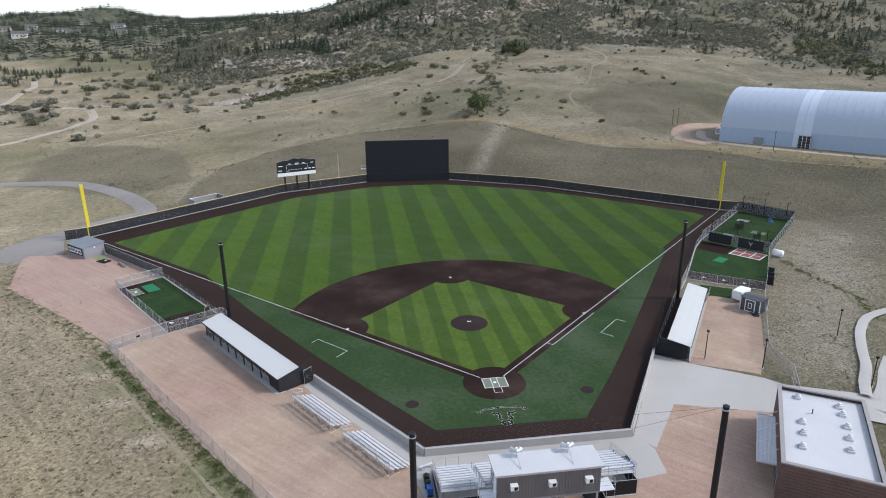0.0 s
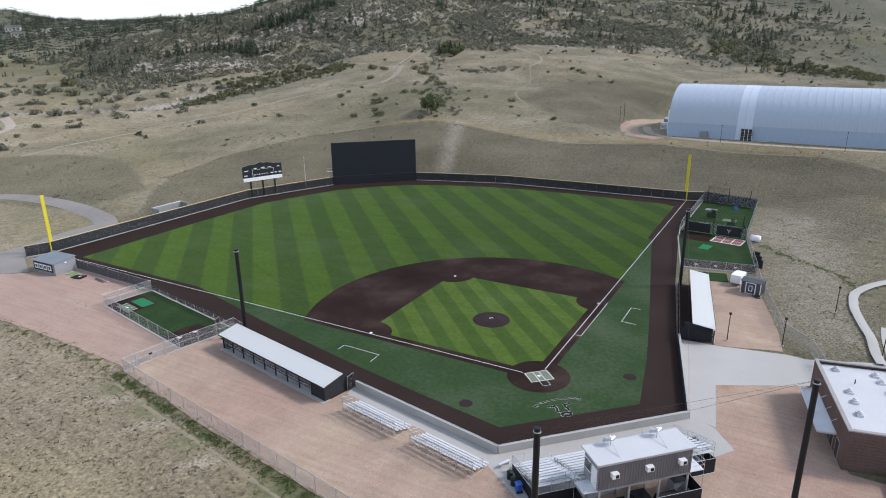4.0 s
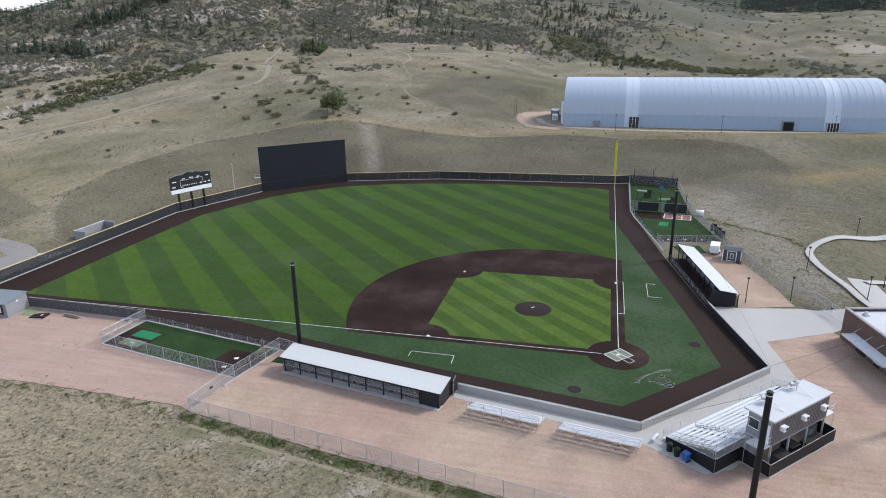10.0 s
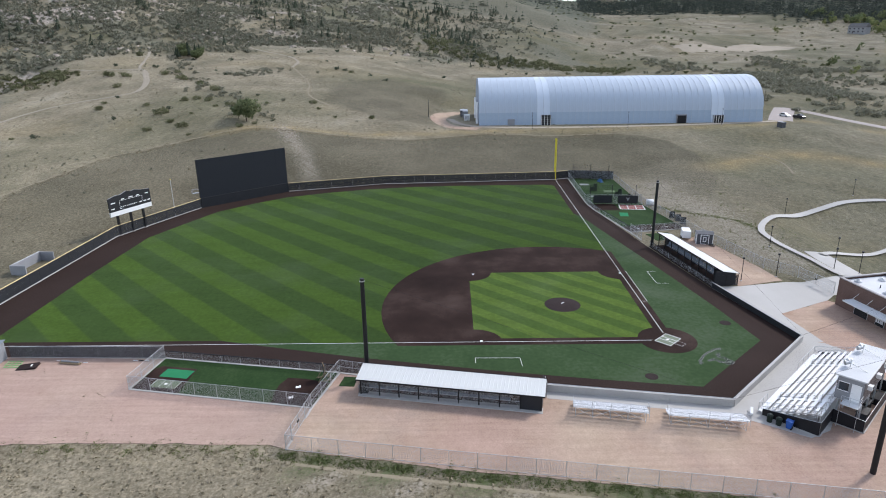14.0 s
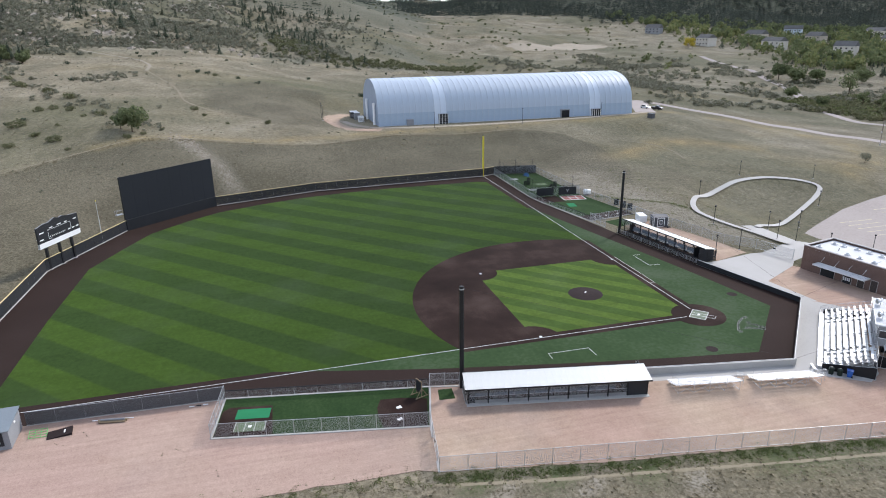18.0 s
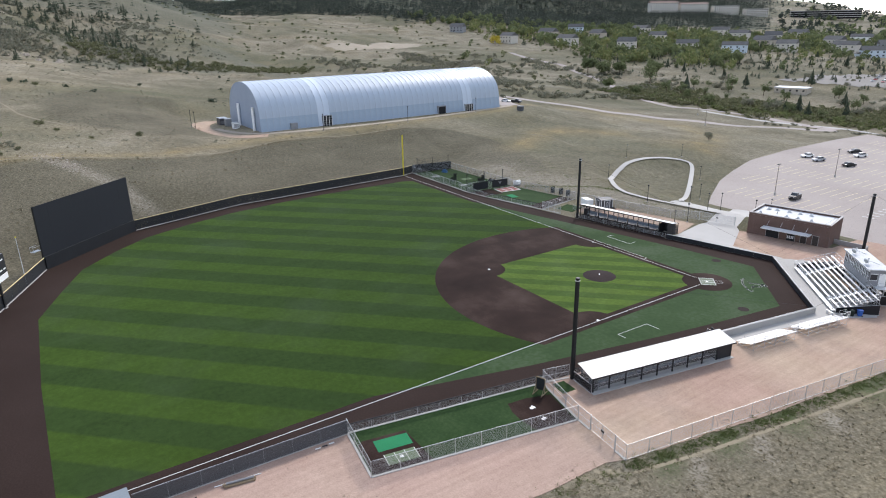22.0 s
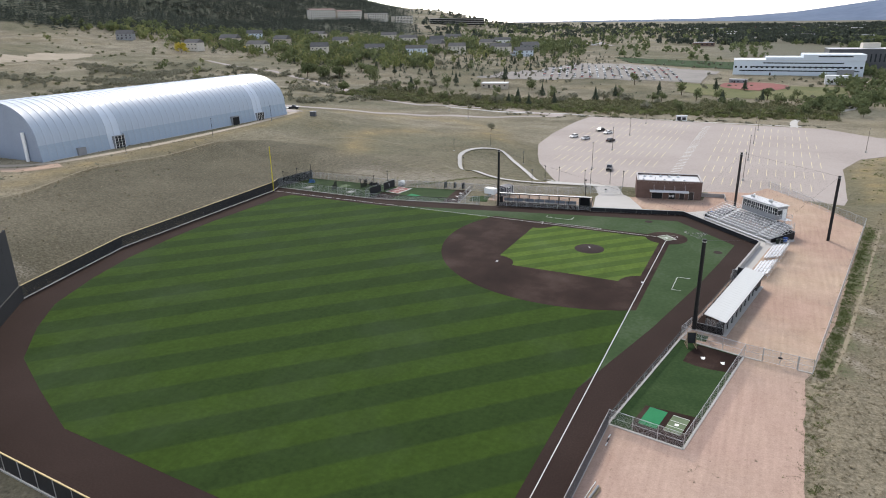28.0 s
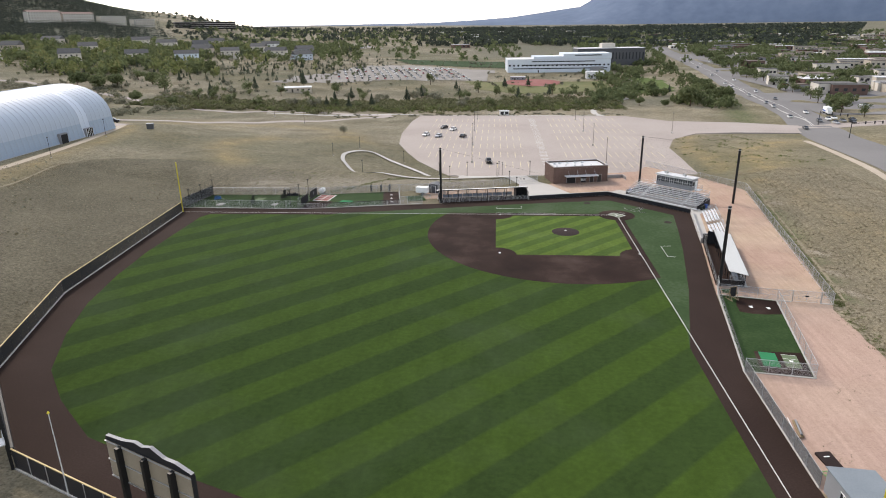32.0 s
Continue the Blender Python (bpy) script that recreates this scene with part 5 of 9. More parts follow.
def press_box():
    ox, oy = uv(-17.3, 0.5)
    th = thing("press_box", pose(ox, oy, 0, 0, 0, 135), "grey corrugated press box with white roof on stilts", "press box")
    x0, x1, y0, y1, z0, z1 = -4.9, 4.9, 5.55, 8.35, 2.95, 5.65
    part("floor", Shape().box(x0, y0, z0 - 0.2, x1, y1, z0), M_GREY, th)
    # back wall, ribs
    n = 34
    part("back_wall", Shape().box(x0, y1 - 0.06, z0, x1, y1 - 0.02, z1), M_CORR, th, "brown-grey ribbed steel wall")
    rb = Shape().box(0, y1 - 0.02, z0, (x1 - x0) / n * 0.6, y1 + 0.02, z1).mesh("rib", M_CORR)
    for i in range(n):
        part("rib", rb, M_CORR, th, m=pose(x0 + (x1 - x0) * i / n, 0, 0))
    for x in (x0, x1):
        part("end_wall", Shape().box(x - 0.05, y0 + 0.1, z0, x + 0.05, y1 - 0.06, z1), M_GREY, th)
        sgn = 1 if x > 0 else -1
        d = part("door", Shape().box(x + sgn * 0.05, 7.1, z0 + 0.02, x + sgn * 0.09, 8.1, z0 + 2.1), M_AC, th, "pale grey steel door")
        part("knob", Shape().bar((x + sgn * 0.09, 7.25, z0 + 1.0), (x + sgn * 0.15, 7.25, z0 + 1.0), 0.04, 8), M_GALV, d)
        w = part("end_window", Shape().box(x + sgn * 0.05, 5.85, z0 + 1.0, x + sgn * 0.08, 6.8, z0 + 2.0), M_GLASS, th)
        part("frame", Shape().box(x + sgn * 0.05, 5.78, z0 + 0.92, x + sgn * 0.10, 6.87, z0 + 1.0).box(x + sgn * 0.05, 5.78, z0 + 2.0, x + sgn * 0.10, 6.87, z0 + 2.08), M_WHITE, w)
    part("front_wall", Shape().box(x0, y0, z0, x1, y0 + 0.1, z0 + 0.95), M_GREY, th)
    part("front_header", Shape().box(x0, y0, z1 - 0.35, x1, y0 + 0.1, z1), M_WHITE, th)
    m = 8
    for i in range(m):
        a, b = x0 + (x1 - x0) * i / m, x0 + (x1 - x0) * (i + 1) / m
        w = part("window", Shape().box(a + 0.06, y0 + 0.04, z0 + 0.95, b - 0.06, y0 + 0.07, z1 - 0.35), M_GLASS, th)
        part("frame", Shape().box(a - 0.05, y0 - 0.02, z0 + 0.95, a + 0.05, y0 + 0.1, z1 - 0.35), M_WHITE, w)
        part("mullion", Shape().box((a + b) / 2 - 0.025, y0, z0 + 0.95, (a + b) / 2 + 0.025, y0 + 0.09, z1 - 0.35).box(a, y0, z0 + 1.5, b, y0 + 0.09, z0 + 1.55), M_WHITE, w)
    part("roof", Shape().box(x0 - 0.25, y0 - 0.3, z1 + 0.003, x1 + 0.25, y1 + 0.15, z1 + 0.16), M_MEMBRANE, th, "flat white roof")
    part("roof_edge", Shape().box(x0 - 0.27, y1 + 0.15, z1 - 0.02, x1 + 0.27, y1 + 0.19, z1 + 0.18).box(x0 - 0.27, y0 - 0.34, z1 - 0.02, x1 + 0.27, y0 - 0.3, z1 + 0.18), M_GALV, th)
    for x in (-3.7, -0.2, 3.4):
        a = part("air_conditioner", Shape().box(x - 0.35, y1 + 0.02, z0 + 1.35, x + 0.35, y1 + 0.5, z0 + 1.85), M_AC, th, "white window air conditioner")
        part("grille", Shape().box(x - 0.28, y1 + 0.5, z0 + 1.42, x + 0.05, y1 + 0.52, z0 + 1.75), M_DARK, a)
    for x in (-4.7, -1.6, 1.6, 4.7):
        for y in (6.0, 8.3):
            part("stilt", Shape().box(x - 0.08, y - 0.08, 0, x + 0.08, y + 0.08, z0 - 0.2), M_GALV, th)
    for x, sgn in ((x0, -1), (x1, 1)):
        part("landing", Shape().box(min(x, x + sgn * 1.5), 6.6, z0 - 0.06, max(x, x + sgn * 1.5), 8.4, z0), M_ALU, th, "open aluminium landing")
        handrail(th, [(x + sgn * 0.05, 8.4, z0 + 1.05), (x + sgn * 1.5, 8.4, z0 + 1.05), (x + sgn * 1.5, 6.6, z0 + 1.05)], "landing_rail", posts=[(x + sgn * 1.5, 8.4, z0 + 1.05, 0.0), (x + sgn * 1.5, 7.5, z0 + 1.05, z0), (x + sgn * 1.5, 6.6, z0 + 1.05, 0.0)])
        handrail(th, [(x + sgn * 0.05, 8.4, z0 + 0.55), (x + sgn * 1.5, 8.4, z0 + 0.55), (x + sgn * 1.5, 6.6, z0 + 0.55)], "landing_rail")
    for x in (-2.4, 2.6):
        a = part("speaker_arm", Shape().bar((x, 7.9, z1 + 0.16), (x, 6.1, z1 + 0.75), 0.035).bar((x, 6.1, z1 + 0.16), (x, 6.1, z1 + 1.0), 0.045), M_GALV, th)
        for k, (dx, dy) in enumerate(((-0.45, 0.0), (0.45, -0.1))):
            part("horn", Shape().bar((x, 6.1, z1 + 0.8), (x + dx, 5.7 + dy, z1 + 0.75), 0.10, 10, 0.30), M_GALV, a, "grey loudspeaker horn")
        part("camera_dome", Shape().bar((x, 6.1, z1 + 1.0), (x, 6.1, z1 + 1.25), 0.13, 10), M_AC, a)


press_box()
BST = pose(*uv(-17.3, 0.5), 0, 0, 0, 135)


def wheelie_bin(x, y, mat, label):
    m = BST @ pose(x, y, 0)
    th = thing("waste_bin", m, label, "waste bin")
    part("body", Shape().add([(-.24, -.26, .05), (.24, -.26, .05), (.24, .26, .05), (-.24, .26, .05), (-.30, -.34, .95), (.30, -.34, .95), (.30, .34, .95), (-.30, .34, .95)], [(3, 2, 1, 0), (4, 5, 6, 7), (0, 1, 5, 4), (1, 2, 6, 5), (2, 3, 7, 6), (3, 0, 4, 7)]), mat, th)
    part("lid", Shape().box(-.32, -.37, .95, .32, .37, 1.03), mat, th)
    part("wheel", Shape().bar((-.3, .28, .1), (.3, .28, .1), .1, 10), M_BLACK, th)


M_DKGREEN = speckled("dark_green_plastic", [(0.008, 0.016, 0.012), (0.014, 0.024, 0.018)], 1.0, 8.0, 0.5)
wheelie_bin(10.5, 3.0, M_BLUE, "blue plastic wheeled waste bin by the stand")
for x, y in ((10.6, 1.9), (10.6, 0.9)):
    m = BST @ pose(x, y, 0)
    th = thing("waste_barrel", m, "dark green plastic waste barrel by the stand", "waste bin", "barrels by the stand")
    part("drum", Shape().bar((0, 0, 0), (0, 0, 0.85), 0.30, 14, 0.33), M_DKGREEN, th)
    part("lid", Shape().bar((0, 0, 0.85), (0, 0, 1.0), 0.34, 14, 0.16), M_DKGREEN, th)
wheelie_bin(-10.6, 2.6, M_BLUE, "blue plastic wheeled waste bin by the far end of the stand")
wheelie_bin(-10.5, 1.6, M_DKGREEN, "dark wheeled waste bin beside the blue one")
bn = thing("bench", BST @ pose(10.4, -1.2, 0, 0, 0, 20), "small white aluminium bench on concrete", "bench")
part("seat", Shape().box(-0.75, -0.15, 0.42, 0.75, 0.15, 0.46), M_ALU, bn)
for x in (-0.55, 0.55):
    part("leg", Shape().box(x - 0.03, -0.13, 0, x + 0.03, 0.13, 0.42), M_ALU, bn)


# ---- small bleachers ----
def small_bleacher(s0, s1, label):
    hd = heading(W_A, W_B)
    d = (math.cos(radians(hd)), math.sin(radians(hd)))
    n = (d[1], -d[0])
    L = s1 - s0
    o = (W_A[0] + d[0] * s0 + n[0] * 2.4, W_A[1] + d[1] * s0 + n[1] * 2.4)
    th = thing("bleacher", pose(*o, 0, 0, 0, hd), label, "bleachers", "small bleachers")
    for k in range(5):
        y, z = -0.62 * k, 0.42 + 0.21 * k
        part("seat_plank", Shape().box(0, y - 0.26, z, L, y, z + 0.05), M_ALU, th)
        if k:
            part("foot_plank", Shape().box(0, y + 0.06, z - 0.30, L, y + 0.30, z - 0.26), M_ALU, th)
    for i in range(5):
        x = 0.3 + (L - 0.6) * i / 4
        s = Shape().bar((x, -0.1, 0), (x, -0.1, 0.42), 0.025).bar((x, -2.75, 0), (x, -2.75, 1.28), 0.025).beam((x, 0.0, 0.36), (x, -2.75, 1.24), 0.05, 0.07).bar((x, -0.1, 0.03), (x, -2.75, 0.03), 0.025).bar((x, -0.2, 0.05), (x, -2.7, 1.15), 0.018)
        part("frame", s, M_GALV, th)
        if i < 4:
            x2 = 0.3 + (L - 0.6) * (i + 1) / 4
            part("cross_brace", Shape().bar((x, -2.75, 0.08), (x2, -2.75, 1.15), 0.018).bar((x, -2.75, 1.15), (x2, -2.75, 0.08), 0.018), M_GALV, th)
    g = handrail(th, [(0, -2.85, 2.25), (L, -2.85, 2.25)], "back_guard", posts=[(L * q / 4, -2.85, 2.25, 0.6) for q in range(5)])
    handrail(th, [(0, -2.85, 1.75), (L, -2.85, 1.75)], "back_guard")
    part("guard_mesh", Shape().box(0, -2.86, 1.3, L, -2.84, 2.24), M_MESH, th)
    for x in (0.0, L):
        handrail(th, [(x, -2.85, 2.25), (x, -1.2, 1.75), (x, -1.2, 0.8)], "side_guard")
        handrail(th, [(x, -2.85, 1.75), (x, -1.2, 1.3)], "side_guard")


small_bleacher(3.2, 11.8, "five-row aluminium bleacher on gravel beside the dugout")
small_bleacher(14.0, 22.7, "five-row aluminium bleacher on gravel beside the backstop")

# ---- third-base bullpen, fences, gate ----
I1, O1, O2, I2, GC = (-4.0, 72.0), (-12.3, 73.3), (-17.1, 48.7), (-8.6, 46.6), (-25.3, 49.9)
CHAIN = "grey chain-link fence on steel posts"
fence_run("chain_link_fence", I1, O1, 1.95, CHAIN + " at the bullpen end", pitch=2.8, rails=(1.0, 0.5))
fence_run("chain_link_fence", O1, O2, 1.95, CHAIN + " along the bullpen", pitch=3.05)
fence_run("chain_link_fence", O2, I2, 1.95, CHAIN + " behind the bullpen mound", pitch=2.9, rails=(1.0, 0.5))
f = fence_run("bullpen_rail", I2, I1, 1.15, "low chain-link fence with black padded top along the track", pitch=3.0)
part("top_pad", Shape().bar((0, 0, 1.17), (math.dist(I2, I1), 0, 1.17), 0.07, 8), M_BLACK, f, "black padded top rail")
fence_run("chain_link_fence", (-9.6, 42.9), I2, 1.95, CHAIN + " between dugout and bullpen", pitch=1.9, rails=(1.0, 0.5))
fence_run("chain_link_fence", (-4.0, 72.0), (-3.3, 94.4), 1.8, "grey chain-link fence with dark screen by the foul track", pitch=3.1, rails=(1.0,), screen=M_GREYSCREEN)
fence_run("chain_link_fence", GC, (-37.7, -24.7), 1.9, CHAIN + " along the meadow", pitch=3.0, kerb=False, rails=(1.0, 0.02))
fence_run("chain_link_fence", (-37.7, -24.7), (-18.0, -54.5), 1.9, CHAIN + " at the yard's end", pitch=3.0, kerb=False, skip_last=False)


def gate(a, b, h, label, mesh=M_MESH, steel=M_GALV):
    L = math.dist(a, b)
    th = thing("double_gate", pose(*a, 0, 0, 0, heading(a, b)), label, "gate")
    for x in (0.0, L):
        part("gate_post", Shape().bar((x, 0, -0.1), (x, 0, h + 0.1), 0.055, 8), steel, th)
    for i, (xa, xb) in enumerate(((0.08, L / 2 - 0.03), (L / 2 + 0.03, L - 0.08))):
        lf = part("leaf", Shape().bar((xa, 0, 0.12), (xb, 0, 0.12), 0.025).bar((xa, 0, h), (xb, 0, h), 0.025).bar((xa, 0, 0.12), (xa, 0, h), 0.025).bar((xb, 0, 0.12), (xb, 0, h), 0.025).bar((xa, 0, h * 0.55), (xb, 0, h * 0.55), 0.018), steel, th)
        part("infill", Shape().box(xa, -0.006, 0.14, xb, 0.006, h - 0.02), mesh, lf)
    part("latch", Shape().box(L / 2 - 0.25, -0.05, h * 0.5, L / 2 + 0.25, 0.05, h * 0.62), M_POLE, th, "dark latch plate")


def lerp2(a, b, q):
    return (a[0] + (b[0] - a[0]) * q, a[1] + (b[1] - a[1]) * q)


fence_run("chain_link_fence", O2, lerp2(O2, GC, 0.26), 1.95, CHAIN + " beside the vehicle gate", pitch=2.2, rails=(1.0, 0.5))
gate(lerp2(O2, GC, 0.27), lerp2(O2, GC, 0.78), 1.95, "chain-link double vehicle gate, closed")
fence_run("chain_link_fence", lerp2(O2, GC, 0.79), GC, 1.95, CHAIN + " at the yard corner", pitch=1.8, rails=(1.0, 0.5), skip_last=False)
sheet("bullpen_turf", [(-4.1, 71.9), (-12.2, 73.1), (-17.0, 48.8), (-8.7, 46.8)], 0.008, M_PENTURF, "green bullpen turf inside chain-link fencing", "turf")
sheet("bullpen_dirt", [(-9.8, 53.3), (-11.5, 54.0), (-13.3, 54.2), (-16.0, 54.0), (-16.95, 49.0), (-11.2, 47.6), (-10.1, 50.8)], 0.014, M_DIRT, "brown bullpen mound infill", "infield")
sheet("bullpen_dirt", [(-7.2, 66.3), (-10.1, 66.4), (-13.4, 66.5), (-12.1, 73.0), (-7.0, 72.2), (-6.3, 71.4)], 0.014, M_DIRT, "brown bullpen plate infill", "infield")


def pen_mat(x, y, turn, w, d, mat, label, lines=False):
    th = thing("mat", pose(x, y, 0.02, 0, 0, turn), label, "mat")
    part("sheet", Shape().box(-w / 2, -d / 2, -0.006, w / 2, d / 2, 0.012), mat, th)
    if lines:
        for q in (-w / 2 + 0.06, -w * 0.16, w * 0.16, w / 2 - 0.06):
            part("box_line", Shape().box(q - 0.04, -d / 2, 0.012, q + 0.04, d / 2, 0.018), M_CHALK, th)
        part("plate", Shape().box(-0.22, -0.22, 0.012, 0.22, 0.22, 0.02), M_WHITE, th)


M_MATGREEN = speckled("worn_green_mat", [(0.10, 0.14, 0.08), (0.15, 0.19, 0.12)], 0.6, 8.0, 0.9)
pen_mat(-8.43, 68.6, 80, 4.0, 2.1, M_GREENPAD, "bright green practice mat on the bullpen turf")
pen_mat(-11.1, 69.0, 80, 3.6, 1.9, M_MATGREEN, "worn green batter's box mat with white lines", True)
for x, y in ((-12.1, 51.2), (-14.6, 51.6)):
    p = thing("pitching_plate", pose(x, y, 0.02, 0, 0, 15), "white bullpen pitching plate", "plate", "pitching plates")
    part("rubber", Shape().box(-0.3, -0.08, 0, 0.3, 0.08, 0.04), M_WHITE, p)
    part("pad", Shape().prism([(-.2, .1), (.2, .1), (.25, .45), (0, .6), (-.25, .45)], 0, 0.02), M_WHITE, p)
ps = thing("pitching_screen", pose(-10.2, 48.4, 0, 0, 0, 20), "black padded pitching screen on a wooden stand", "screen")
part("pad", Shape().box(-0.55, -0.06, 0.5, 0.55, 0.06, 2.1), M_BLACK, ps)
M_WOOD = speckled("weathered_wood", [(0.22, 0.16, 0.10), (0.32, 0.25, 0.17)], 0.8, 8.0, 0.9)
part("frame", Shape().beam((-0.6, 0, 2.15), (0.6, 0, 2.15), 0.08, 0.1).beam((-0.6, 0, 0), (-0.6, 0, 2.2), 0.08, 0.08).beam((0.6, 0, 0), (0.6, 0, 2.2), 0.08, 0.08), M_WOOD, ps)
for x in (-0.6, 0.6):
    part("foot", Shape().beam((x, -0.9, 0.06), (x, 0.9, 0.06), 0.08, 0.1).beam((x, 0.8, 0.08), (x, 0.05, 1.2), 0.06, 0.08).beam((x, -0.8, 0.08), (x, -0.05, 1.2), 0.06, 0.08), M_WOOD, ps)
sheet("turf_patch", [(-9.6, 45.8), (-9.8, 44.0), (-12.2, 44.2), (-12.0, 46.25)], 0.006, M_PENTURF, "small square of green turf by the pole", "turf")
fence_run("chain_link_fence", (-13.9, 43.3), (-9.7, 42.6), 1.2, "short chain-link fence at the dugout end", pitch=2.1, screen=M_WINDSCREEN)
fence_run("dugout_gate_fence", (-13.7, 19.9), (-15.0, 19.9), 2.1, "dark screened gate at the dugout's home end", pitch=1.3, kerb=False, screen=M_WINDSCREEN, skip_last=False)


# ---- left-field corner ----
def storage_shed():
    th = thing("storage_shed", pose(-3.5, 94.8, 0, 0, 0, 92), "grey metal storage shed with a lettered sign", "shed")
    L, D, H = 6.6, 4.3, 2.35
    part("wall", Shape().box(0, 0, 0, L, D, H), M_GREY, th)
    rs = Shape().add([(-0.15, -0.2, H + 0.45), (L + 0.15, -0.2, H + 0.45), (L + 0.15, D + 0.2, H + 0.02), (-0.15, D + 0.2, H + 0.02), (-0.15, -0.2, H + 0.37), (L + 0.15, -0.2, H + 0.37), (L + 0.15, D + 0.2, H - 0.06), (-0.15, D + 0.2, H - 0.06)], [(0, 1, 2, 3), (7, 6, 5, 4), (0, 4, 5, 1), (1, 5, 6, 2), (2, 6, 7, 3), (3, 7, 4, 0)])
    part("roof", rs, M_SHEDROOF, th, "blue-grey metal roof")
    part("upper_wall", Shape().add([(0.02, 0, H), (0.02, D, H), (0.02, 0, H + 0.4), (L - 0.02, 0, H), (L - 0.02, D, H), (L - 0.02, 0, H + 0.4)], [(0, 2, 1), (3, 4, 5), (0, 3, 5, 2)]), M_GREY, th)
    sg = part("sign", Shape().box(0.6, D + 0.01, 0.5, L - 0.25, D + 0.06, 2.15), M_BLACK, th, "black sign board with pale bars")
    for i in range(4):
        x = 0.95 + i * 1.35
        part("bar", Shape().box(x, D + 0.06, 0.8, x + 1.05, D + 0.08, 1.85), M_WHITE, sg)
        part("bar", Shape().box(x + 0.28, D + 0.08, 1.05, x + 0.8, D + 0.095, 1.6), M_BLACK, sg)
    w = part("window", Shape().box(2.6, -0.03, 1.2, 3.5, 0.0, 2.0), M_GLASS, th)
    part("frame", Shape().box(2.52, -0.05, 1.12, 3.58, -0.01, 1.2).box(2.52, -0.05, 2.0, 3.58, -0.01, 2.08).box(3.02, -0.05, 1.2, 3.08, -0.01, 2.0), M_WHITE, w)
    part("lamp", Shape().box(-0.12, 1.9, 1.95, 0, 2.2, 2.15), M_WHITE, th)


M_SHEDROOF = speckled("blue_grey_roof", [(0.17, 0.20, 0.22), (0.23, 0.26, 0.28)], 0.4, 6.0, 0.55, 0.2)
storage_shed()
GREENP = speckled("green_powder_coat", [(0.10, 0.36, 0.10), (0.15, 0.46, 0.14)], 1.0, 8.0, 0.5)
fr = thing("green_frame", pose(-5.6, 92.6, 0.1, 6, 0, 10), "bright green steel frame lying by the shed", "frame")
for i in range(4):
    part("bar", Shape().bar((-0.9, -0.9 + i * 0.6, 0), (0.9, -0.9 + i * 0.6, 0), 0.035), GREENP, fr)
    part("bar", Shape().bar((-0.9 + i * 0.6, -0.9, 0.02), (-0.9 + i * 0.6, 0.9, 0.02), 0.035), GREENP, fr)
pb = thing("portable_mound", pose(-6.2, 90.2, 0, 0, 0, 8), "dark brown portable pitching mound", "mound")
part("board", Shape().add([(-0.8, -1.3, 0), (0.8, -1.3, 0), (0.8, 1.3, 0), (-0.8, 1.3, 0), (-0.8, -1.3, 0.28), (0.8, -1.3, 0.28), (0.8, 1.3, 0.06), (-0.8, 1.3, 0.06)], [(3, 2, 1, 0), (4, 5, 6, 7), (0, 1, 5, 4), (1, 2, 6, 5), (2, 3, 7, 6), (3, 0, 4, 7)]), M_MOUND, pb)
part("rubber", Shape().box(-0.3, -0.6, 0.225, 0.3, -0.45, 0.26), M_WHITE, pb)
tb = thing("pipe_bundle", pose(-5.2, 84.8, 0, 0, 0, 80), "bundle of grey pipes and rolled netting on gravel", "pipes")
for i, (dy, dz, r) in enumerate(((0, 0.14, 0.14), (0.3, 0.13, 0.13), (0.15, 0.36, 0.12))):
    part("roll", Shape().bar((-1.7 + 0.1 * i, dy, dz), (1.6 - 0.15 * i, dy, dz), r, 8), M_WOOD if i < 2 else M_GREY, tb)
part("pipe", Shape().bar((-2.3, -0.45, 0.05), (2.4, -0.25, 0.05), 0.05, 8), M_WHITE, tb)
wp = thing("pipe_bundle", pose(-4.6, 75.2, 0, 0, 0, 84), "short white and black pipes by the fence", "pipes")
for i in range(3):
    part("pipe", Shape().bar((-1.2 + 0.8 * i, 0.1 * i, 0.07), (-0.6 + 0.8 * i, 0.1 * i, 0.07), 0.07, 8), M_WHITE if i != 1 else M_BLACK, wp)


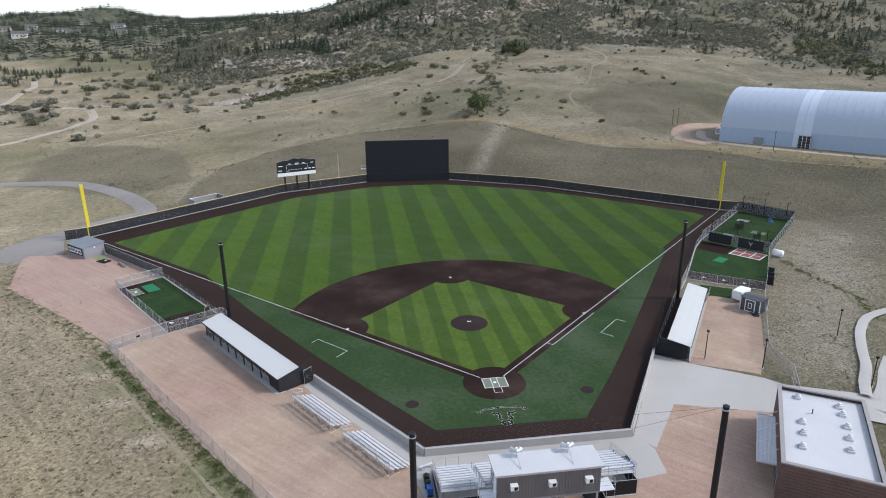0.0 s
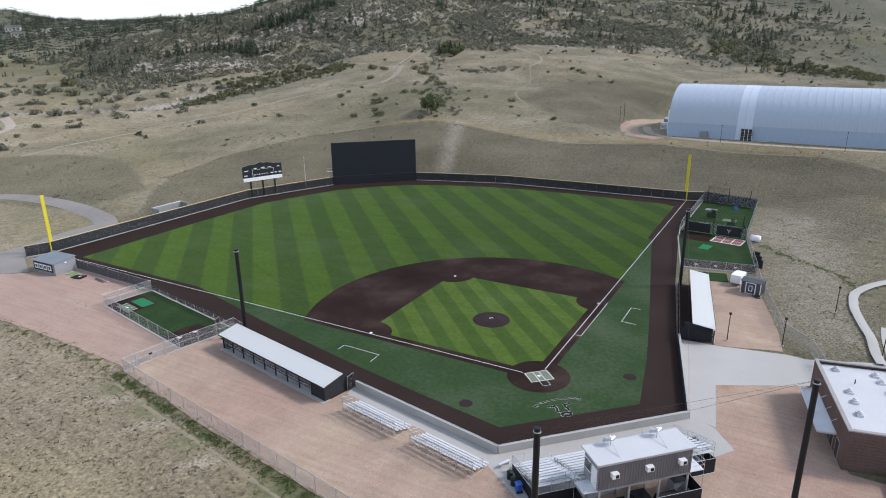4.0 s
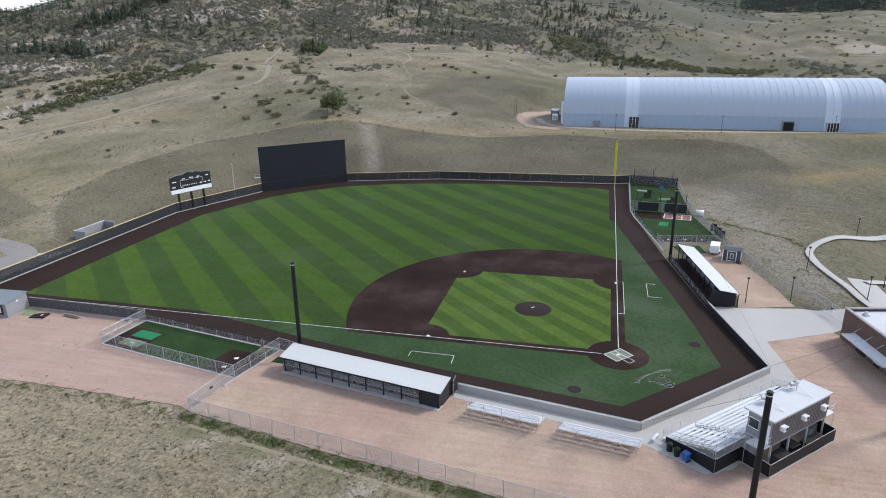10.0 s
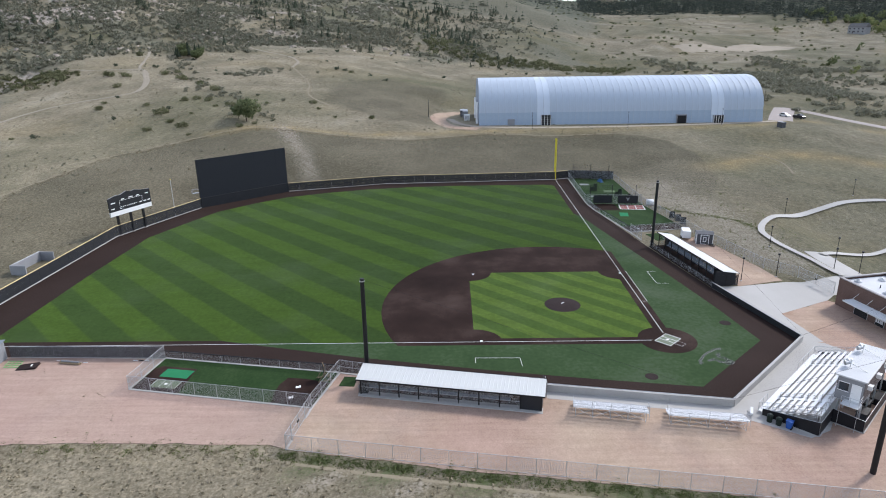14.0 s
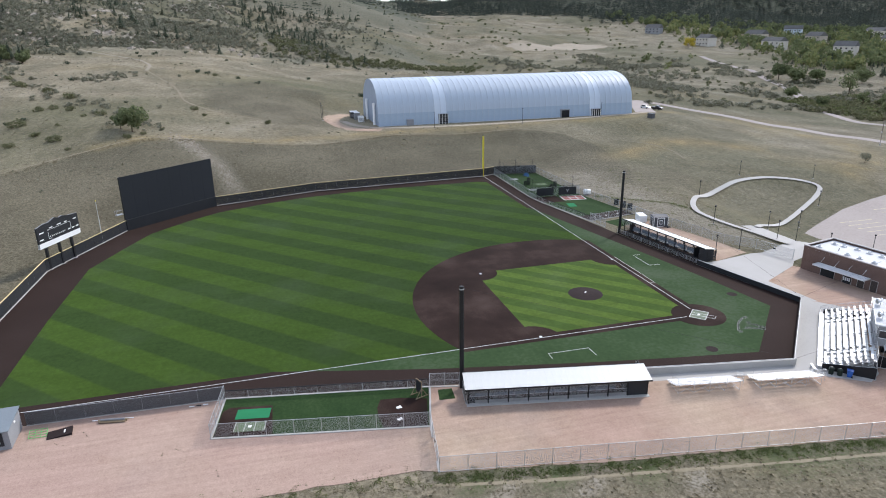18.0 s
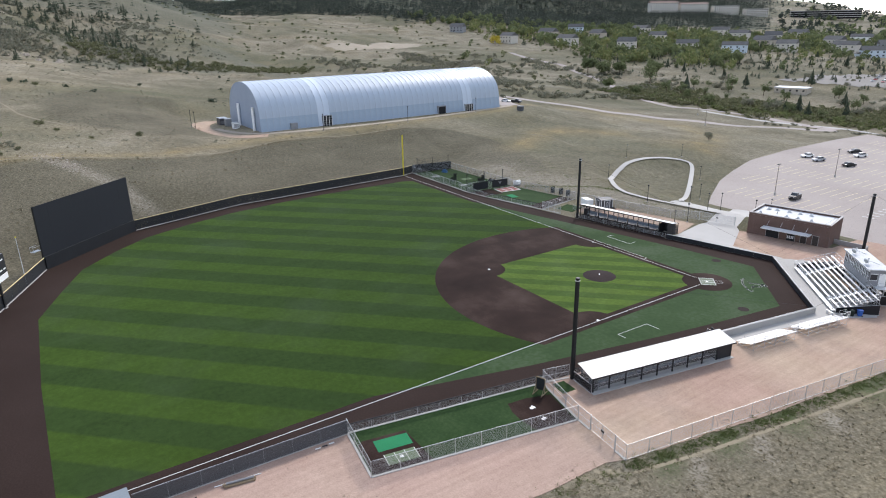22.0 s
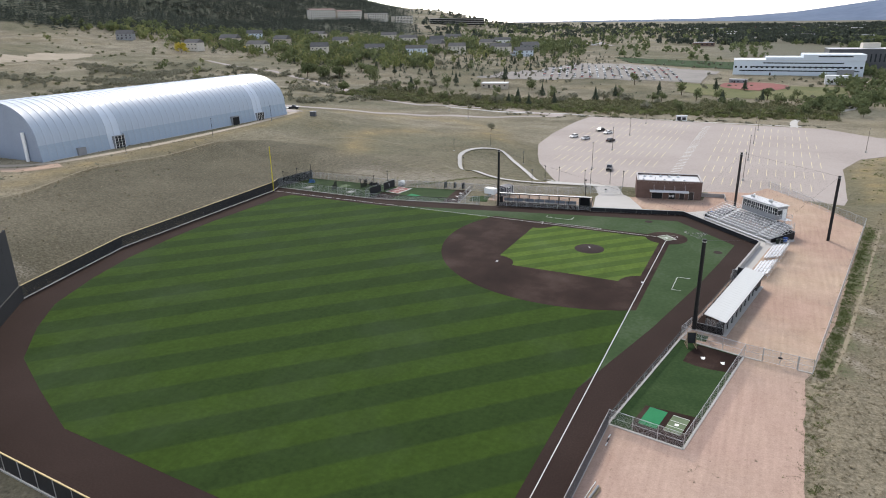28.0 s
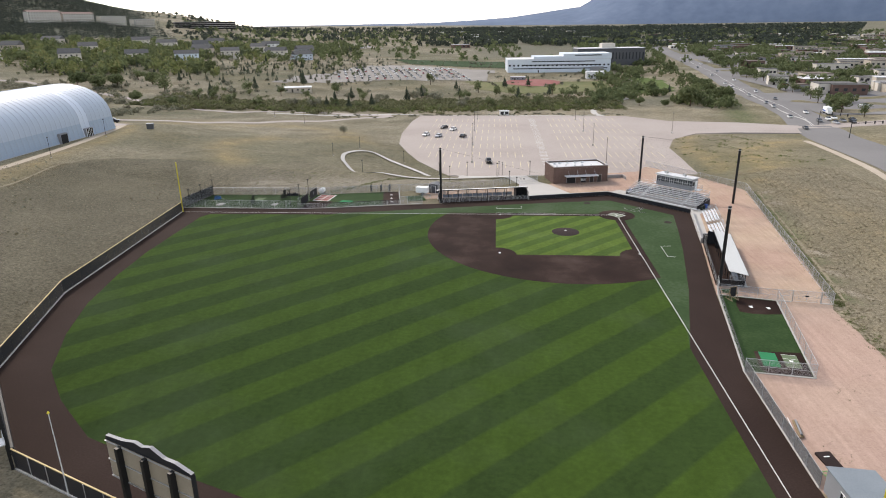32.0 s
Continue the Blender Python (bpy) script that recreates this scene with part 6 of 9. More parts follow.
# ---- scoreboard and flagpole ----
def scoreboard():
    a, b = (52.7, 106.9), (62.8, 102.2)
    th = thing("scoreboard", pose(*a, 0, 0, 0, heading(a, b)) @ Matrix.Diagonal((0.885, 1, 1, 1)), "black baseball scoreboard with a white lower panel", "scoreboard")
    L = 12.6
    for x in (2.4, 6.3, 10.2):
        part("post", Shape().box(x - 0.22, 0.25, -0.6, x + 0.22, 0.75, 8.6), M_POLE, th, "black steel column")
    part("cabinet", Shape().box(0, -0.2, 4.9, L, 0.2, 8.7), M_BLACK, th)
    crest = [(0, 8.7), (L, 8.7), (L, 8.95), (9.9, 9.15), (8.0, 9.55), (6.9, 9.4), (5.6, 9.75), (3.8, 9.2), (2.2, 9.25), (0, 8.85)]
    part("crest", Shape().add([(x, -0.15, z) for x, z in crest] + [(x, 0.15, z) for x, z in crest], [tuple(range(9, -1, -1))[::-1], tuple(range(10, 20))[::-1]] + [(i, (i + 1) % 10, 10 + (i + 1) % 10, 10 + i) for i in range(10)]), M_BLACK, th, "mountain-shaped black crest")
    part("crest_edge", Shape().add([(x, -0.17, z + 0.02) for x, z in crest[2:]] + [(x, 0.17, z + 0.02) for x, z in crest[2:]], [(i, i + 1, 9 + i, 8 + i) for i in range(7)]), M_GREY, th)
    part("lower_panel", Shape().box(0, -0.22, 4.75, L, 0.2, 5.75), M_WHITE, th, "white lower panel")
    part("grid_line", Shape().box(3.0, -0.225, 6.1, 3.06, -0.20, 7.9).box(9.9, -0.225, 6.7, 9.96, -0.20, 7.9).box(3.0, -0.225, 7.84, 9.96, -0.20, 7.9).box(3.0, -0.225, 6.1, 3.9, -0.20, 6.16), M_WHITE, th)
    for (x, z, w) in ((0.5, 7.6, 1.3), (3.6, 8.05, 0.9), (5.9, 8.1, 1.2), (8.2, 8.05, 0.8), (11.0, 8.0, 0.9), (0.4, 6.3, 1.0)):
        part("bar", Shape().box(x, -0.225, z, x + w, -0.20, z + 0.22), M_WHITE, th)
    for i in range(9):
        part("bar", Shape().box(3.4 + i * 0.55, -0.225, 6.35, 3.6 + i * 0.55, -0.20, 6.6), M_WHITE, th)
    for x in (8.9, 10.2, 11.5):
        part("bar", Shape().box(x, -0.225, 6.35, x + 0.8, -0.20, 6.6), M_WHITE, th)
    part("back_panel", Shape().box(0.1, 0.2, 4.9, L - 0.1, 0.24, 8.6), M_WOOD2, th, "unpainted tan back panel")
    for z in (4.8, 6.6, 8.5):
        part("back_rail", Shape().box(0, 0.24, z - 0.06, L, 0.30, z + 0.06), M_GALV, th)
    for x in (2.4, 6.3, 10.2):
        part("footing", Shape().bar((x, 0.5, -0.8), (x, 0.5, 0.12), 0.55, 14), M_CONCRETE, th)


M_WOOD2 = speckled("tan_panel", [(0.26, 0.22, 0.16), (0.34, 0.29, 0.22)], 0.5, 6.0, 0.8)
scoreboard()
fp = thing("flagpole", pose(69.8, 99.9, 0), "slim white flagpole with a gold ball", "flagpole")
part("shaft", Shape().bar((0, 0, -0.5), (0, 0, 9.3), 0.075, 10, 0.04), M_ALU, fp)
part("ball", Shape().bar((0, 0, 9.3), (0, 0, 9.4), 0.05, 10, 0.14).bar((0, 0, 9.4), (0, 0, 9.58), 0.14, 10, 0.04), M_YELLOW, fp)
part("cleat", Shape().box(-0.12, -0.05, 1.2, 0.12, 0.05, 1.3), M_GALV, fp)
cb = thing("concrete_enclosure", pose(29.2, 112.2, 0, 0, 0, -4), "three-sided grey concrete block enclosure behind the fence", "enclosure")
part("back_wall", Shape().box(0, 2.8, -0.3, 8.5, 3.1, 2.0), M_GREY, cb)
part("side_wall", Shape().box(0, 0, -0.3, 0.3, 2.8, 2.0), M_GREY, cb)
part("side_wall", Shape().box(8.2, 0, -0.3, 8.5, 2.8, 2.0), M_GREY, cb)
part("top_rail", Shape().bar((0, 3, 2.05), (8.5, 3, 2.05), 0.04), M_GALV, cb)
sheet("service_apron", [(8, 111.0), (27, 110.4), (29, 115.5), (20, 118), (14, 121), (6, 117)], 0.02, M_CONCRETE, "pale concrete service apron behind left field", "pavement")

# ---- first-base bullpens and cages ----
J = [(107.0, -4.0), (77.3, -3.6), (71.2, -4.3), (52.3, -8.3), (46.8, -9.2)]
R = [(104.6, -17.0), (76.0, -17.5), (57.3, -20.9), (48.2, -22.4), (29.0, -27.0), (24.3, -30.8)]
fence_run("outfield_fence_wing", J[0], R[0], 2.5, "tall black screened fence at the bullpen's far end", pitch=3.0, kerb=False, post_mat=M_POLE, screen=M_BLACK)
fence_run("chain_link_fence", J[0], J[1], 2.0, CHAIN + " along the right-field track", pitch=3.0)
fence_run("chain_link_fence", J[1], J[2], 1.3, CHAIN + " at the cage corner", pitch=3.0)
f = fence_run("bullpen_rail", J[2], J[3], 1.2, "low chain-link fence with black padded top by the track", pitch=3.0)
part("top_pad", Shape().bar((0, 0, 1.22), (math.dist(J[2], J[3]), 0, 1.22), 0.07, 8), M_BLACK, f, "black padded top rail")
fence_run("chain_link_fence", J[3], J[4], 2.0, CHAIN + " by the first-base dugout", pitch=1.9, rails=(1.0, 0.5), skip_last=False)
for a, b in zip(R[:-1], R[1:]):
    fence_run("chain_link_fence", a, b, 1.95, CHAIN + " along the outer bullpen side", pitch=3.0, kerb=False)
fence_run("chain_link_fence", (52.3, -8.3), (54.5, -21.4), 1.6, CHAIN + " across the bullpen end", pitch=2.7)
fence_run("cage_divider", (77.3, -3.6), (76.0, -17.5), 2.6, "black screened divider fence between cage and bullpen", pitch=3.5, kerb=False, post_mat=M_POLE)
for x0, x1 in ((0.12, 0.46), (0.56, 0.92)):
    p, q = lerp2((77.0, -3.6), (75.7, -17.5), x0), lerp2((77.0, -3.6), (75.7, -17.5), x1)
    bn = thing("black_banner", pose(*p, 0, 0, 0, heading(p, q)), "black vinyl banner with a pale emblem", "banner", "cage banners")
    L = math.dist(p, q)
    part("vinyl", Shape().box(0, -0.02, 0.25, L, 0.02, 2.3), M_BLACK, bn)
    if x0 > 0.5:
        part("emblem", Shape().prism([(0, -.5), (.25, .1), (.55, .5), (.2, .45), (0, .2), (-.2, .45), (-.55, .5), (-.25, .1)], 0, 0.012), M_GREY, bn, "pale abstract emblem", pose(L / 2, -0.03, 1.3, 90, 0, 0))
sheet("cage_turf", [J[0], J[1], (76.0, -17.5), R[0]], 0.006, M_PENTURF, "green practice cage turf inside dark fences", "turf")
sheet("bullpen_turf", [J[1], J[2], J[3], (54.3, -21.3), (57.3, -20.9), (76.0, -17.5)], 0.008, M_PENTURF, "green bullpen turf behind right field", "turf")
sheet("bullpen_dirt", [(70.8, -4.6), (76.8, -4.1), (76.4, -10.5), (70.2, -10.7)], 0.014, M_DIRT, "dark brown plate infill", "infield")
sheet("bullpen_dirt", [(52.6, -8.5), (56.6, -7.6), (58.6, -20.5), (54.5, -21.2)], 0.014, M_DIRT, "dark brown bullpen mound infill", "infield")
pen_mat(66.6, -10.6, 80, 2.0, 3.2, M_GREENPAD, "bright green practice mat in the bullpen")
gm = thing("strike_zone_mats", pose(73.2, -14.2, 0.02, 0, 0, 82), "white frame with six red rubber mats", "mat")
part("frame", Shape().box(-3.1, -2.2, -0.004, 3.1, 2.2, 0.012), M_CHALK, gm)
for i in range(3):
    for j in range(2):
        part("red_mat", Shape().box(-2.8 + i * 1.95, -1.95 + j * 2.0, 0.012, -1.1 + i * 1.95, -0.15 + j * 2.0, 0.025), M_RED, gm)
for x, y in ((55.0, -10.8), (55.6, -14.2), (56.2, -17.6)):
    p = thing("pitching_plate", pose(x, y, 0.02, 0, 0, 80), "white bullpen pitching plate", "plate", "pitching plates")
    part("rubber", Shape().box(-0.3, -0.08, 0, 0.3, 0.08, 0.04), M_WHITE, p)
    part("pad", Shape().prism([(-.2, .1), (.2, .1), (.25, .45), (0, .6), (-.25, .45)], 0, 0.02), M_WHITE, p)
for x, y in ((61.9, -20.6), (59.3, -21.1), (57.0, -21.5)):
    p = thing("target_pad", pose(x, y, 0, 0, 0, 80), "black upright target pad hung on the fence", "pad", "target pads")
    part("pad", Shape().box(-0.55, -0.06, 0.3, 0.55, 0.06, 1.9), M_BLACK, p)
    part("frame", Shape().bar((-0.6, 0, 0), (-0.6, 0, 1.95), 0.03).bar((0.6, 0, 0), (0.6, 0, 1.95), 0.03).bar((-0.6, 0, 1.95), (0.6, 0, 1.95), 0.03), M_POLE, p)
for x, y in ((105.8, -5.2), (104.9, -10.3), (103.9, -15.4), (79.5, -5.0), (78.8, -10.5), (78.1, -16.4)):
    p = thing("cage_post", pose(x, y, 0), "slim black cage post", "post", "cage posts")
    part("shaft", Shape().bar((0, 0, -0.1), (0, 0, 4.4), 0.07, 8), M_POLE, p)
    part("cap", Shape().box(-0.3, -0.06, 4.4, 0.3, 0.06, 4.52), M_POLE, p)
cg = thing("batting_cage_net", pose(0, 0, 0), "sheer dark batting cage net between black posts", "net")
M_CAGENET = chainlink("cage_net", 0.05, (0.02, 0.02, 0.02), 0.0)
for a, b in (((105.8, -5.2), (79.5, -5.0)), ((104.9, -10.3), (78.8, -10.5)), ((105.8, -5.2), (104.9, -10.3)), ((79.5, -5.0), (78.8, -10.5))):
    part("cage_side", mesh_from("cage_side", [(*a, 0.05), (*b, 0.05), (*b, 4.3), (*a, 4.3)], [(0, 1, 2, 3)], M_CAGENET), M_CAGENET, cg)
    part("cable", Shape().bar((*a, 4.3), (*b, 4.3), 0.015, 4), M_POLE, cg)
for (x, y, w, d, mt, lb) in ((98.5, -7.2, 2.6, 1.8, M_GREY, "pale grey batter's mat in the cage"), (90.0, -12.5, 3.0, 2.2, M_MATGREEN, "worn pale green mat in the cage"), (84.5, -7.5, 2.2, 1.6, M_GREY, "pale grey mat by the pitching screen")):
    pen_mat(x, y, 85, w, d, mt, lb)
for x, y, t in ((90.5, -8.2, 80), (84.0, -13.4, 60)):
    p = thing("pitching_screen", pose(x, y, 0, 0, 0, t), "black L-shaped pitching screen in the cage", "screen", "cage screens")
    part("frame", Shape().bar((-0.9, 0, 0), (-0.9, 0, 2.1), 0.05).bar((0.9, 0, 0), (0.9, 0, 1.2), 0.05).bar((-0.9, 0, 2.1), (0, 0, 2.1), 0.05).bar((0, 0, 2.1), (0, 0, 1.2), 0.05).bar((0, 0, 1.2), (0.9, 0, 1.2), 0.05).bar((-0.9, -0.7, 0.05), (-0.9, 0.7, 0.05), 0.04).bar((0.9, -0.7, 0.05), (0.9, 0.7, 0.05), 0.04), M_POLE, p)
    part("net", Shape().box(-0.88, -0.01, 0.08, 0.0, 0.01, 2.05).box(0.0, -0.01, 0.08, 0.88, 0.01, 1.18), M_WINDSCREEN, p)
bt = thing("blue_tarp", pose(101.5, -12.6, 0, 0, 0, 20), "crumpled blue tarp over equipment", "tarp")
_s = Shape()
for i in range(5):
    _s.add([(-.8 + .3 * i, -.6, 0), (-.3 + .3 * i, -.7, 0), (-.2 + .3 * i, .6, 0), (-.9 + .3 * i, .5, 0), (-.55 + .3 * i, .0, .9 + .12 * ((i * 7) % 3))], [(0, 1, 4), (1, 2, 4), (2, 3, 4), (3, 0, 4)])
part("cover", _s, speckled("blue_tarp_cloth", [(0.03, 0.10, 0.24), (0.05, 0.15, 0.32)], 1.0, 6.0, 0.6), bt)
bk = thing("equipment_pile", pose(82.5, -16.4, 0, 0, 0, 5), "dark covered pile of equipment by the fence", "equipment")
_s = Shape()
for i in range(6):
    _s.add([(-1.6 + .5 * i, -.5, 0), (-.9 + .5 * i, -.6, 0), (-.8 + .5 * i, .6, 0), (-1.7 + .5 * i, .5, 0), (-1.25 + .5 * i, .0, .7 + .2 * ((i * 5) % 3))], [(0, 1, 4), (1, 2, 4), (2, 3, 4), (3, 0, 4)])
part("cover", _s, M_DARK, bk)
wt = thing("water_tank", pose(75.2, -19.3, 0, 0, 0, 80), "white plastic tank outside the bullpen fence", "tank")
part("tank", Shape().bar((-0.9, 0, 0.75), (0.9, 0, 0.75), 0.7, 16), M_AC, wt, smooth=True)
part("cradle", Shape().box(-0.8, -0.6, 0, 0.8, 0.6, 0.2), M_GREY, wt)

# trailer and shed behind the first-base dugout
tr = thing("utility_trailer", pose(47.8, -18.9, 0, 0, 0, -12), "small white enclosed utility trailer", "trailer")
part("body", Shape().add([(-1.6, -.85, .45), (1.4, -.85, .45), (1.4, .85, .45), (-1.6, .85, .45), (-1.6, -.85, 1.95), (1.4, -.85, 1.95), (1.4, .85, 1.95), (-1.6, .85, 1.95), (1.75, -.5, .6), (1.75, .5, .6), (1.75, .5, 1.8), (1.75, -.5, 1.8)], [(0, 3, 2, 1), (4, 5, 6, 7), (0, 1, 5, 4), (2, 3, 7, 6), (3, 0, 4, 7), (1, 8, 11, 5), (9, 2, 6, 10), (8, 9, 10, 11), (1, 2, 9, 8), (5, 11, 10, 6)]), M_WHITE, tr)
for y in (-0.92, 0.92):
    w = part("wheel", Shape().bar((-0.3, y - 0.1, 0.33), (-0.3, y + 0.1, 0.33), 0.33, 14), M_BLACK, tr)
    part("rim", Shape().bar((-0.3, y - 0.11, 0.33), (-0.3, y + 0.11, 0.33), 0.17, 10), M_GALV, w)
    part("fender", Shape().box(-0.8, y - 0.15, 0.66, 0.2, y + 0.15, 0.72), M_WHITE, tr)
part("hitch", Shape().bar((1.7, -0.6, 0.5), (2.7, 0, 0.45), 0.05).bar((1.7, 0.6, 0.5), (2.7, 0, 0.45), 0.05), M_POLE, tr)
sh = thing("garden_shed", pose(44.6, -21.6, 0, 0, 0, 76), "dark grey storage shed with white trim", "shed")
part("wall", Shape().box(-1.6, -1.3, 0, 1.6, 1.3, 2.2), M_CHARCOAL, sh)
part("roof", Shape().add([(-1.75, -1.45, 2.2), (1.75, -1.45, 2.2), (1.75, 1.45, 2.2), (-1.75, 1.45, 2.2), (-1.75, 0, 2.45), (1.75, 0, 2.45)], [(0, 1, 5, 4), (2, 3, 4, 5), (0, 4, 3), (1, 2, 5), (3, 2, 1, 0)]), M_CHARCOAL, sh)
for x in (-1.6, 1.6):
    part("corner_trim", Shape().box(x - 0.07, -1.36, 0, x + 0.07, -1.3, 2.2).box(x - 0.07, 1.3, 0, x + 0.07, 1.36, 2.2), M_WHITE, sh)
for x0, y0, y1 in ((1.6, -0.6, 0.6),):
    dd = part("door", Shape().box(x0, y0, 0.05, x0 + 0.06, y1, 1.9), M_CHARCOAL, sh)
    part("door_trim", Shape().box(x0 - 0.02, y0 - 0.08, 0.05, x0 + 0.09, y0, 1.98).box(x0 - 0.02, y1, 0.05, x0 + 0.09, y1 + 0.08, 1.98).box(x0 - 0.02, y0, 1.9, x0 + 0.09, y1, 1.98), M_WHITE, dd)
dd = part("door", Shape().box(-0.72, 1.3, 0.05, 0.72, 1.34, 1.95), M_CHARCOAL, sh)
part("door_trim", Shape().box(-0.84, 1.3, 0.02, -0.70, 1.38, 2.05).box(0.70, 1.3, 0.02, 0.84, 1.38, 2.05).box(-0.70, 1.3, 1.93, 0.70, 1.38, 2.05).box(-0.70, 1.3, 0.02, 0.70, 1.38, 0.14), M_WHITE, dd)
part("door_brace", Shape().box(-0.32, 1.34, 0.55, -0.22, 1.38, 1.55).box(0.22, 1.34, 0.55, 0.32, 1.38, 1.55).box(-0.22, 1.34, 1.45, 0.22, 1.38, 1.55).box(-0.22, 1.34, 0.55, 0.22, 1.38, 0.65), M_WHITE, dd)
hp = thing("hose_pile", pose(42.2, -22.6, 0), "coiled black hoses on gravel", "hose")
for i in range(4):
    s = Shape()
    n = 14
    r = 0.45 + 0.08 * i
    for k in range(n):
        a0, a1 = 2 * math.pi * k / n, 2 * math.pi * (k + 1) / n
        s.bar((0.2 * i + r * math.cos(a0), 0.15 * i + r * math.sin(a0), 0.06 + 0.07 * i), (0.2 * i + r * math.cos(a1), 0.15 * i + r * math.sin(a1), 0.06 + 0.07 * i), 0.045, 5)
    part("coil", s, M_BLACK, hp)
sheet("turf_patch", [(46.2, -12.4), (50.8, -11.3), (52.0, -16.5), (47.6, -17.4)], -0.002, M_PENTURF, "patch of green turf by the trailer", "turf")
fence_run("chain_link_fence", (42.6, -14.6), (47.6, -13.9), 1.2, CHAIN + " by the dugout end", pitch=2.4, kerb=False)
gate((20.0, -14.2), (20.6, -18.6), 2.0, "dark metal gate at the dugout's home end", M_WINDSCREEN, M_POLE)
gate((24.2, -31.0), (16.6, -33.2), 2.0, "tall chain-link entry gate across the plaza")


# ---- facility building ----
def facility():
    a, b = (12.3, -31.0), (-3.1, -34.3)
    L = math.dist(a, b)
    th = thing("facility_building", pose(*a, -0.7, 0, 0, heading(a, b)), "flat-roofed dark red brick facility building by the plaza", "building")
    D, H = 8.6, 5.3
    part("wall", Shape().box(0.05, 0.05, -4.5, L - 0.05, D - 0.05, H - 0.5), M_BRICK, th)
    n = 15
    step = (H + 0.2) / n
    for i in range(n):
        z = i * step - 0.2
        for (x0, y0, x1, y1) in ((0, 0, L, 0.06), (0, D - 0.06, L, D), (0, 0.07, 0.06, D - 0.07), (L - 0.06, 0.07, L, D - 0.07)):
            part("brick_course", Shape().box(x0, y0, z, x1, y1, z + step - 0.025), M_BRICK, th)
    for (x0, y0, x1, y1) in ((-0.05, -0.05, L + 0.05, 0.35), (-0.05, D - 0.35, L + 0.05, D + 0.05), (-0.05, 0.35, 0.35, D - 0.35), (L - 0.35, 0.35, L + 0.05, D - 0.35)):
        part("parapet", Shape().box(x0, y0, H - 0.03, x1, y1, H + 0.12), M_COPING, th, "grey-brown metal coping")
    part("roof", Shape().box(0.3, 0.3, H - 0.6, L - 0.3, D - 0.3, H - 0.35), M_MEMBRANE, th, "white membrane roof")
    for (x, y) in ((1.6, 2.0), (6.8, 2.2), (9.0, 2.2), (11.6, 2.0), (2.0, 6.0), (3.6, 6.2), (6.0, 6.4), (8.2, 6.4), (10.4, 6.3)):
        d = part("skylight", Shape().box(x - 0.42, y - 0.32, H - 0.35, x + 0.42, y + 0.32, H - 0.12), M_ALU, th, "small silver roof vent")
        part("dome", Shape().bar((x, y, H - 0.12), (x, y, H + 0.1), 0.34, 10, 0.24).bar((x, y, H + 0.1), (x, y, H + 0.2), 0.24, 10, 0.05), M_ALU, d, smooth=True)
    part("roof_hatch", Shape().box(4.5, 3.2, H - 0.35, 4.6, 3.3, H + 0.2), M_POLE, th)
    # canopy over the front openings
    cn = part("canopy", Shape().box(3.2, -1.9, 2.75, 12.6, -1.82, 2.95).box(3.2, -0.1, 2.75, 12.6, -0.02, 2.95).box(3.2, -1.9, 2.75, 3.28, -0.02, 2.95).box(12.52, -1.9, 2.75, 12.6, -0.02, 2.95), M_ALU, th, "slatted aluminium sunshade canopy")
    slat = Shape().beam((0, 0, 0), (9.2, 0, 0), 0.11, 0.02).mesh("slat", M_ALU)
    for i in range(14):
        part("slat", slat, M_ALU, cn, m=pose(3.3, -1.78 + i * 0.125, 2.86, 25, 0, 0))
    for x in (4.2, 6.8, 9.2, 11.7):
        part("stay", Shape().bar((x, -1.8, 2.95), (x, 0.0, 4.2), 0.03), M_ALU, th)
    # Openings are flat near-black panels that paint in the shade of a recess.
    for (x0, x1, z1, nm, mt) in ((3.9, 6.4, 2.4, "recess_shade", M_DARK), (8.0, 9.5, 2.4, "recess_shade", M_DARK), (10.6, 11.7, 2.2, "door", M_DOOR), (12.8, 13.9, 2.2, "door", M_DOOR)):
        d = part(nm, Shape().box(x0, -0.03, 0.55, x1, 0.0, z1 + 0.5), mt, th, "dark recessed opening" if mt is M_DARK else "dark steel door")
        part("frame", Shape().box(x0 - 0.08, -0.05, 0.55, x0, 0.0, z1 + 0.58).box(x1, -0.05, 0.55, x1 + 0.08, 0.0, z1 + 0.58).box(x0, -0.05, z1 + 0.5, x1, 0.0, z1 + 0.58), M_COPING, d)
    for x in (8.2, 8.55, 8.9, 9.2):
        part("fountain", Shape().box(x - 0.1, -0.12, 1.2, x + 0.1, -0.03, 1.8), M_ALU, th)


M_COPING = speckled("grey_brown_metal", [(0.27, 0.25, 0.24), (0.34, 0.32, 0.31)], 0.5, 6.0, 0.6)
M_DOOR = speckled("dark_brown_door", [(0.03, 0.022, 0.02), (0.045, 0.035, 0.03)], 0.5, 6.0, 0.6)
facility()
en = thing("bin_enclosure", pose(-5.2, -38.8, -1.2, 0, 0, 8), "low brown block bin enclosure beside the building", "enclosure")
for (x0, y0, x1, y1) in ((-3.2, -0.1, 3.2, 0.1), (-3.2, 0.1, -3.0, 3.0), (3.0, 0.1, 3.2, 3.0)):
    part("wall", Shape().box(x0, y0, -0.5, x1, y1, 2.1), M_COPING, en)


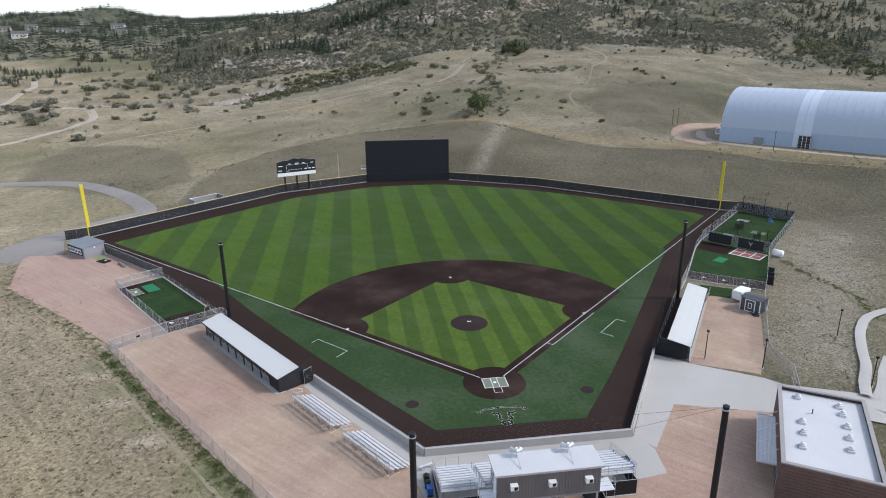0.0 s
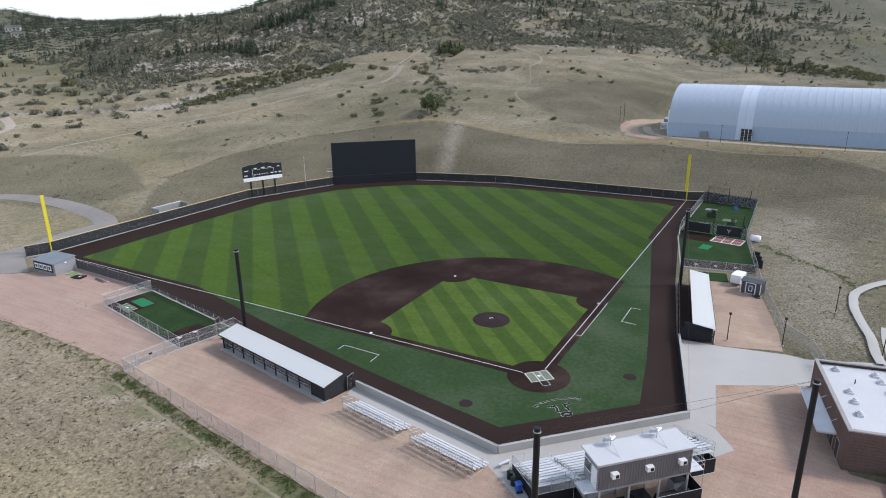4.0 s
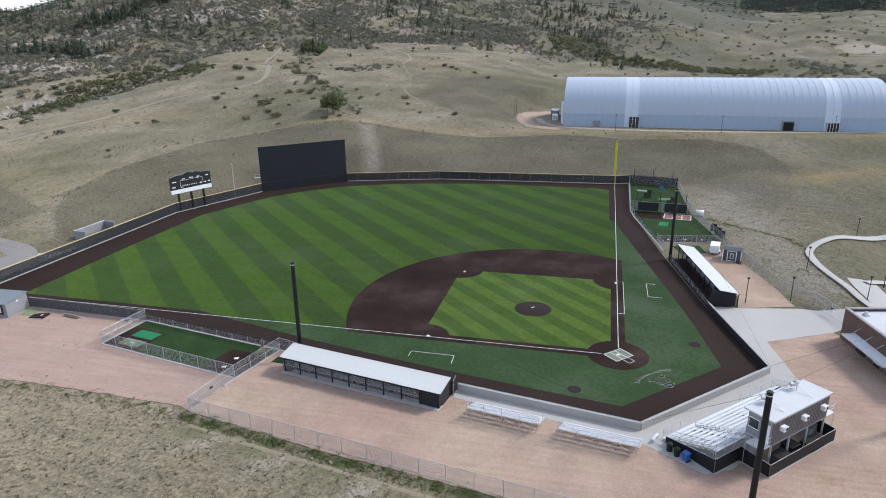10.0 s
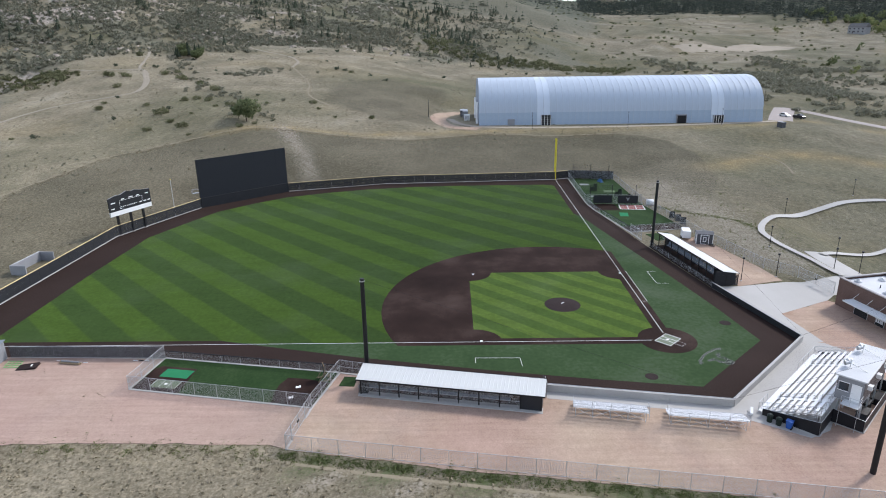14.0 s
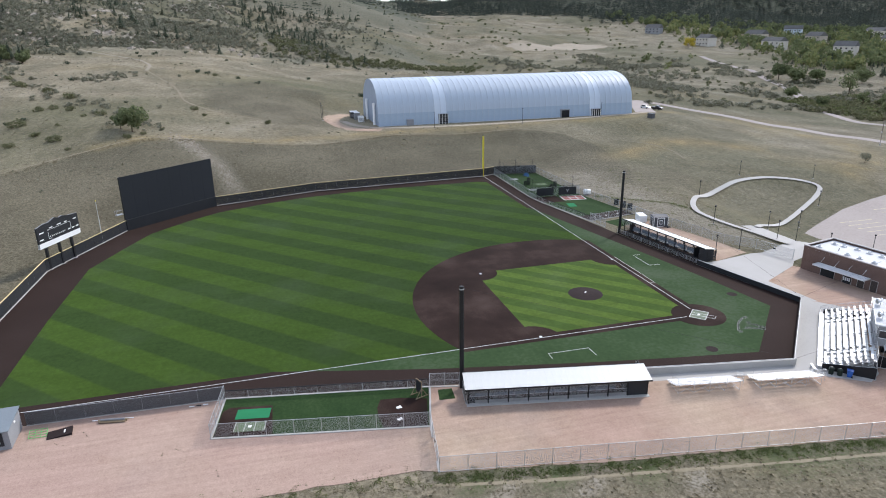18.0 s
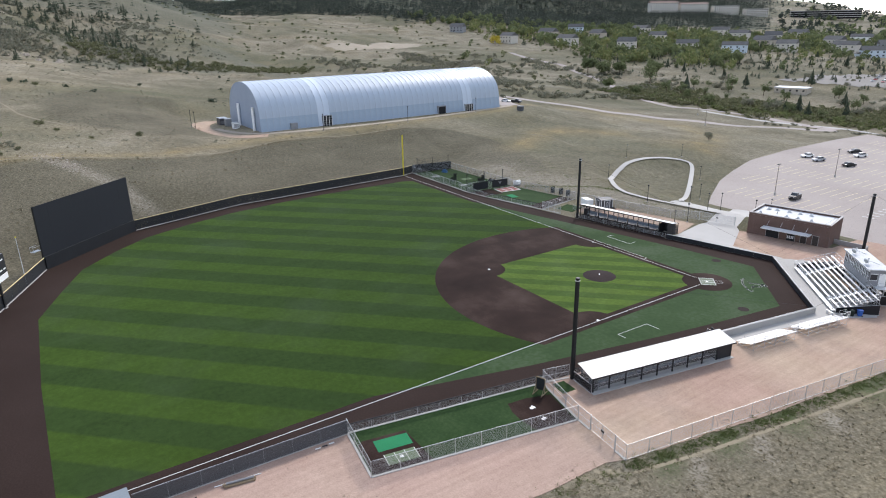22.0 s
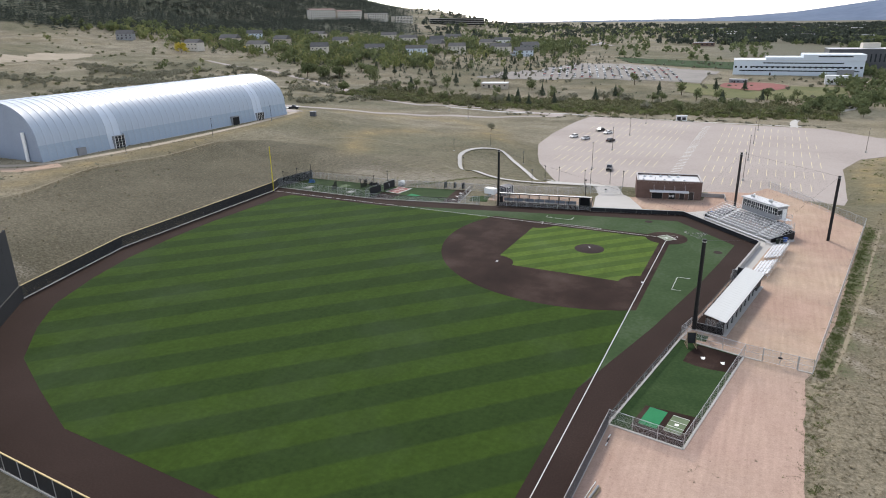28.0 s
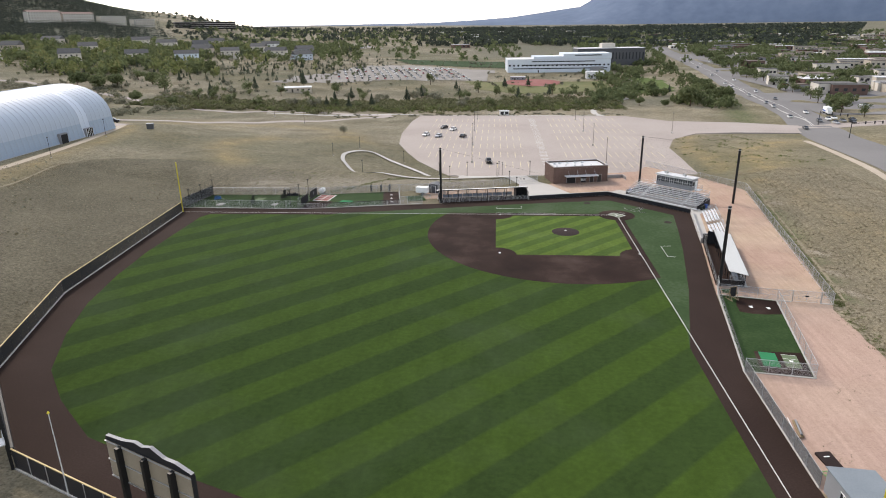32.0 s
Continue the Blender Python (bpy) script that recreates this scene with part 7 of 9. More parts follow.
# ---- path lamps ----
def path_lamp(x, y, h=4.2):
    z = ground_z(x, y)
    th = thing("path_lamp", pose(x, y, z), "slim black path lamp with a flat head", "lamp post", "path lamps")
    part("shaft", Shape().bar((0, 0, -0.3), (0, 0, h), 0.07, 8, 0.055), M_POLE, th)
    hd = part("head", Shape().bar((0, 0, h), (0, 0, h + 0.28), 0.20, 10), M_POLE, th)
    part("lens", Shape().bar((0, 0, h - 0.03), (0, 0, h), 0.16, 10), M_WHITE, hd)
    part("base", Shape().bar((0, 0, -0.3), (0, 0, 0.15), 0.22, 10), M_CONCRETE, th)


LOOP = [(24.5, -39.4), (28, -38.8), (33.5, -38.5), (38.2, -37.6), (44, -36.7), (47.5, -36.6), (51.4, -36.9), (56.5, -39.3), (62, -43.6), (69, -50.6), (75.4, -59.6), (79, -66.6), (82, -73.7), (83.6, -83.8), (82.3, -91.8), (79.5, -96.6), (76.5, -98.3), (73, -95.6), (66.5, -86.6), (54.3, -68.5), (44, -51.5), (37.6, -42.6)]
for x, y in ((70.5, -51.5), (86.3, -77.4), (81.5, -101), (41.5, -34), (61.9, -84.6), (37, -45.2), (47.2, -64.2), (28, -39.6), (27.4, -44), (18.2, -43.4), (26.2, -64.5), (22.8, -20.2), (24.6, -27.3)):
    path_lamp(x, y)
ribbon("loop_path", LOOP, 1.4, M_CONCRETE, "pale concrete loop path on the slope", 0.45, 1.5, category="path", skirt=0.2)
ribbon("plaza_path", [(39.4, -42.4), (34, -42.2), (29, -42.4), (22, -42)], 4.6, M_CONCRETE, "pale concrete path from the plaza", 0.20, 1.5, category="path")
ribbon("lot_ramp", [(18.6, -31), (21.5, -38.5), (27, -51), (34, -67.2)], 6.4, M_CONCRETE, "wide concrete walk down to the parking lot", 0.10, 1.5, category="path")


# ---- stored things under the press box ----
def stored(name, u, v, w, d, h, mat, label, category, cover=False):
    x, y = uv(u, v)
    th = thing(name, pose(x, y, 0, 0, 0, 135), label, category, "stored under the stand")
    part("body", Shape().add([(-w / 2, -d / 2, 0.05), (w / 2, -d / 2, 0.05), (w / 2, d / 2, 0.05), (-w / 2, d / 2, 0.05), (-w / 2 + 0.1, -d / 2 + 0.08, h), (w / 2 - 0.1, -d / 2 + 0.08, h), (w / 2 - 0.1, d / 2 - 0.08, h), (-w / 2 + 0.1, d / 2 - 0.08, h)], [(3, 2, 1, 0), (4, 5, 6, 7), (0, 1, 5, 4), (1, 2, 6, 5), (2, 3, 7, 6), (3, 0, 4, 7)]), mat, th)
    for x_ in (-w / 2 + 0.2, w / 2 - 0.2):
        part("foot", Shape().box(x_ - 0.06, -d / 2, 0, x_ + 0.06, d / 2, 0.05), M_BLACK, th)
    if cover:
        part("lid", Shape().box(-w / 2, -d / 2, h, w / 2, d / 2, h + 0.06), M_POLE, th)


stored("equipment_cart", -25.6, 3.2, 2.0, 1.2, 1.1, M_CHARCOAL, "dark grounds equipment cart under the press box", "cart", True)
stored("storage_box", -25.0, 0.4, 1.6, 1.4, 0.9, M_BLACK, "black plastic storage box under the press box", "box", True)
stored("tarp_bundle", -25.8, -2.2, 2.4, 1.5, 0.8, M_DARK, "dark folded tarp bundle under the press box", "tarp")
stored("storage_box", -24.2, -4.2, 1.5, 1.2, 1.2, M_GREY, "grey storage box under the press box", "box", True)

# ---- roads and trails over the land ----
M_FAINT = speckled("trodden_grass", [(0.22, 0.188, 0.128), (0.30, 0.258, 0.185)], 0.15, 2.0, 0.95)
M_DRYEARTH = speckled("dry_grey_earth", [(0.26, 0.225, 0.17), (0.36, 0.315, 0.25)], 0.1, 2.0, 0.95)
M_BRIGHTLEAF = foliage("light_green_leaves", [(0.105, 0.130, 0.054), (0.150, 0.172, 0.070), (0.215, 0.220, 0.100)])
ribbon("hangar_path", [(193, 31), (180, 27), (171, 18), (167, -7), (167.5, -39), (170.5, -70), (176, -100)], 3.2, M_TRAIL, "pale gravel path along the hangar front", 0.16, 3)
ribbon("hangar_drive", [(166, 20), (172, 31), (186, 36), (203, 34), (216, 27)], 6.5, M_GRAVEL, "pink gravel drive round the hangar end", 0.18, 2.5)
ribbon("service_road", [(176, -100), (192, -108), (222, -124)], 9.0, M_ASPHALT, "pale paved apron beyond the hangar", 0.16, 3)
ribbon("service_road", [(222, -122), (188, -149), (163, -168), (143, -180), (120, -190), (104, -207), (88, -222)], 6.5, M_ASPHALT, "pale paved service road to the parking lot", 0.16, 3)
ribbon("back_road", [(88, -225), (113, -226), (142, -236), (166, -228), (182, -221), (228, -243), (286, -277), (337, -300), (376, -322), (421, -331), (480, -350)], 5.5, M_ASPHALT, "pale paved lane winding into the valley", 0.18, 4)
ribbon("lot_road", [(160, -222), (113, -222), (90, -230), (70, -226), (47, -220), (20, -214), (-30, -213)], 4.0, M_CONCRETE, "pale path behind the parking lot", 0.16, 3)
ribbon("creek_path", [(-27, -207), (-27, -216), (-30, -250), (-53, -298), (-60, -309), (-57.5, -328), (-63, -356), (-77, -377), (-86, -405), (-86, -438), (-77, -464)], 3.4, M_CONCRETE, "pale winding footpath over the creek", 0.18, 3)
ribbon("roadside_path", [(-152, -387), (-140, -297), (-129, -230), (-125, -193), (-122, -174)], 2.8, M_CONCRETE, "pale footpath beside the city road", 0.3, 3)
ribbon("hill_trail", [(58, 226), (70, 227), (87, 227), (106, 228), (125, 222), (152, 210), (165, 208), (180.5, 206), (192.6, 200.6), (201, 191), (204.3, 179.3), (209.7, 171.2), (219.8, 171.2), (233.6, 175.2), (254.6, 185), (261.7, 191.2), (277.3, 196), (297.9, 201.8), (331.7, 214.7), (340, 219.6)], 1.5, M_DRYEARTH, "pale dirt footpath climbing the hill", 0.14, 3, wobble=0.12)
ribbon("hill_trail", [(209.7, 171.2), (219.8, 172.2), (233.6, 176.6), (254.6, 186)], 1.6, M_DRYEARTH, "widened bend of the dirt footpath", 0.15, 3, wobble=0.12)
ribbon("hill_trail", [(272.5, 261), (262, 225), (259, 190)], 1.0, M_DRYEARTH, "faint dirt footpath below the scrub", 0.14, 3, wobble=0.15)
ribbon("hill_trail", [(187, 292), (202, 290), (221, 292), (240, 300)], 1.2, M_DRYEARTH, "pale dirt footpath along the bluff", 0.14, 3, wobble=0.12)
ribbon("hill_trail", [(403, 215.8), (396.5, 202), (386.1, 192.5), (380.9, 186.1), (365.9, 167.7), (345.5, 148.5), (327.1, 132), (297.8, 117), (277.4, 115.5)], 1.5, M_DRYEARTH, "pale dirt footpath down the hillside", 0.14, 3, wobble=0.15)
ribbon("hill_trail", [(277.4, 115.5), (248.2, 103.3), (231.8, 97.7), (210.9, 94.3), (199.5, 89.4), (185.4, 76.9), (177.3, 64)], 0.9, M_FAINT, "faint dirt footpath to the slope's foot", 0.12, 3, wobble=0.2)
ribbon("hill_trail", [(277.4, 115.5), (269, 144), (245.6, 165.8)], 0.7, M_FAINT, "faint dirt footpath across the hillside", 0.12, 3, wobble=0.2)
ribbon("fence_trail", [(-24.6, 54), (-26.7, 51.6), (-27.8, 48), (-29.4, 40.6), (-31.1, 31.3), (-32.7, 22.3), (-34.1, 14.5), (-37.3, -5), (-40.6, -24)], 0.55, M_FAINT, "thin worn line in the grass beside the yard fence", 0.03, 1.5, wobble=0.2)
ribbon("slope_trail", [(60, 148), (82, 150.5), (100, 143.5), (118, 137), (133, 115), (143.5, 96), (143.5, 71), (143.5, 46), (155, 18), (153.5, -7), (156, -32), (147, -46), (137, -60), (120, -72), (104, -70)], 0.6, M_FAINT, "faint dirt line along the crest of the slope", 0.14, 2.5, wobble=0.2)
ribbon("dirt_road", [(4, 265), (39, 266), (58, 273), (74, 278), (91, 293), (100, 318), (88, 338), (80, 381), (95, 400), (133, 461), (150, 500)], 4.2, M_TRAIL, "pale winding dirt road on the eroded slopes", 0.16, 4, wobble=0.06)
ribbon("field_road", [(14, 114), (21.0, 122), (25.2, 140), (26.0, 157), (24, 171), (17.5, 183), (9, 194), (-10, 215)], 5.2, M_LANE, "grey paved lane curling away from left field", 0.14, 2.5)
sheet("corner_apron", [(-18.3, 103.0), (-13.5, 106.5), (-9.0, 101.5), (-4.5, 111.3), (2, 111.4), (17.5, 110.9), (19.5, 116), (18.0, 121.0), (10.7, 121.6), (1.2, 119.6), (-7.6, 119.2), (-14.3, 117.0), (-20, 111)], 0.03, M_LANE, "grey-brown paved corner by left field", "pavement")
MAINROAD = [(-30, 620), (-44, 300), (-70, 60), (-88, 0), (-102, -77), (-109, -118), (-119, -168), (-134, -230), (-153, -374), (-174, -516), (-195, -700), (-230, -1000), (-270, -1400)]
ribbon("main_road", MAINROAD, 20, M_ROAD, "wide grey city road with traffic", 0.25, 8)
ribbon("main_road_median", [(-119, -168), (-134, -230), (-153, -374), (-174, -516), (-195, -700)], 0.5, M_CHALK, "white centre line on the city road", 0.32, 8)
ribbon("side_road", [(-56, -165), (-80, -168), (-118, -170), (-190, -190), (-300, -260)], 13, M_ASPHALT, "grey side road from the parking lot", 0.28, 5)
ribbon("verge_path", [(-60, 40), (-78, -20), (-92, -90), (-98, -128)], 2.6, M_TRAIL, "pale path along the city road", 0.16, 3)


# ---- parking lot markings ----
def lot_lines():
    s1, s2 = Shape(), Shape()
    z = -5.275
    for row in range(7):
        y0 = -82 - row * 18.5
        x = -34 + (4 if row < 1 else 0)
        while x < 62:
            if not (4 < x < 16) and inside([(46, -76), (66, -124), (67, -204), (-32, -202), (-36, -120), (-33, -70)], x, y0):
                s1.box(x - 0.08, y0 - 5.2, z - 0.005, x + 0.08, y0 + 5.2, z + 0.006)
            x += 2.75
    for k in range(42):
        y = -82 - k * 2.8
        s2.box(8.6, y - 0.18, z - 0.005, 11.6, y + 0.18, z + 0.007)
    solid("stall_lines", s1, M_STALL, "faded yellow parking stall lines", "parking lines", "stuff")
    solid("crossing_bars", s2, M_CHALK, "pale hatched walkway bars across the lot", "parking lines", "stuff")


M_STALL = speckled("faded_yellow_paint", [(0.56, 0.47, 0.29), (0.66, 0.57, 0.38)], 0.5, 4.0, 0.85)
lot_lines()


def car_meshes():
    """Body, glass and wheel of a small car, and a pickup body."""
    def loft(sections):
        v, f = [], []
        for (x, w, zb, zt) in sections:
            v += [(x, -w, zb), (x, w, zb), (x, w * 0.96, zt), (x, -w * 0.96, zt)]
        for i in range(len(sections) - 1):
            a, b = i * 4, i * 4 + 4
            f += [(a + k, a + (k + 1) % 4, b + (k + 1) % 4, b + k) for k in range(4)]
        f += [(3, 2, 1, 0), tuple(range(len(v) - 4, len(v)))]
        return v, [tuple(reversed(q)) for q in f]
    return loft


def car_kit(name, paint, kind="car"):
    loft = car_meshes()
    truck = kind == "pickup"
    h = 0.28 if truck else 0
    v, f = loft([(-2.4 - h, .86, .45, .85), (-2.2 - h, .9, .32, .98 + h), (-1.0, .92, .30, 1.0 + h), (1.0, .92, .30, 1.0 + h), (2.1 + h, .88, .32, .88 + h), (2.35 + h, .80, .42, .72 + h)])
    body = mesh_from("body", v, f, paint)
    if truck:
        cab = [(-0.6, .84, 1.2, 1.28), (-0.45, .80, 1.2, 1.85), (0.7, .80, 1.2, 1.85), (1.35, .84, 1.2, 1.28)]
    else:
        cab = [(-1.9, .80, .95, 1.0), (-1.3, .74, .95, 1.48), (0.25, .74, .95, 1.48), (1.15, .82, .95, 1.0)]
    v, f = loft(cab)
    glass = mesh_from("cabin_glass", v, f, M_GLASS)
    r = [(-1.2, .70, cab[1][3] - .03, cab[1][3] + .05), (0.2, .70, cab[1][3] - .03, cab[1][3] + .05)] if not truck else [(-0.5, .77, 1.82, 1.90), (0.65, .77, 1.82, 1.90)]
    v, f = loft(r)
    roof = mesh_from("roof", v, f, paint)
    wheel = Shape().bar((0, -0.11, 0), (0, 0.11, 0), 0.34 + h * 0.2, 12).mesh("wheel", M_BLACK)
    lampm = Shape().box(-0.03, -0.18, -0.07, 0.03, 0.18, 0.07).mesh("headlight", M_AC)
    tail = Shape().box(-0.03, -0.15, -0.09, 0.03, 0.15, 0.09).mesh("tail_light", M_RED)
    return body, glass, roof, wheel, lampm, tail, h, truck


def place_car(kit, m, label, group, full=True):
    body, glass, roof, wheel, lampm, tail, h, truck = kit
    th = thing("pickup_truck" if truck else "car", m, label, "truck" if truck else "car", group)
    b = part("body", body, None, th)
    part("cabin_glass", glass, None, th)
    part("roof", roof, None, th)
    if full:
        for x in (-1.45 - h * 0.5, 1.4 + h * 0.6):
            for y in (-.82, .82):
                part("wheel", wheel, None, th, m=pose(x, y, 0.34))
        for y in (-.6, .6):
            part("headlight", lampm, None, b, m=pose(2.33 + h, y, 0.66 + h))
            part("tail_light", tail, None, b, m=pose(-2.38 - h, y, 0.74 + h))
        if truck:
            part("bed", Shape().box(-2.5, -.72, 1.05, -0.75, .72, 1.26).mesh("bed", M_DARK), None, th, "open cargo bed")
    return th


def paint(name, c):
    return speckled(name, [tuple(0.9 * q for q in c), c], 1.0, 8.0, 0.3, 0.1)


KITS = [car_kit("white", paint("white_car_paint", (0.75, 0.75, 0.74))), car_kit("silver", paint("silver_car_paint", (0.42, 0.43, 0.45))), car_kit("black", paint("black_car_paint", (0.02, 0.02, 0.022))), car_kit("red", paint("red_car_paint", (0.30, 0.03, 0.03))), car_kit("blue", paint("blue_car_paint", (0.05, 0.09, 0.20))), car_kit("grey", paint("grey_car_paint", (0.14, 0.145, 0.15)))]
PICK = car_kit("pickup", KITS and bpy.data.materials["black_car_paint"], "pickup")
place_car(PICK, pose(31.0, -85.0, -5.27, 0, 0, 98), "dark grey pickup truck parked in the lot", "cars in the lot")
for (x, y, k, t, lb) in ((60.0, -145, 0, 70, "white car parked in the lot"), (54.0, -141.5, 1, 70, "silver car parked in the lot"), (53.5, -166, 2, 60, "black car parked in the lot"), (48.6, -160, 0, 65, "white estate car parked in the lot"), (43.0, -140.5, 2, 250, "black car parked facing away in the lot")):
    place_car(KITS[k], pose(x, y, -5.27, 0, 0, t), lb, "cars in the lot")
for (x, y, k) in ((190, -108.5, 0), (188, -113.5, 2)):
    place_car(PICK if k == 2 else KITS[0], pose(x, y, ground_z(x, y) + 0.17, 0, 0, 200), "dark pickup truck by the hangar" if k == 2 else "white car by the hangar", "cars by the hangar")


def lot_lamp(x, y):
    z = ground_z(x, y)
    th = thing("lot_lamp", pose(x, y, max(z, -5.3)), "tall thin parking lot lamp post", "lamp post", "lot lamps")
    part("shaft", Shape().bar((0, 0, -0.3), (0, 0, 9.0), 0.09, 8, 0.06), M_RUST, th)
    part("head", Shape().box(-0.15, -0.75, 8.95, 0.15, 0.75, 9.1), M_POLE, th)
    part("base", Shape().bar((0, 0, -0.3), (0, 0, 0.8), 0.3, 10), M_CONCRETE, th)


M_RUST = speckled("brown_painted_steel", [(0.10, 0.075, 0.06), (0.14, 0.11, 0.09)], 0.5, 6.0, 0.6)
for x, y in ((37, -85), (38, -121), (38.5, -158), (-11, -85), (-11, -119), (-11.5, -155), (-12, -192), (38, -195), (-50, -150)):
    lot_lamp(x, y)
for x, y in ((163, 0), (162.5, -36), (167, -73), (192, 40), (186, 40), (150, -205), (230, -118), (125, -176)):
    lot_lamp(x, y) if y < -100 else path_lamp(x, y, 6.0)
sc = thing("utility_box", pose(161, -93, ground_z(161, -93), 0, 0, 20), "dark green utility box on the terrace", "utility box")
part("cabinet", Shape().box(-1.2, -0.9, -0.1, 1.2, 0.9, 1.9), M_CHARCOAL, sc)
part("lid", Shape().box(-1.3, -1.0, 1.9, 1.3, 1.0, 2.0), M_GREY, sc)
for (x, y, w, d, h, nm, lb, mt) in ((205, 25, 4.5, 3.0, 2.6, "equipment_shed", "dark grey equipment shed at the hangar end", M_CHARCOAL), (191, 24, 2.6, 2.2, 2.2, "air_handler", "white air handling unit at the hangar end", M_WHITE), (199, 24.5, 2.4, 2.2, 2.8, "air_handler", "pale air handling unit at the hangar end", M_GREY)):
    t = thing(nm, pose(x, y, ground_z(x, y), 0, 0, 0), lb, "equipment")
    part("cabinet", Shape().box(-w / 2, -d / 2, -0.2, w / 2, d / 2, h), mt, t)
    part("lid", Shape().box(-w / 2 - 0.1, -d / 2 - 0.1, h, w / 2 + 0.1, d / 2 + 0.1, h + 0.12), M_GALV, t)
    for k in range(4):
        part("louvre", Shape().box(-w / 2 - 0.05, -d / 2 + 0.2, 0.5 + k * 0.35, -w / 2, d / 2 - 0.2, 0.7 + k * 0.35), M_GREY, t)


# ---- vegetation ----
def leaf_cloud(rng, clumps, per, size, squash=1.0, jag=0.5):
    """Small triangles gathered in clumps: verts (n*3, 3)."""
    out = []
    for (cx, cy, cz, cr) in clumps:
        d = rng.normal(size=(per, 3))
        d /= np.linalg.norm(d, axis=1)[:, None]
        p = d * (cr * rng.uniform(0.45, 1.0, per) ** 0.6)[:, None]
        p[:, 2] *= squash
        p += (cx, cy, cz)
        a = rng.normal(size=(per, 3))
        a /= np.linalg.norm(a, axis=1)[:, None]
        b = np.cross(a, d)
        b /= np.linalg.norm(b, axis=1)[:, None] + 1e-9
        s = size * rng.uniform(0.6, 1.5, per)[:, None]
        out.append(np.stack((p - a * s, p + a * s * 0.9, p + b * s * 1.5), 1).reshape(-1, 3))
    return np.vstack(out)


def tri_mesh(name, v, mat):
    me = bpy.data.meshes.new(name)
    n = len(v) // 3
    me.vertices.add(len(v))
    me.vertices.foreach_set("co", np.asarray(v, np.float32).ravel())
    me.loops.add(len(v))
    me.loops.foreach_set("vertex_index", np.arange(len(v), dtype=np.int32))
    me.polygons.add(n)
    me.polygons.foreach_set("loop_start", np.arange(0, len(v), 3, dtype=np.int32))
    me.polygons.foreach_set("loop_total", np.full(n, 3, np.int32))
    me.materials.append(mat)
    me.update(calc_edges=True)
    me.validate()
    return me


def pine_cloud(rng, layers=6, per=8, h=1.0, r=0.26):
    """A ragged conifer of unit height, of drooping triangular sprays."""
    t = []
    for i in range(layers):
        q = i / (layers - 1)
        z, rr = h * (0.16 + 0.74 * q), r * (1.05 - 0.9 * q) * rng.uniform(0.8, 1.15)
        n = max(3, int(per * (1.1 - 0.7 * q)))
        for k in range(n):
            a = 2 * np.pi * (k + rng.uniform(-0.35, 0.35)) / n
            w = 2.3 / n
            L = rr * rng.uniform(0.75, 1.25)
            tip = (L * np.cos(a), L * np.sin(a), z - 0.05 * h)
            t += [(0.25 * L * np.cos(a - w * 1.6), 0.25 * L * np.sin(a - w * 1.6), z + 0.13 * h), tip, (L * 0.85 * np.cos(a + w), L * 0.85 * np.sin(a + w), z + 0.02 * h)]
            t += [(0, 0, z + 0.17 * h), (L * 0.8 * np.cos(a - w), L * 0.8 * np.sin(a - w), z), tip]
    return np.array(t)


def replicate(template_list, pos, scale, rng, zs=None):
    out = []
    for i, (p, s) in enumerate(zip(pos, scale)):
        t = template_list[i % len(template_list)]
        a = rng.uniform(0, 2 * np.pi)
        c, d = np.cos(a), np.sin(a)
        q = np.empty_like(t)
        q[:, 0] = (t[:, 0] * c - t[:, 1] * d) * s
        q[:, 1] = (t[:, 0] * d + t[:, 1] * c) * s
        q[:, 2] = t[:, 2] * s * (zs[i] if zs is not None else 1.0)
        out.append(q + p)
    return np.vstack(out)


vr = np.random.RandomState(11)
PINES = [pine_cloud(vr, 6, 8, 1.0, vr.uniform(0.28, 0.42)) for _ in range(8)]
PINES_FAR = [pine_cloud(vr, 3, 6, 1.0, vr.uniform(0.34, 0.5)) for _ in range(6)]
SHRUBS = [leaf_cloud(vr, [(vr.uniform(-.5, .5), vr.uniform(-.5, .5), vr.uniform(.25, .5), vr.uniform(.35, .55)) for _ in range(4)], 16, 0.16, 0.8) for _ in range(8)]
SHRUBS_FAR = [leaf_cloud(vr, [(vr.uniform(-.4, .4), vr.uniform(-.4, .4), vr.uniform(.25, .5), vr.uniform(.4, .55)) for _ in range(3)], 8, 0.26, 0.8) for _ in range(6)]


def scatter(n, sample, accept, rng):
    pts = []
    tries = 0
    while len(pts) < n and tries < 60:
        p = sample(n * 2)
        k = accept(p[:, 0], p[:, 1]) > rng.uniform(0, 1, len(p))
        pts += p[k].tolist()
        tries += 1
    p = np.array(pts[:n])
    return np.column_stack((p, height(p[:, 0], p[:, 1]) - 0.1))


def polar_sample(a0, a1, r0, r1):
    def f(n):
        a = np.radians(vr.uniform(a0, a1, n))
        r = np.sqrt(vr.uniform(r0 * r0, r1 * r1, n))
        return np.column_stack((r * np.cos(a), r * np.sin(a)))
    return f


def near_line(pts, width):
    P = np.array(pts, float)

    def f(x, y):
        best = np.full(np.shape(x), 1e9)
        for a, b in zip(P[:-1], P[1:]):
            d = b - a
            t = np.clip(((x - a[0]) * d[0] + (y - a[1]) * d[1]) / (d @ d), 0, 1)
            best = np.minimum(best, np.hypot(x - a[0] - t * d[0], y - a[1] - t * d[1]))
        return np.exp(-(best / width) ** 2)
    return f


def boxed(x0, x1, y0, y1):
    return lambda n: np.column_stack((vr.uniform(x0, x1, n), vr.uniform(y0, y1, n)))


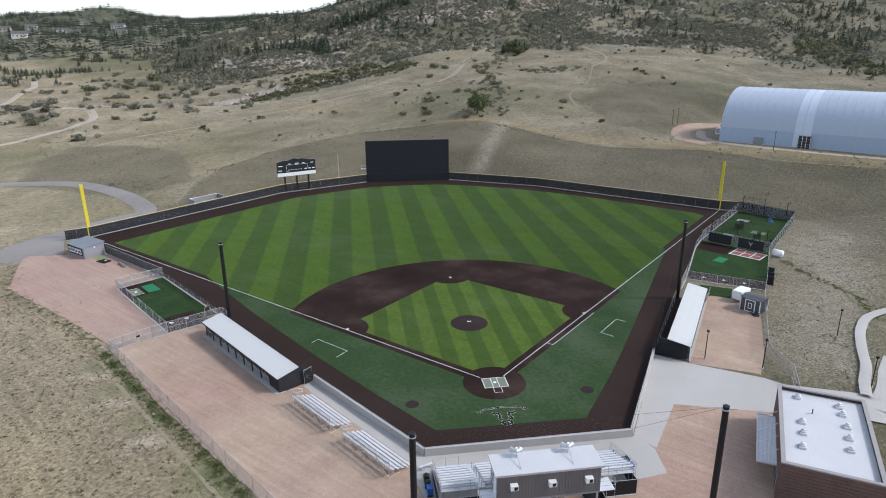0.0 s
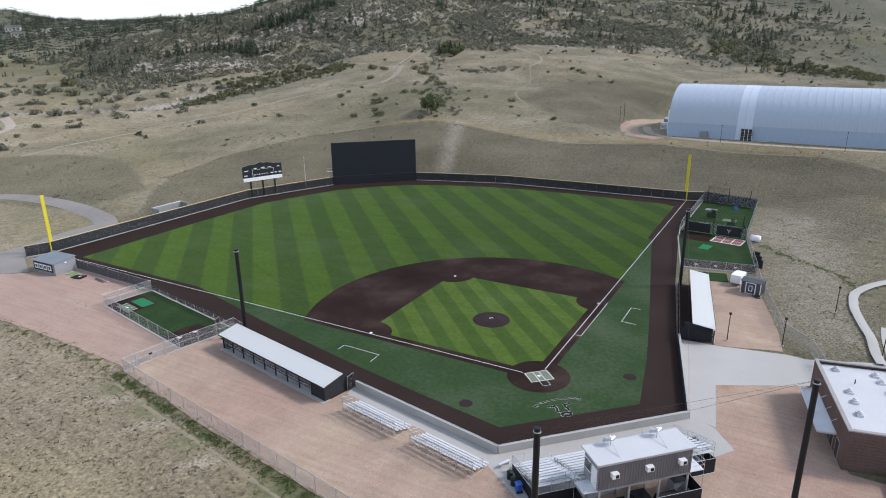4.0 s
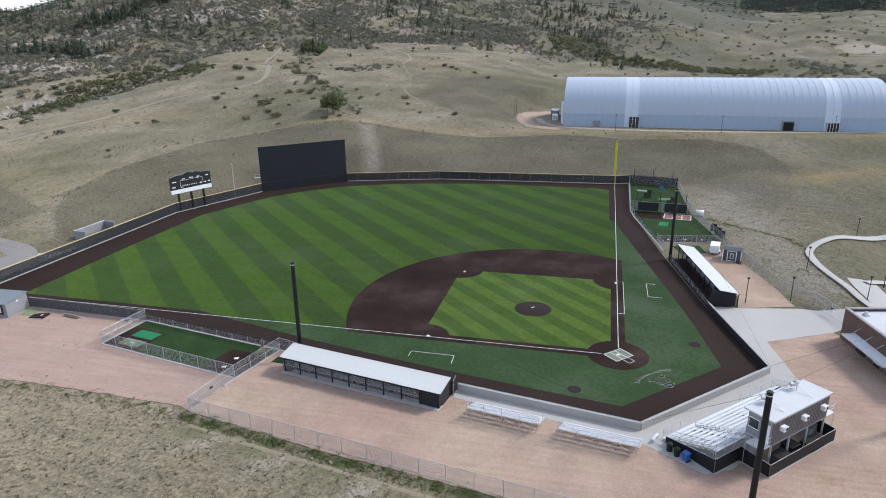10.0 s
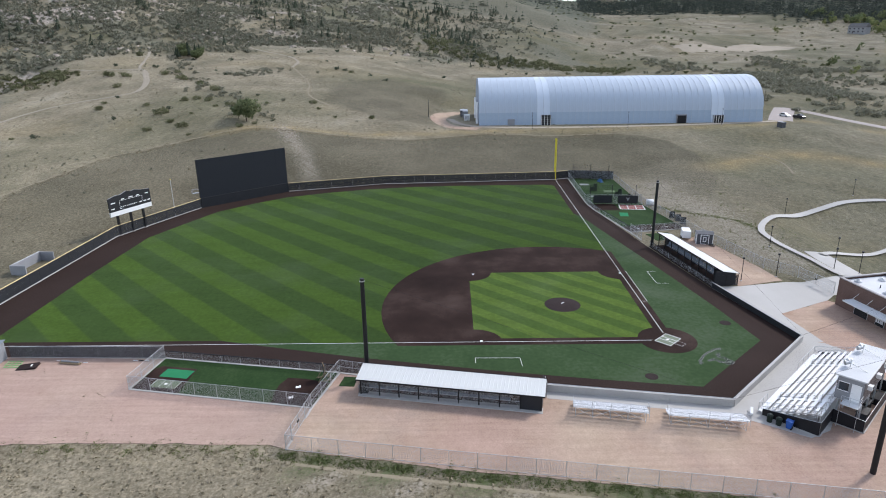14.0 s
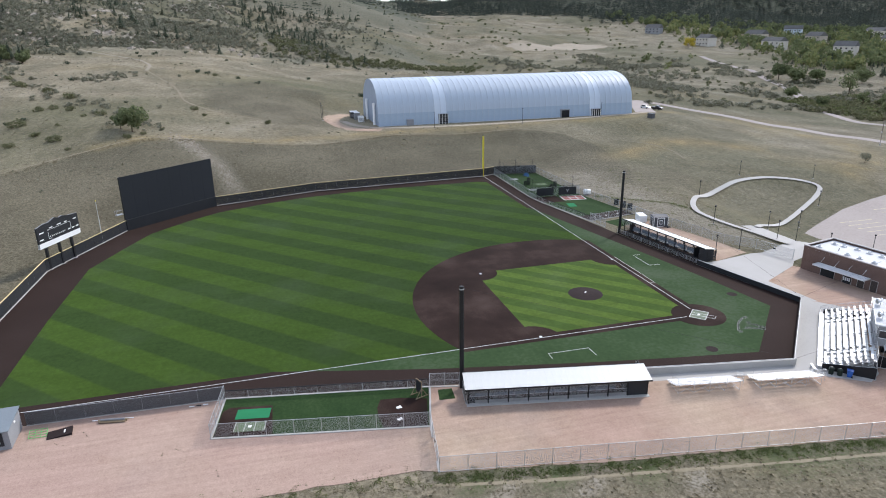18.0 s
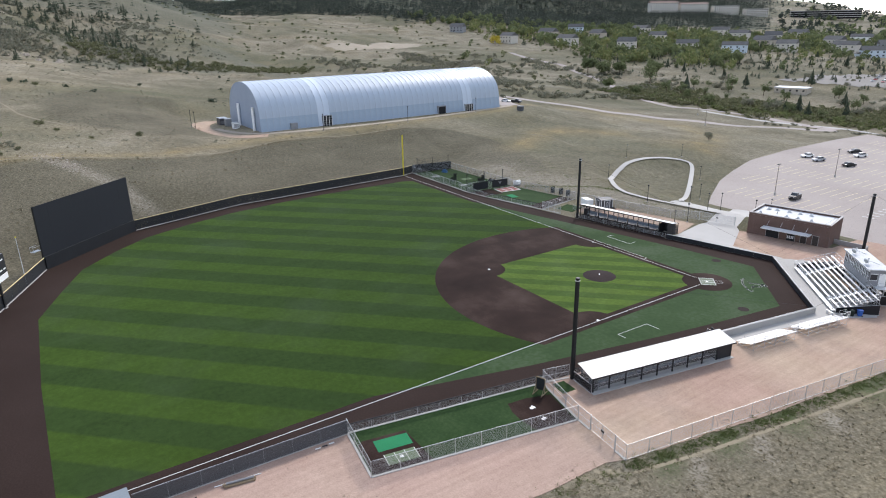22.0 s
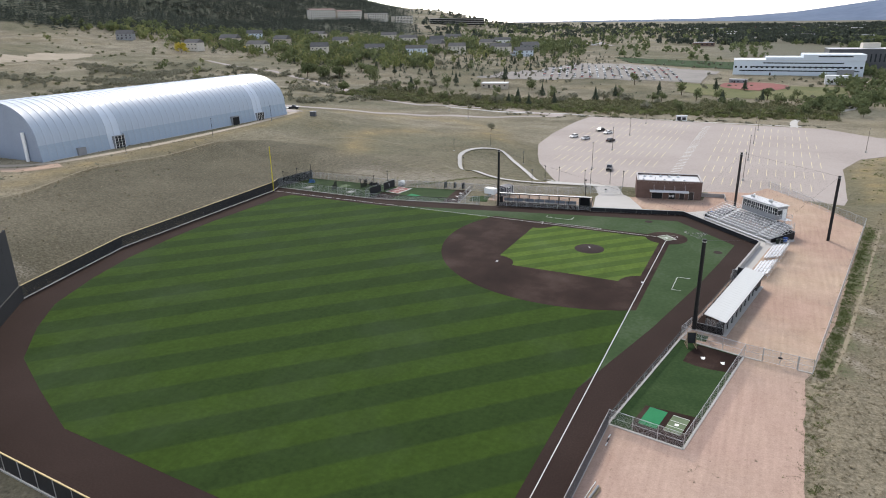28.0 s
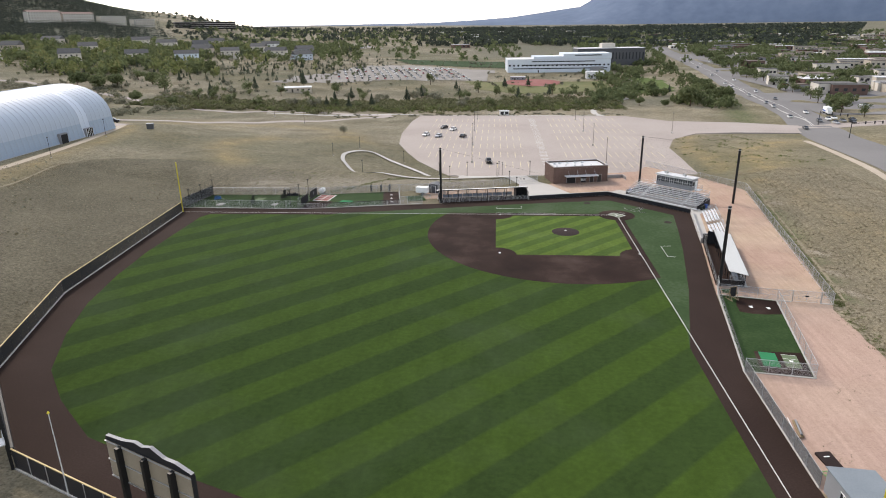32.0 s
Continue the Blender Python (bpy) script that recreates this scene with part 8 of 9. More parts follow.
def woods(name, n, sample, accept, templates, mat, s0, s1, label, category="trees"):
    p = scatter(n, sample, accept, vr)
    sc = vr.uniform(s0, s1, len(p)) * vr.uniform(0.75, 1.1, len(p))
    ob = new(name, tri_mesh(name, replicate(templates, p, sc, vr), mat))
    return tagged(ob, label, category, kind="stuff")


HOUSES = [(406, -537), (359, -552), (330, -600), (448, -488), (520, -468), (461, -716), (332, -700), (419, -723), (569, -420), (500, -604), (560, -560), (610, -520), (380, -640), (290, -640), (270, -690), (640, -600), (430, -800), (350, -800), (520, -760), (690, -431), (250, -610), (600, -690)]
RIDGE = [(880, -1085), (820, -1180), (750, -1290), (660, -1360)]
OPEN_LAND = [(90, -395), (250, -400), (330, -520), (300, -650), (60, -640), (20, -520)]


def settled(x, y):
    """Where the valley's trees may stand: not on the open flats or the bare spur."""
    d, r = np.degrees(np.arctan2(y, x)), np.hypot(x, y)
    return smooth01((r - np.interp(d, [-75, -58, -50, -44, -38, -28], [480, 470, 470, 520, 720, 880])) / 60) * (1 - 0.9 * poly_mask(x, y, OPEN_LAND, 20)) * np.minimum(1, np.min([np.hypot(x - hx + 4, y - hy - 8) for hx, hy in HOUSES], axis=0) > 24) + 0.012


CROWNS = [leaf_cloud(vr, [(0, 0, 0.55, 0.42), (0.2, 0.1, 0.75, 0.3), (-0.2, -0.1, 0.4, 0.35)], 12, 0.16) for _ in range(6)]
CROWNS_FAR = [leaf_cloud(vr, [(0, 0, 0.5, 0.45), (0.25, 0.1, 0.6, 0.35)], 8, 0.24) for _ in range(6)]
woods("hill_pines", 620, polar_sample(-8, 62, 385, 680), lambda x, y: clumpy(150, 0.0, 3, 0.25)(x, y) * (0.25 + 0.75 * smooth01((np.hypot(x, y) - 430) / 90)) * smooth01((np.degrees(np.arctan2(y, x)) + 8) / 12) + 0.02, PINES, M_PINE, 3.5, 8.5, "dark green pines on the hillside")
woods("bluff_pines", 150, boxed(255, 420, 300, 430), lambda x, y: np.maximum(near_line([(278, 406), (285, 394), (297, 380), (290, 345), (283, 325)], 8.0)(x, y), near_line([(345, 372), (372, 363), (403, 364)], 12.0)(x, y)), PINES, M_PINE, 5.0, 10.0, "tall dark pines on the bluff")
woods("far_pines", 11000, polar_sample(-12, 90, 620, 1600), lambda x, y: clumpy(260, -0.35, 21, 0.3)(x, y) * smooth01((np.degrees(np.arctan2(y, x)) + 10) / 16), PINES_FAR, M_PINE, 5.0, 9.0, "dark pine woods on the far ridges")
woods("ridge_pines", 6500, polar_sample(44, 93, 700, 1500), lambda x, y: 0.3 + 0.7 * clumpy(140, -0.1, 10, 0.4)(x, y), PINES_FAR, M_PINE, 4.5, 9.0, "dark pines over the distant rocky ridge")
woods("valley_junipers", 300, polar_sample(-76, -44, 430, 720), lambda x, y: 0.3 + 0 * x, PINES, M_PINE, 1.8, 4.5, "small dark junipers dotted over the dry valley", "shrubs")
woods("vale_pines", 420, polar_sample(60, 86, 480, 680), lambda x, y: clumpy(120, 0.05, 4, 0.2)(x, y), PINES, M_PINE, 3.0, 6.5, "dark bands of pines across the upper valley")
woods("mountain_pines", 34000, polar_sample(-66, -10, 700, 2150), lambda x, y: (0.35 + 0.65 * clumpy(300, -0.6, 5, 0.4)(x, y)) * smooth01((np.degrees(np.arctan2(y, x)) + 61) / 8) * wood_edge(x, y, 90) * (line_distance(x, y, RIDGE) > 42), PINES_FAR, M_FOREST, 6.0, 11.0, "dark pine forest on the mountain flank")
woods("valley_trees", 800, polar_sample(-74, -28, 450, 980), lambda x, y: (0.12 + 0.88 * clumpy(110, 0.0, 8, 0.3)(x, y)) * settled(x, y), CROWNS, M_LEAF, 6.0, 11.0, "mixed green trees among the valley houses")
woods("valley_bright_trees", 600, polar_sample(-70, -26, 480, 900), lambda x, y: (0.12 + 0.88 * clumpy(90, 0.15, 16, 0.3)(x, y)) * settled(x, y), CROWNS, M_BRIGHTLEAF, 5.5, 10.0, "light green trees among the valley houses")
woods("valley_pines", 420, polar_sample(-74, -28, 430, 980), lambda x, y: (0.2 + 0.8 * clumpy(120, 0.1, 33, 0.3)(x, y)) * settled(x, y), PINES, M_PINE, 4.0, 9.0, "dark pines dotted over the valley")
woods("garden_trees", 260, boxed(240, 660, -860, -440), lambda x, y: np.max([np.exp(-(np.hypot(x - hx + 2, y - hy - 18) / 16) ** 2) * (np.hypot(x - hx, y - hy) > 13) for hx, hy in HOUSES], axis=0), CROWNS + PINES[:3], M_LEAF, 4.0, 8.5, "garden trees half hiding the valley houses")
woods("hillock_pines", 200, boxed(150, 420, -560, -380), lambda x, y: 0.4 + 0 * x, PINES, M_PINE, 2.0, 4.6, "small dark pines dotted over the tan flat")
woods("plain_trees", 6200, polar_sample(-118, -60, 980, 2700), lambda x, y: clumpy(240, -0.1, 14, 0.3)(x, y) * (1 - 0.80 * smooth01((np.degrees(np.arctan2(y, x)) + 88) / 8)), CROWNS_FAR, M_FOREST, 6.0, 12.0, "dark band of trees across the plain")
woods("plain_bright_trees", 1700, polar_sample(-122, -62, 640, 1900), lambda x, y: clumpy(200, 0.0, 24, 0.3)(x, y), CROWNS_FAR, M_LEAF, 5.0, 10.0, "green trees scattered across the plain")
woods("city_trees", 7500, polar_sample(-125, -96, 260, 1300), lambda x, y: clumpy(90, 0.0, 30, 0.3)(x, y) * (np.abs(x + 110 - (y + 80) * 0.14) > 22), [leaf_cloud(vr, [(0, 0, 0.5, 0.42), (0.2, 0.1, 0.75, 0.3)], 14, 0.17) for _ in range(6)], M_LEAF, 3.5, 7.0, "green street trees among the city blocks")


woods("hillside_scrub", 12000, polar_sample(-10, 64, 345, 640), lambda x, y: (0.16 + 0.84 * clumpy(95, -0.1, 6, 0.7)(x, y)) * smooth01((np.hypot(x, y) - 380) / 110) * smooth01((np.degrees(np.arctan2(y, x)) + 8) / 12), SHRUBS_FAR, M_SCRUB, 0.8, 2.4, "grey-green scrub oak over the hillside", "shrubs")
woods("upper_scrub", 7000, polar_sample(24, 62, 370, 620), lambda x, y: 0.45 + 0.55 * clumpy(60, -0.1, 36, 0.5)(x, y), SHRUBS_FAR, M_SCRUB, 0.9, 2.6, "close grey-green scrub over the upper hillside", "shrubs")
woods("gully_scrub", 120, boxed(140, 350, 90, 220), near_line([(158, 102), (183, 118), (209, 136), (247, 162), (305, 191), (344, 203)], 5.0), SHRUBS, M_SCRUB, 0.8, 2.2, "scrub along the dry gully", "shrubs")
woods("scrub_patch", 55, boxed(240, 280, 110, 150), near_line([(252, 136), (266, 122)], 6.0), SHRUBS, M_SCRUB, 1.0, 1.9, "low dark scrub patch on the slope", "shrubs")
woods("bluff_scrub", 620, boxed(150, 300, 215, 330), near_line([(174, 254), (208, 268), (225, 267), (242, 264), (256, 258), (247, 232)], 9.0), SHRUBS, M_OLIVE, 1.0, 2.8, "dense scrub below the bluff", "shrubs")
woods("shoulder_scrub", 1500, boxed(360, 500, 60, 230), lambda x, y: np.maximum(near_line([(381, 203), (392, 186), (388, 162), (394, 144), (410, 129), (420, 109), (445, 93), (451, 72)], 11.0)(x, y), near_line([(441, 146), (473, 114), (476, 78)], 12.0)(x, y)), SHRUBS_FAR, M_SCRUB, 1.0, 2.6, "grey-green scrub belts across the hill's shoulder", "shrubs")
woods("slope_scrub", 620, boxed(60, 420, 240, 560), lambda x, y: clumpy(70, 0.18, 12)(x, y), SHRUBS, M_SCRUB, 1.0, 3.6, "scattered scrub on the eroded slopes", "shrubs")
woods("draw_scrub", 520, boxed(300, 520, -120, 80), near_line([(494, 28), (454, 40), (438, 20), (426, -15), (428, -37), (407, -55), (420, -90)], 12.0), SHRUBS, M_OLIVE, 1.2, 3.4, "green scrub filling the draw behind the hangar", "shrubs")
woods("hangar_thicket", 900, boxed(270, 520, -290, -120), lambda x, y: np.maximum(near_line([(400, -187), (341, -179), (301, -176), (284, -184)], 14.0)(x, y), 0.5 * near_line([(431, -267), (435, -234), (505, -239)], 10.0)(x, y)), SHRUBS, M_SCRUB, 1.2, 3.2, "grey-green thicket beyond the hangar", "shrubs")
woods("oak_scrub", 900, boxed(210, 480, -330, -110), lambda x, y: clumpy(75, -0.02, 19)(x, y), SHRUBS, M_SCRUB, 1.2, 3.8, "dark scrub oak thickets beside the lane", "shrubs")
CREEK = [(-110, -300), (-40, -285), (40, -278), (120, -272), (200, -262), (250, -262)]
woods("creek_scrub", 2200, boxed(-48, 250, -345, -222), near_line(CREEK, 22.0), SHRUBS, M_OLIVE, 1.4, 3.8, "dense green creek thicket behind the parking lot", "shrubs")
woods("creek_willows", 1000, boxed(-48, 250, -320, -232), near_line([(-110, -280), (-40, -265), (40, -258), (120, -254), (250, -250)], 12.0), SHRUBS, M_BRIGHTLEAF, 1.2, 3.0, "light green willow bushes along the creek", "shrubs")
woods("meadow_shrubs", 70, polar_sample(-30, 80, 150, 420), lambda x, y: 0.25 + 0 * x, SHRUBS, M_SCRUB, 0.6, 1.6, "scattered small shrubs on the dry slopes", "shrubs")
woods("spur_shrubs", 460, polar_sample(-46, -7, 290, 1000), lambda x, y: 0.25 + 0.75 * clumpy(120, 0.0, 20, 0.4)(x, y), SHRUBS, M_OLIVE, 1.2, 3.2, "scattered olive shrubs over the bare spur", "shrubs")
woods("spur_pines", 1100, polar_sample(-24, -4, 1000, 1700), lambda x, y: 0.3 + 0.7 * clumpy(180, 0.0, 12, 0.5)(x, y), PINES_FAR, M_FOREST, 5.0, 9.0, "sparse dark pines on the pale mountain shoulder")
woods("valley_shrubs", 420, boxed(-60, 420, -640, -330), lambda x, y: clumpy(60, 0.1, 2)(x, y), SHRUBS_FAR, M_SCRUB, 1.0, 3.0, "scattered shrubs across the valley floor", "shrubs")
woods("verge_weeds", 5200, boxed(-42, -24, -26, 52), lambda x, y: near_line([(-26.3, 50), (-38.6, -24)], 0.8)(x, y) * (0.25 + 0.75 * clumpy(3.5, -0.1, 31, 0.4)(x, y)), [leaf_cloud(vr, [(0, 0, .22, .6)], 14, 0.15, 0.5) for _ in range(5)], M_GRASSGREEN, 0.20, 0.50, "green weeds along the meadow fence", "weeds")
woods("yard_weeds", 260, boxed(-30, -4, 48, 100), lambda x, y: clumpy(9, 0.42, 22)(x, y) * (x < -4.5) * ((x < -17.5) | (y > 74)), [leaf_cloud(vr, [(0, 0, .2, .5)], 9, 0.2, 0.5) for _ in range(5)], M_TUFT, 0.22, 0.5, "sparse dry weeds in the gravel", "weeds")
woods("drain_weeds", 260, boxed(40, 110, -60, -18), near_line([(73, -21), (66, -27), (60, -35), (52, -38)], 0.7), [leaf_cloud(vr, [(0, 0, .3, .6)], 10, 0.22, 0.6) for _ in range(5)], M_GRASSGREEN, 0.3, 0.55, "green strip of weeds along a drain", "weeds")


def tree_mesh(seed, h, r, mat, spread=0.5, per=60):
    rng = np.random.RandomState(seed)
    cl = [(rng.uniform(-r, r) * spread, rng.uniform(-r, r) * spread, h * rng.uniform(0.4, 0.9), r * rng.uniform(0.35, 0.6)) for _ in range(11)]
    crown = tri_mesh("crown", leaf_cloud(rng, cl, per, r * 0.085, 0.85), mat)
    s = Shape().bar((0, 0, -0.3), (0, 0, h * 0.45), h * 0.03, 7, h * 0.018)
    for c in cl[:6]:
        s.bar((0, 0, h * 0.3), (c[0], c[1], c[2]), h * 0.012, 5, h * 0.004)
    return crown, s.mesh("trunk", M_BARK)


def shrub_mesh(seed):
    rng = np.random.RandomState(seed)
    cl = [(rng.uniform(-.55, .55), rng.uniform(-.55, .55), rng.uniform(0.15, 0.5), rng.uniform(0.32, 0.5)) for _ in range(8)]
    s = Shape()
    for c in cl[:5]:
        s.bar((0, 0, -0.2), c[:3], 0.03, 4, 0.012)
    return tri_mesh("crown", leaf_cloud(rng, cl, 46, 0.075, 0.8), M_OLIVE), s.mesh("trunk", M_BARK)


TREES = {"shrub": [shrub_mesh(80 + i) for i in range(5)], "dense": [tree_mesh(90 + i, 5.4, 3.6, M_LEAF, 0.66, 130) for i in range(2)], "broad": [tree_mesh(i, 7.0, 3.0, M_LEAF, 0.75) for i in range(4)], "oak": [tree_mesh(20 + i, 4.0, 2.6, M_SCRUB, 0.8) for i in range(3)], "yellow": [tree_mesh(40, 8.0, 4.5, M_YELLOWLEAF, 0.8)]}
PINE_OBJ = [(tri_mesh("crown", pine_cloud(np.random.RandomState(60 + i), 11, 12, 8.0, 2.0), M_PINE), Shape().bar((0, 0, -0.3), (0, 0, 6.5), 0.18, 6, 0.05).mesh("trunk", M_BARK)) for i in range(3)]


def place_tree(kind, x, y, s, label, i=0):
    crown, trunk = PINE_OBJ[i % 3] if kind == "pine" else TREES[kind][i % len(TREES[kind])]
    th = thing("pine_tree" if kind == "pine" else "shrub" if kind == "shrub" else "tree", pose(x, y, ground_z(x, y), 0, 0, (i * 77) % 360) @ Matrix.Scale(s, 4), label, "shrub" if kind == "shrub" else "tree", "")
    part("trunk", trunk, None, th)
    part("crown", crown, None, th)


place_tree("dense", 149.6, 104.2, 1.35, "lone dark green tree above centre field", 0)
place_tree("dense", 153.5, 108.2, 0.75, "small dense bush beside the lone tree", 1)
place_tree("shrub", 147.0, 100.6, 1.3, "low dark bush below the lone tree", 2)
place_tree("oak", 96.0, -137.0, 0.8, "single round bush on the grassy slope", 1)
SHRUB_SPOTS = """182.6 174.2 2.9, 192 176.3 1.7, 223 185 3, 183 154.4 2.1, 167.3 142.6 3.6, 152.7 133 2.3, 145.8 126 2.9, 145.3 138.6 2.2, 186.4 139.8 2.6, 188 136 2.3,
184.2 129.3 2.5, 173.6 123.1 1.4, 176.4 118.2 2.4, 183.8 105.5 1.5, 142.3 104.9 1.9, 153.8 95.7 1.3, 136 120.3 1.1, 190.4 88.1 2.2, 180.9 84 1.4, 169 75.7 1.1,
170.4 61.4 2, 271.6 83.5 1.9, 143.4 186.3 1.2, 103.9 167.7 1.4, 233.3 158.8 4, 221.3 145.5 2.9, 250 173.5 3.2, 253.3 168.3 2.6, 246.1 199.7 4.2, 242.2 189.8 3.6,
298 206.3 3.6, 209 135.2 3.2, 162.5 128.7 1.2, 194.7 412 8, 139.9 398.4 6, 85.9 329.7 3.8, 67.9 304.1 4.8, 177.5 419.1 4.1, 95.8 279.9 3.1, 62.2 246.4 3.3,
78.9 265.5 2.1, 170.5 371.3 6, 210.2 340.3 5, 132.7 243.1 2.1, 140.8 238.8 2.1, 83.3 368.2 3.8"""
for i, spot in enumerate(SHRUB_SPOTS.split(",")):
    x, y, r = (float(q) for q in spot.split())
    place_tree("shrub", x, y, r * 0.95, "large olive-green shrub on the dry slope" if r > 2.5 else "small olive-green shrub on the dry slope", i)
tr_ = random.Random(4)
for i in range(8):
    place_tree("dense", 303 + tr_.uniform(-9, 9), 181 + tr_.uniform(-8, 8), tr_.uniform(0.7, 1.1), "dark rounded pine in a clump on the hill", i)
for i in range(9):
    place_tree("pine", 302 + tr_.uniform(-7, 8), 182 + tr_.uniform(-7, 7), tr_.uniform(0.7, 1.0), "dark pine in a clump on the hill", i)
for i in range(58):
    x, y = tr_.uniform(-45, 245), tr_.uniform(-352, -250)
    k = tr_.choice(["broad", "broad", "oak", "pine"])
    place_tree(k, x, y, tr_.uniform(0.7, 1.35) * (1.2 if k == "oak" else 1), "green tree in the creek thicket" if k != "pine" else "dark pine by the creek", i)
for i in range(60):
    x, y = tr_.uniform(120, 420), tr_.uniform(-560, -360)
    k = tr_.choice(["broad", "oak", "pine", "oak"])
    place_tree(k, x, y, tr_.uniform(0.6, 1.1), "small tree on the valley floor" if k != "pine" else "small pine on the valley floor", i)
for i, (x, y, s) in enumerate(((557, -390, 1.3), (568, -396, 1.0), (548, -388, 0.8), (540, -470, 0.6))):
    place_tree("yellow", x, y, s, "bright yellow autumn cottonwood", i)
for i in range(26):
    q = i / 25
    x, y = -200 - 60 * q + tr_.uniform(-10, 10), -460 - 520 * q
    place_tree("broad", x, y, tr_.uniform(0.9, 1.5), "street tree beside the city road", i)
ROADSIDE = """-88 -260 2.1, -110 -267 1.9, -119 -352 1.6, -60 -270 0.9, -74 -263 0.7, -110 -296 1.1, -122 -340 1.3, -126 -365 1.2, -133 -380 1.0, 324 -302 2.0, 310 -305 1.8, 302 -315 1.7, 290 -342 1.6, 253 -249 1.3, 230 -250 0.9, 291 -454 1.6"""
for i, spot in enumerate(ROADSIDE.split(",")):
    x, y, k = (float(q) for q in spot.split())
    place_tree("dense", x, y, k, "large dark round tree on the dry flat" if k > 1.2 else "dark round bush on the dry flat", i)
for i, (x, y, k) in enumerate(((-95, -341, 0.8), (-82, -327, 0.9), (-98, -352, 0.7), (182, -375, 1.5), (411, -395, 1.0), (60, -376, 1.0), (13, -318, 1.1), (3, -395, 1.1), (22, -387, 1.2))):
    place_tree("pine", x, y, k, "dark pine standing alone on the flat", i)
for i, (x, y, k) in enumerate(((259, -299, 1.9), (314, -366, 1.5), (223, -272, 1.3), (208, -322, 1.5), (197, -260, 1.0), (-44, -302, 1.2), (-13, -351, 1.3), (-21, -312, 1.1), (42, -359, 1.3), (-31, -363, 1.0), (83, -402, 1.4))):
    place_tree("broad", x, y, k, "green cottonwood by the creek flats", i)
for i, (x, y) in enumerate(((-176, -452), (-183, -439), (-185, -407), (-180, -375), (-176, -350), (-174, -325), (-172, -303), (-167, -282), (-163, -263), (-160, -242), (-157, -228), (-155, -218), (-158, -201))):
    place_tree("broad", x, y, 1.0 + 0.15 * (i % 3), "street tree on the verge of the city road", i)

woods("crest_grass", 1500, boxed(55, 165, -45, 160), near_line(CREST[2:13], 1.6), [leaf_cloud(vr, [(0, 0, .3, .6)], 6, 0.26, 0.6) for _ in range(5)], M_TUFT, 0.25, 0.55, "darker taller grass along the crest of the slope", "grass")
woods("worn_grass", 1500, boxed(28, 100, -45, -17), lambda x, y: clumpy(8, 0.0, 5, 0.3)(x, y) * (y < -19 + 0 * x) * (y < -24 + (x - 48) * 0.17), [leaf_cloud(vr, [(0, 0, .2, .5)], 7, 0.22, 0.5) for _ in range(5)], M_GRASSGREEN, 0.2, 0.5, "worn green grass patches beside the bullpen fence", "grass")
woods("gully_bushes", 170, boxed(60, 290, 215, 420), near_line([(100, 345), (122, 312), (142, 283), (160, 270), (190, 268), (220, 255)], 9.0), SHRUBS, M_SCRUB, 1.2, 3.6, "dark bushes along the eroded gully", "shrubs")
woods("slope_bushes", 26, boxed(60, 190, 270, 400), lambda x, y: 0.5 + 0 * x, [leaf_cloud(vr, [(vr.uniform(-.5, .5), vr.uniform(-.5, .5), vr.uniform(.25, .5), vr.uniform(.35, .55)) for _ in range(6)], 40, 0.11, 0.8) for _ in range(5)], M_SCRUB, 3.0, 5.5, "large round dark bushes on the eroded slopes", "shrubs")

EDGE_LINE = [(-25.6, 49), (-24.6, 58), (-23.9, 72), (-24.2, 88), (-18, 100), (-14, 107)]
TUFTS = [leaf_cloud(vr, [(0, 0, .18, .6)], 14, 0.15, 0.45) for _ in range(5)]
woods("yard_edge_grass", 2600, boxed(-34, -8, 46, 110), near_line([(-26.4, 49), (-25.4, 58), (-24.7, 72), (-25.0, 88), (-18.8, 101), (-15, 108)], 1.7), TUFTS, M_TUFT, 0.2, 0.5, "tan dry grass along the gravel edge", "grass")
woods("yard_edge_weeds", 1500, boxed(-34, -8, 46, 110), lambda x, y: near_line([(-26.2, 49), (-25.2, 58), (-24.5, 72), (-24.8, 88), (-18.6, 101)], 1.3)(x, y) * (0.03 + 0.94 * clumpy(3.0, 0.1, 33, 0.3)(x, y)), TUFTS, M_GRASSGREEN, 0.2, 0.5, "green weeds along the gravel edge", "weeds")
woods("berm_grass", 900, boxed(-82, -41, -150, -66), lambda x, y: clumpy(14, 0.1, 9, 0.3)(x, y) * (1 - poly_mask(x, y, [(-40, -60), (-41, -115), (-48, -136), (-62, -150), (-30, -150)], 2)), TUFTS, M_GRASSGREEN, 0.3, 0.9, "green weeds on the berm beside the lot", "weeds")
woods("lot_edge_scrub", 160, boxed(-40, 120, -226, -208), lambda x, y: clumpy(12, 0.1, 19, 0.3)(x, y) * (y < -211 - 0 * x), SHRUBS, M_SCRUB, 0.5, 1.3, "low scrub along the back of the parking lot", "shrubs")

woods("hill_stipple", 15000, polar_sample(-12, 80, 118, 400), lambda x, y: (0.25 + 0.75 * clumpy(40, 0.0, 17, 0.5)(x, y)) * (np.hypot(x, y) > edge_radius(np.arctan2(y, x)) + 1.5), [leaf_cloud(vr, [(0, 0, .2, .5)], 4, 0.34, 0.5) for _ in range(5)], M_TUFT, 0.3, 0.7, "dry grass clumps over the hillside", "grass")
woods("hill_sage", 2200, polar_sample(-12, 80, 130, 400), lambda x, y: (0.15 + 0.85 * clumpy(55, 0.1, 28, 0.3)(x, y)) * (np.hypot(x, y) > edge_radius(np.arctan2(y, x)) + 30), [leaf_cloud(vr, [(0, 0, .25, .5)], 7, 0.3, 0.6) for _ in range(5)], M_SCRUB, 0.4, 0.9, "small grey-green sage clumps on the slopes", "shrubs")
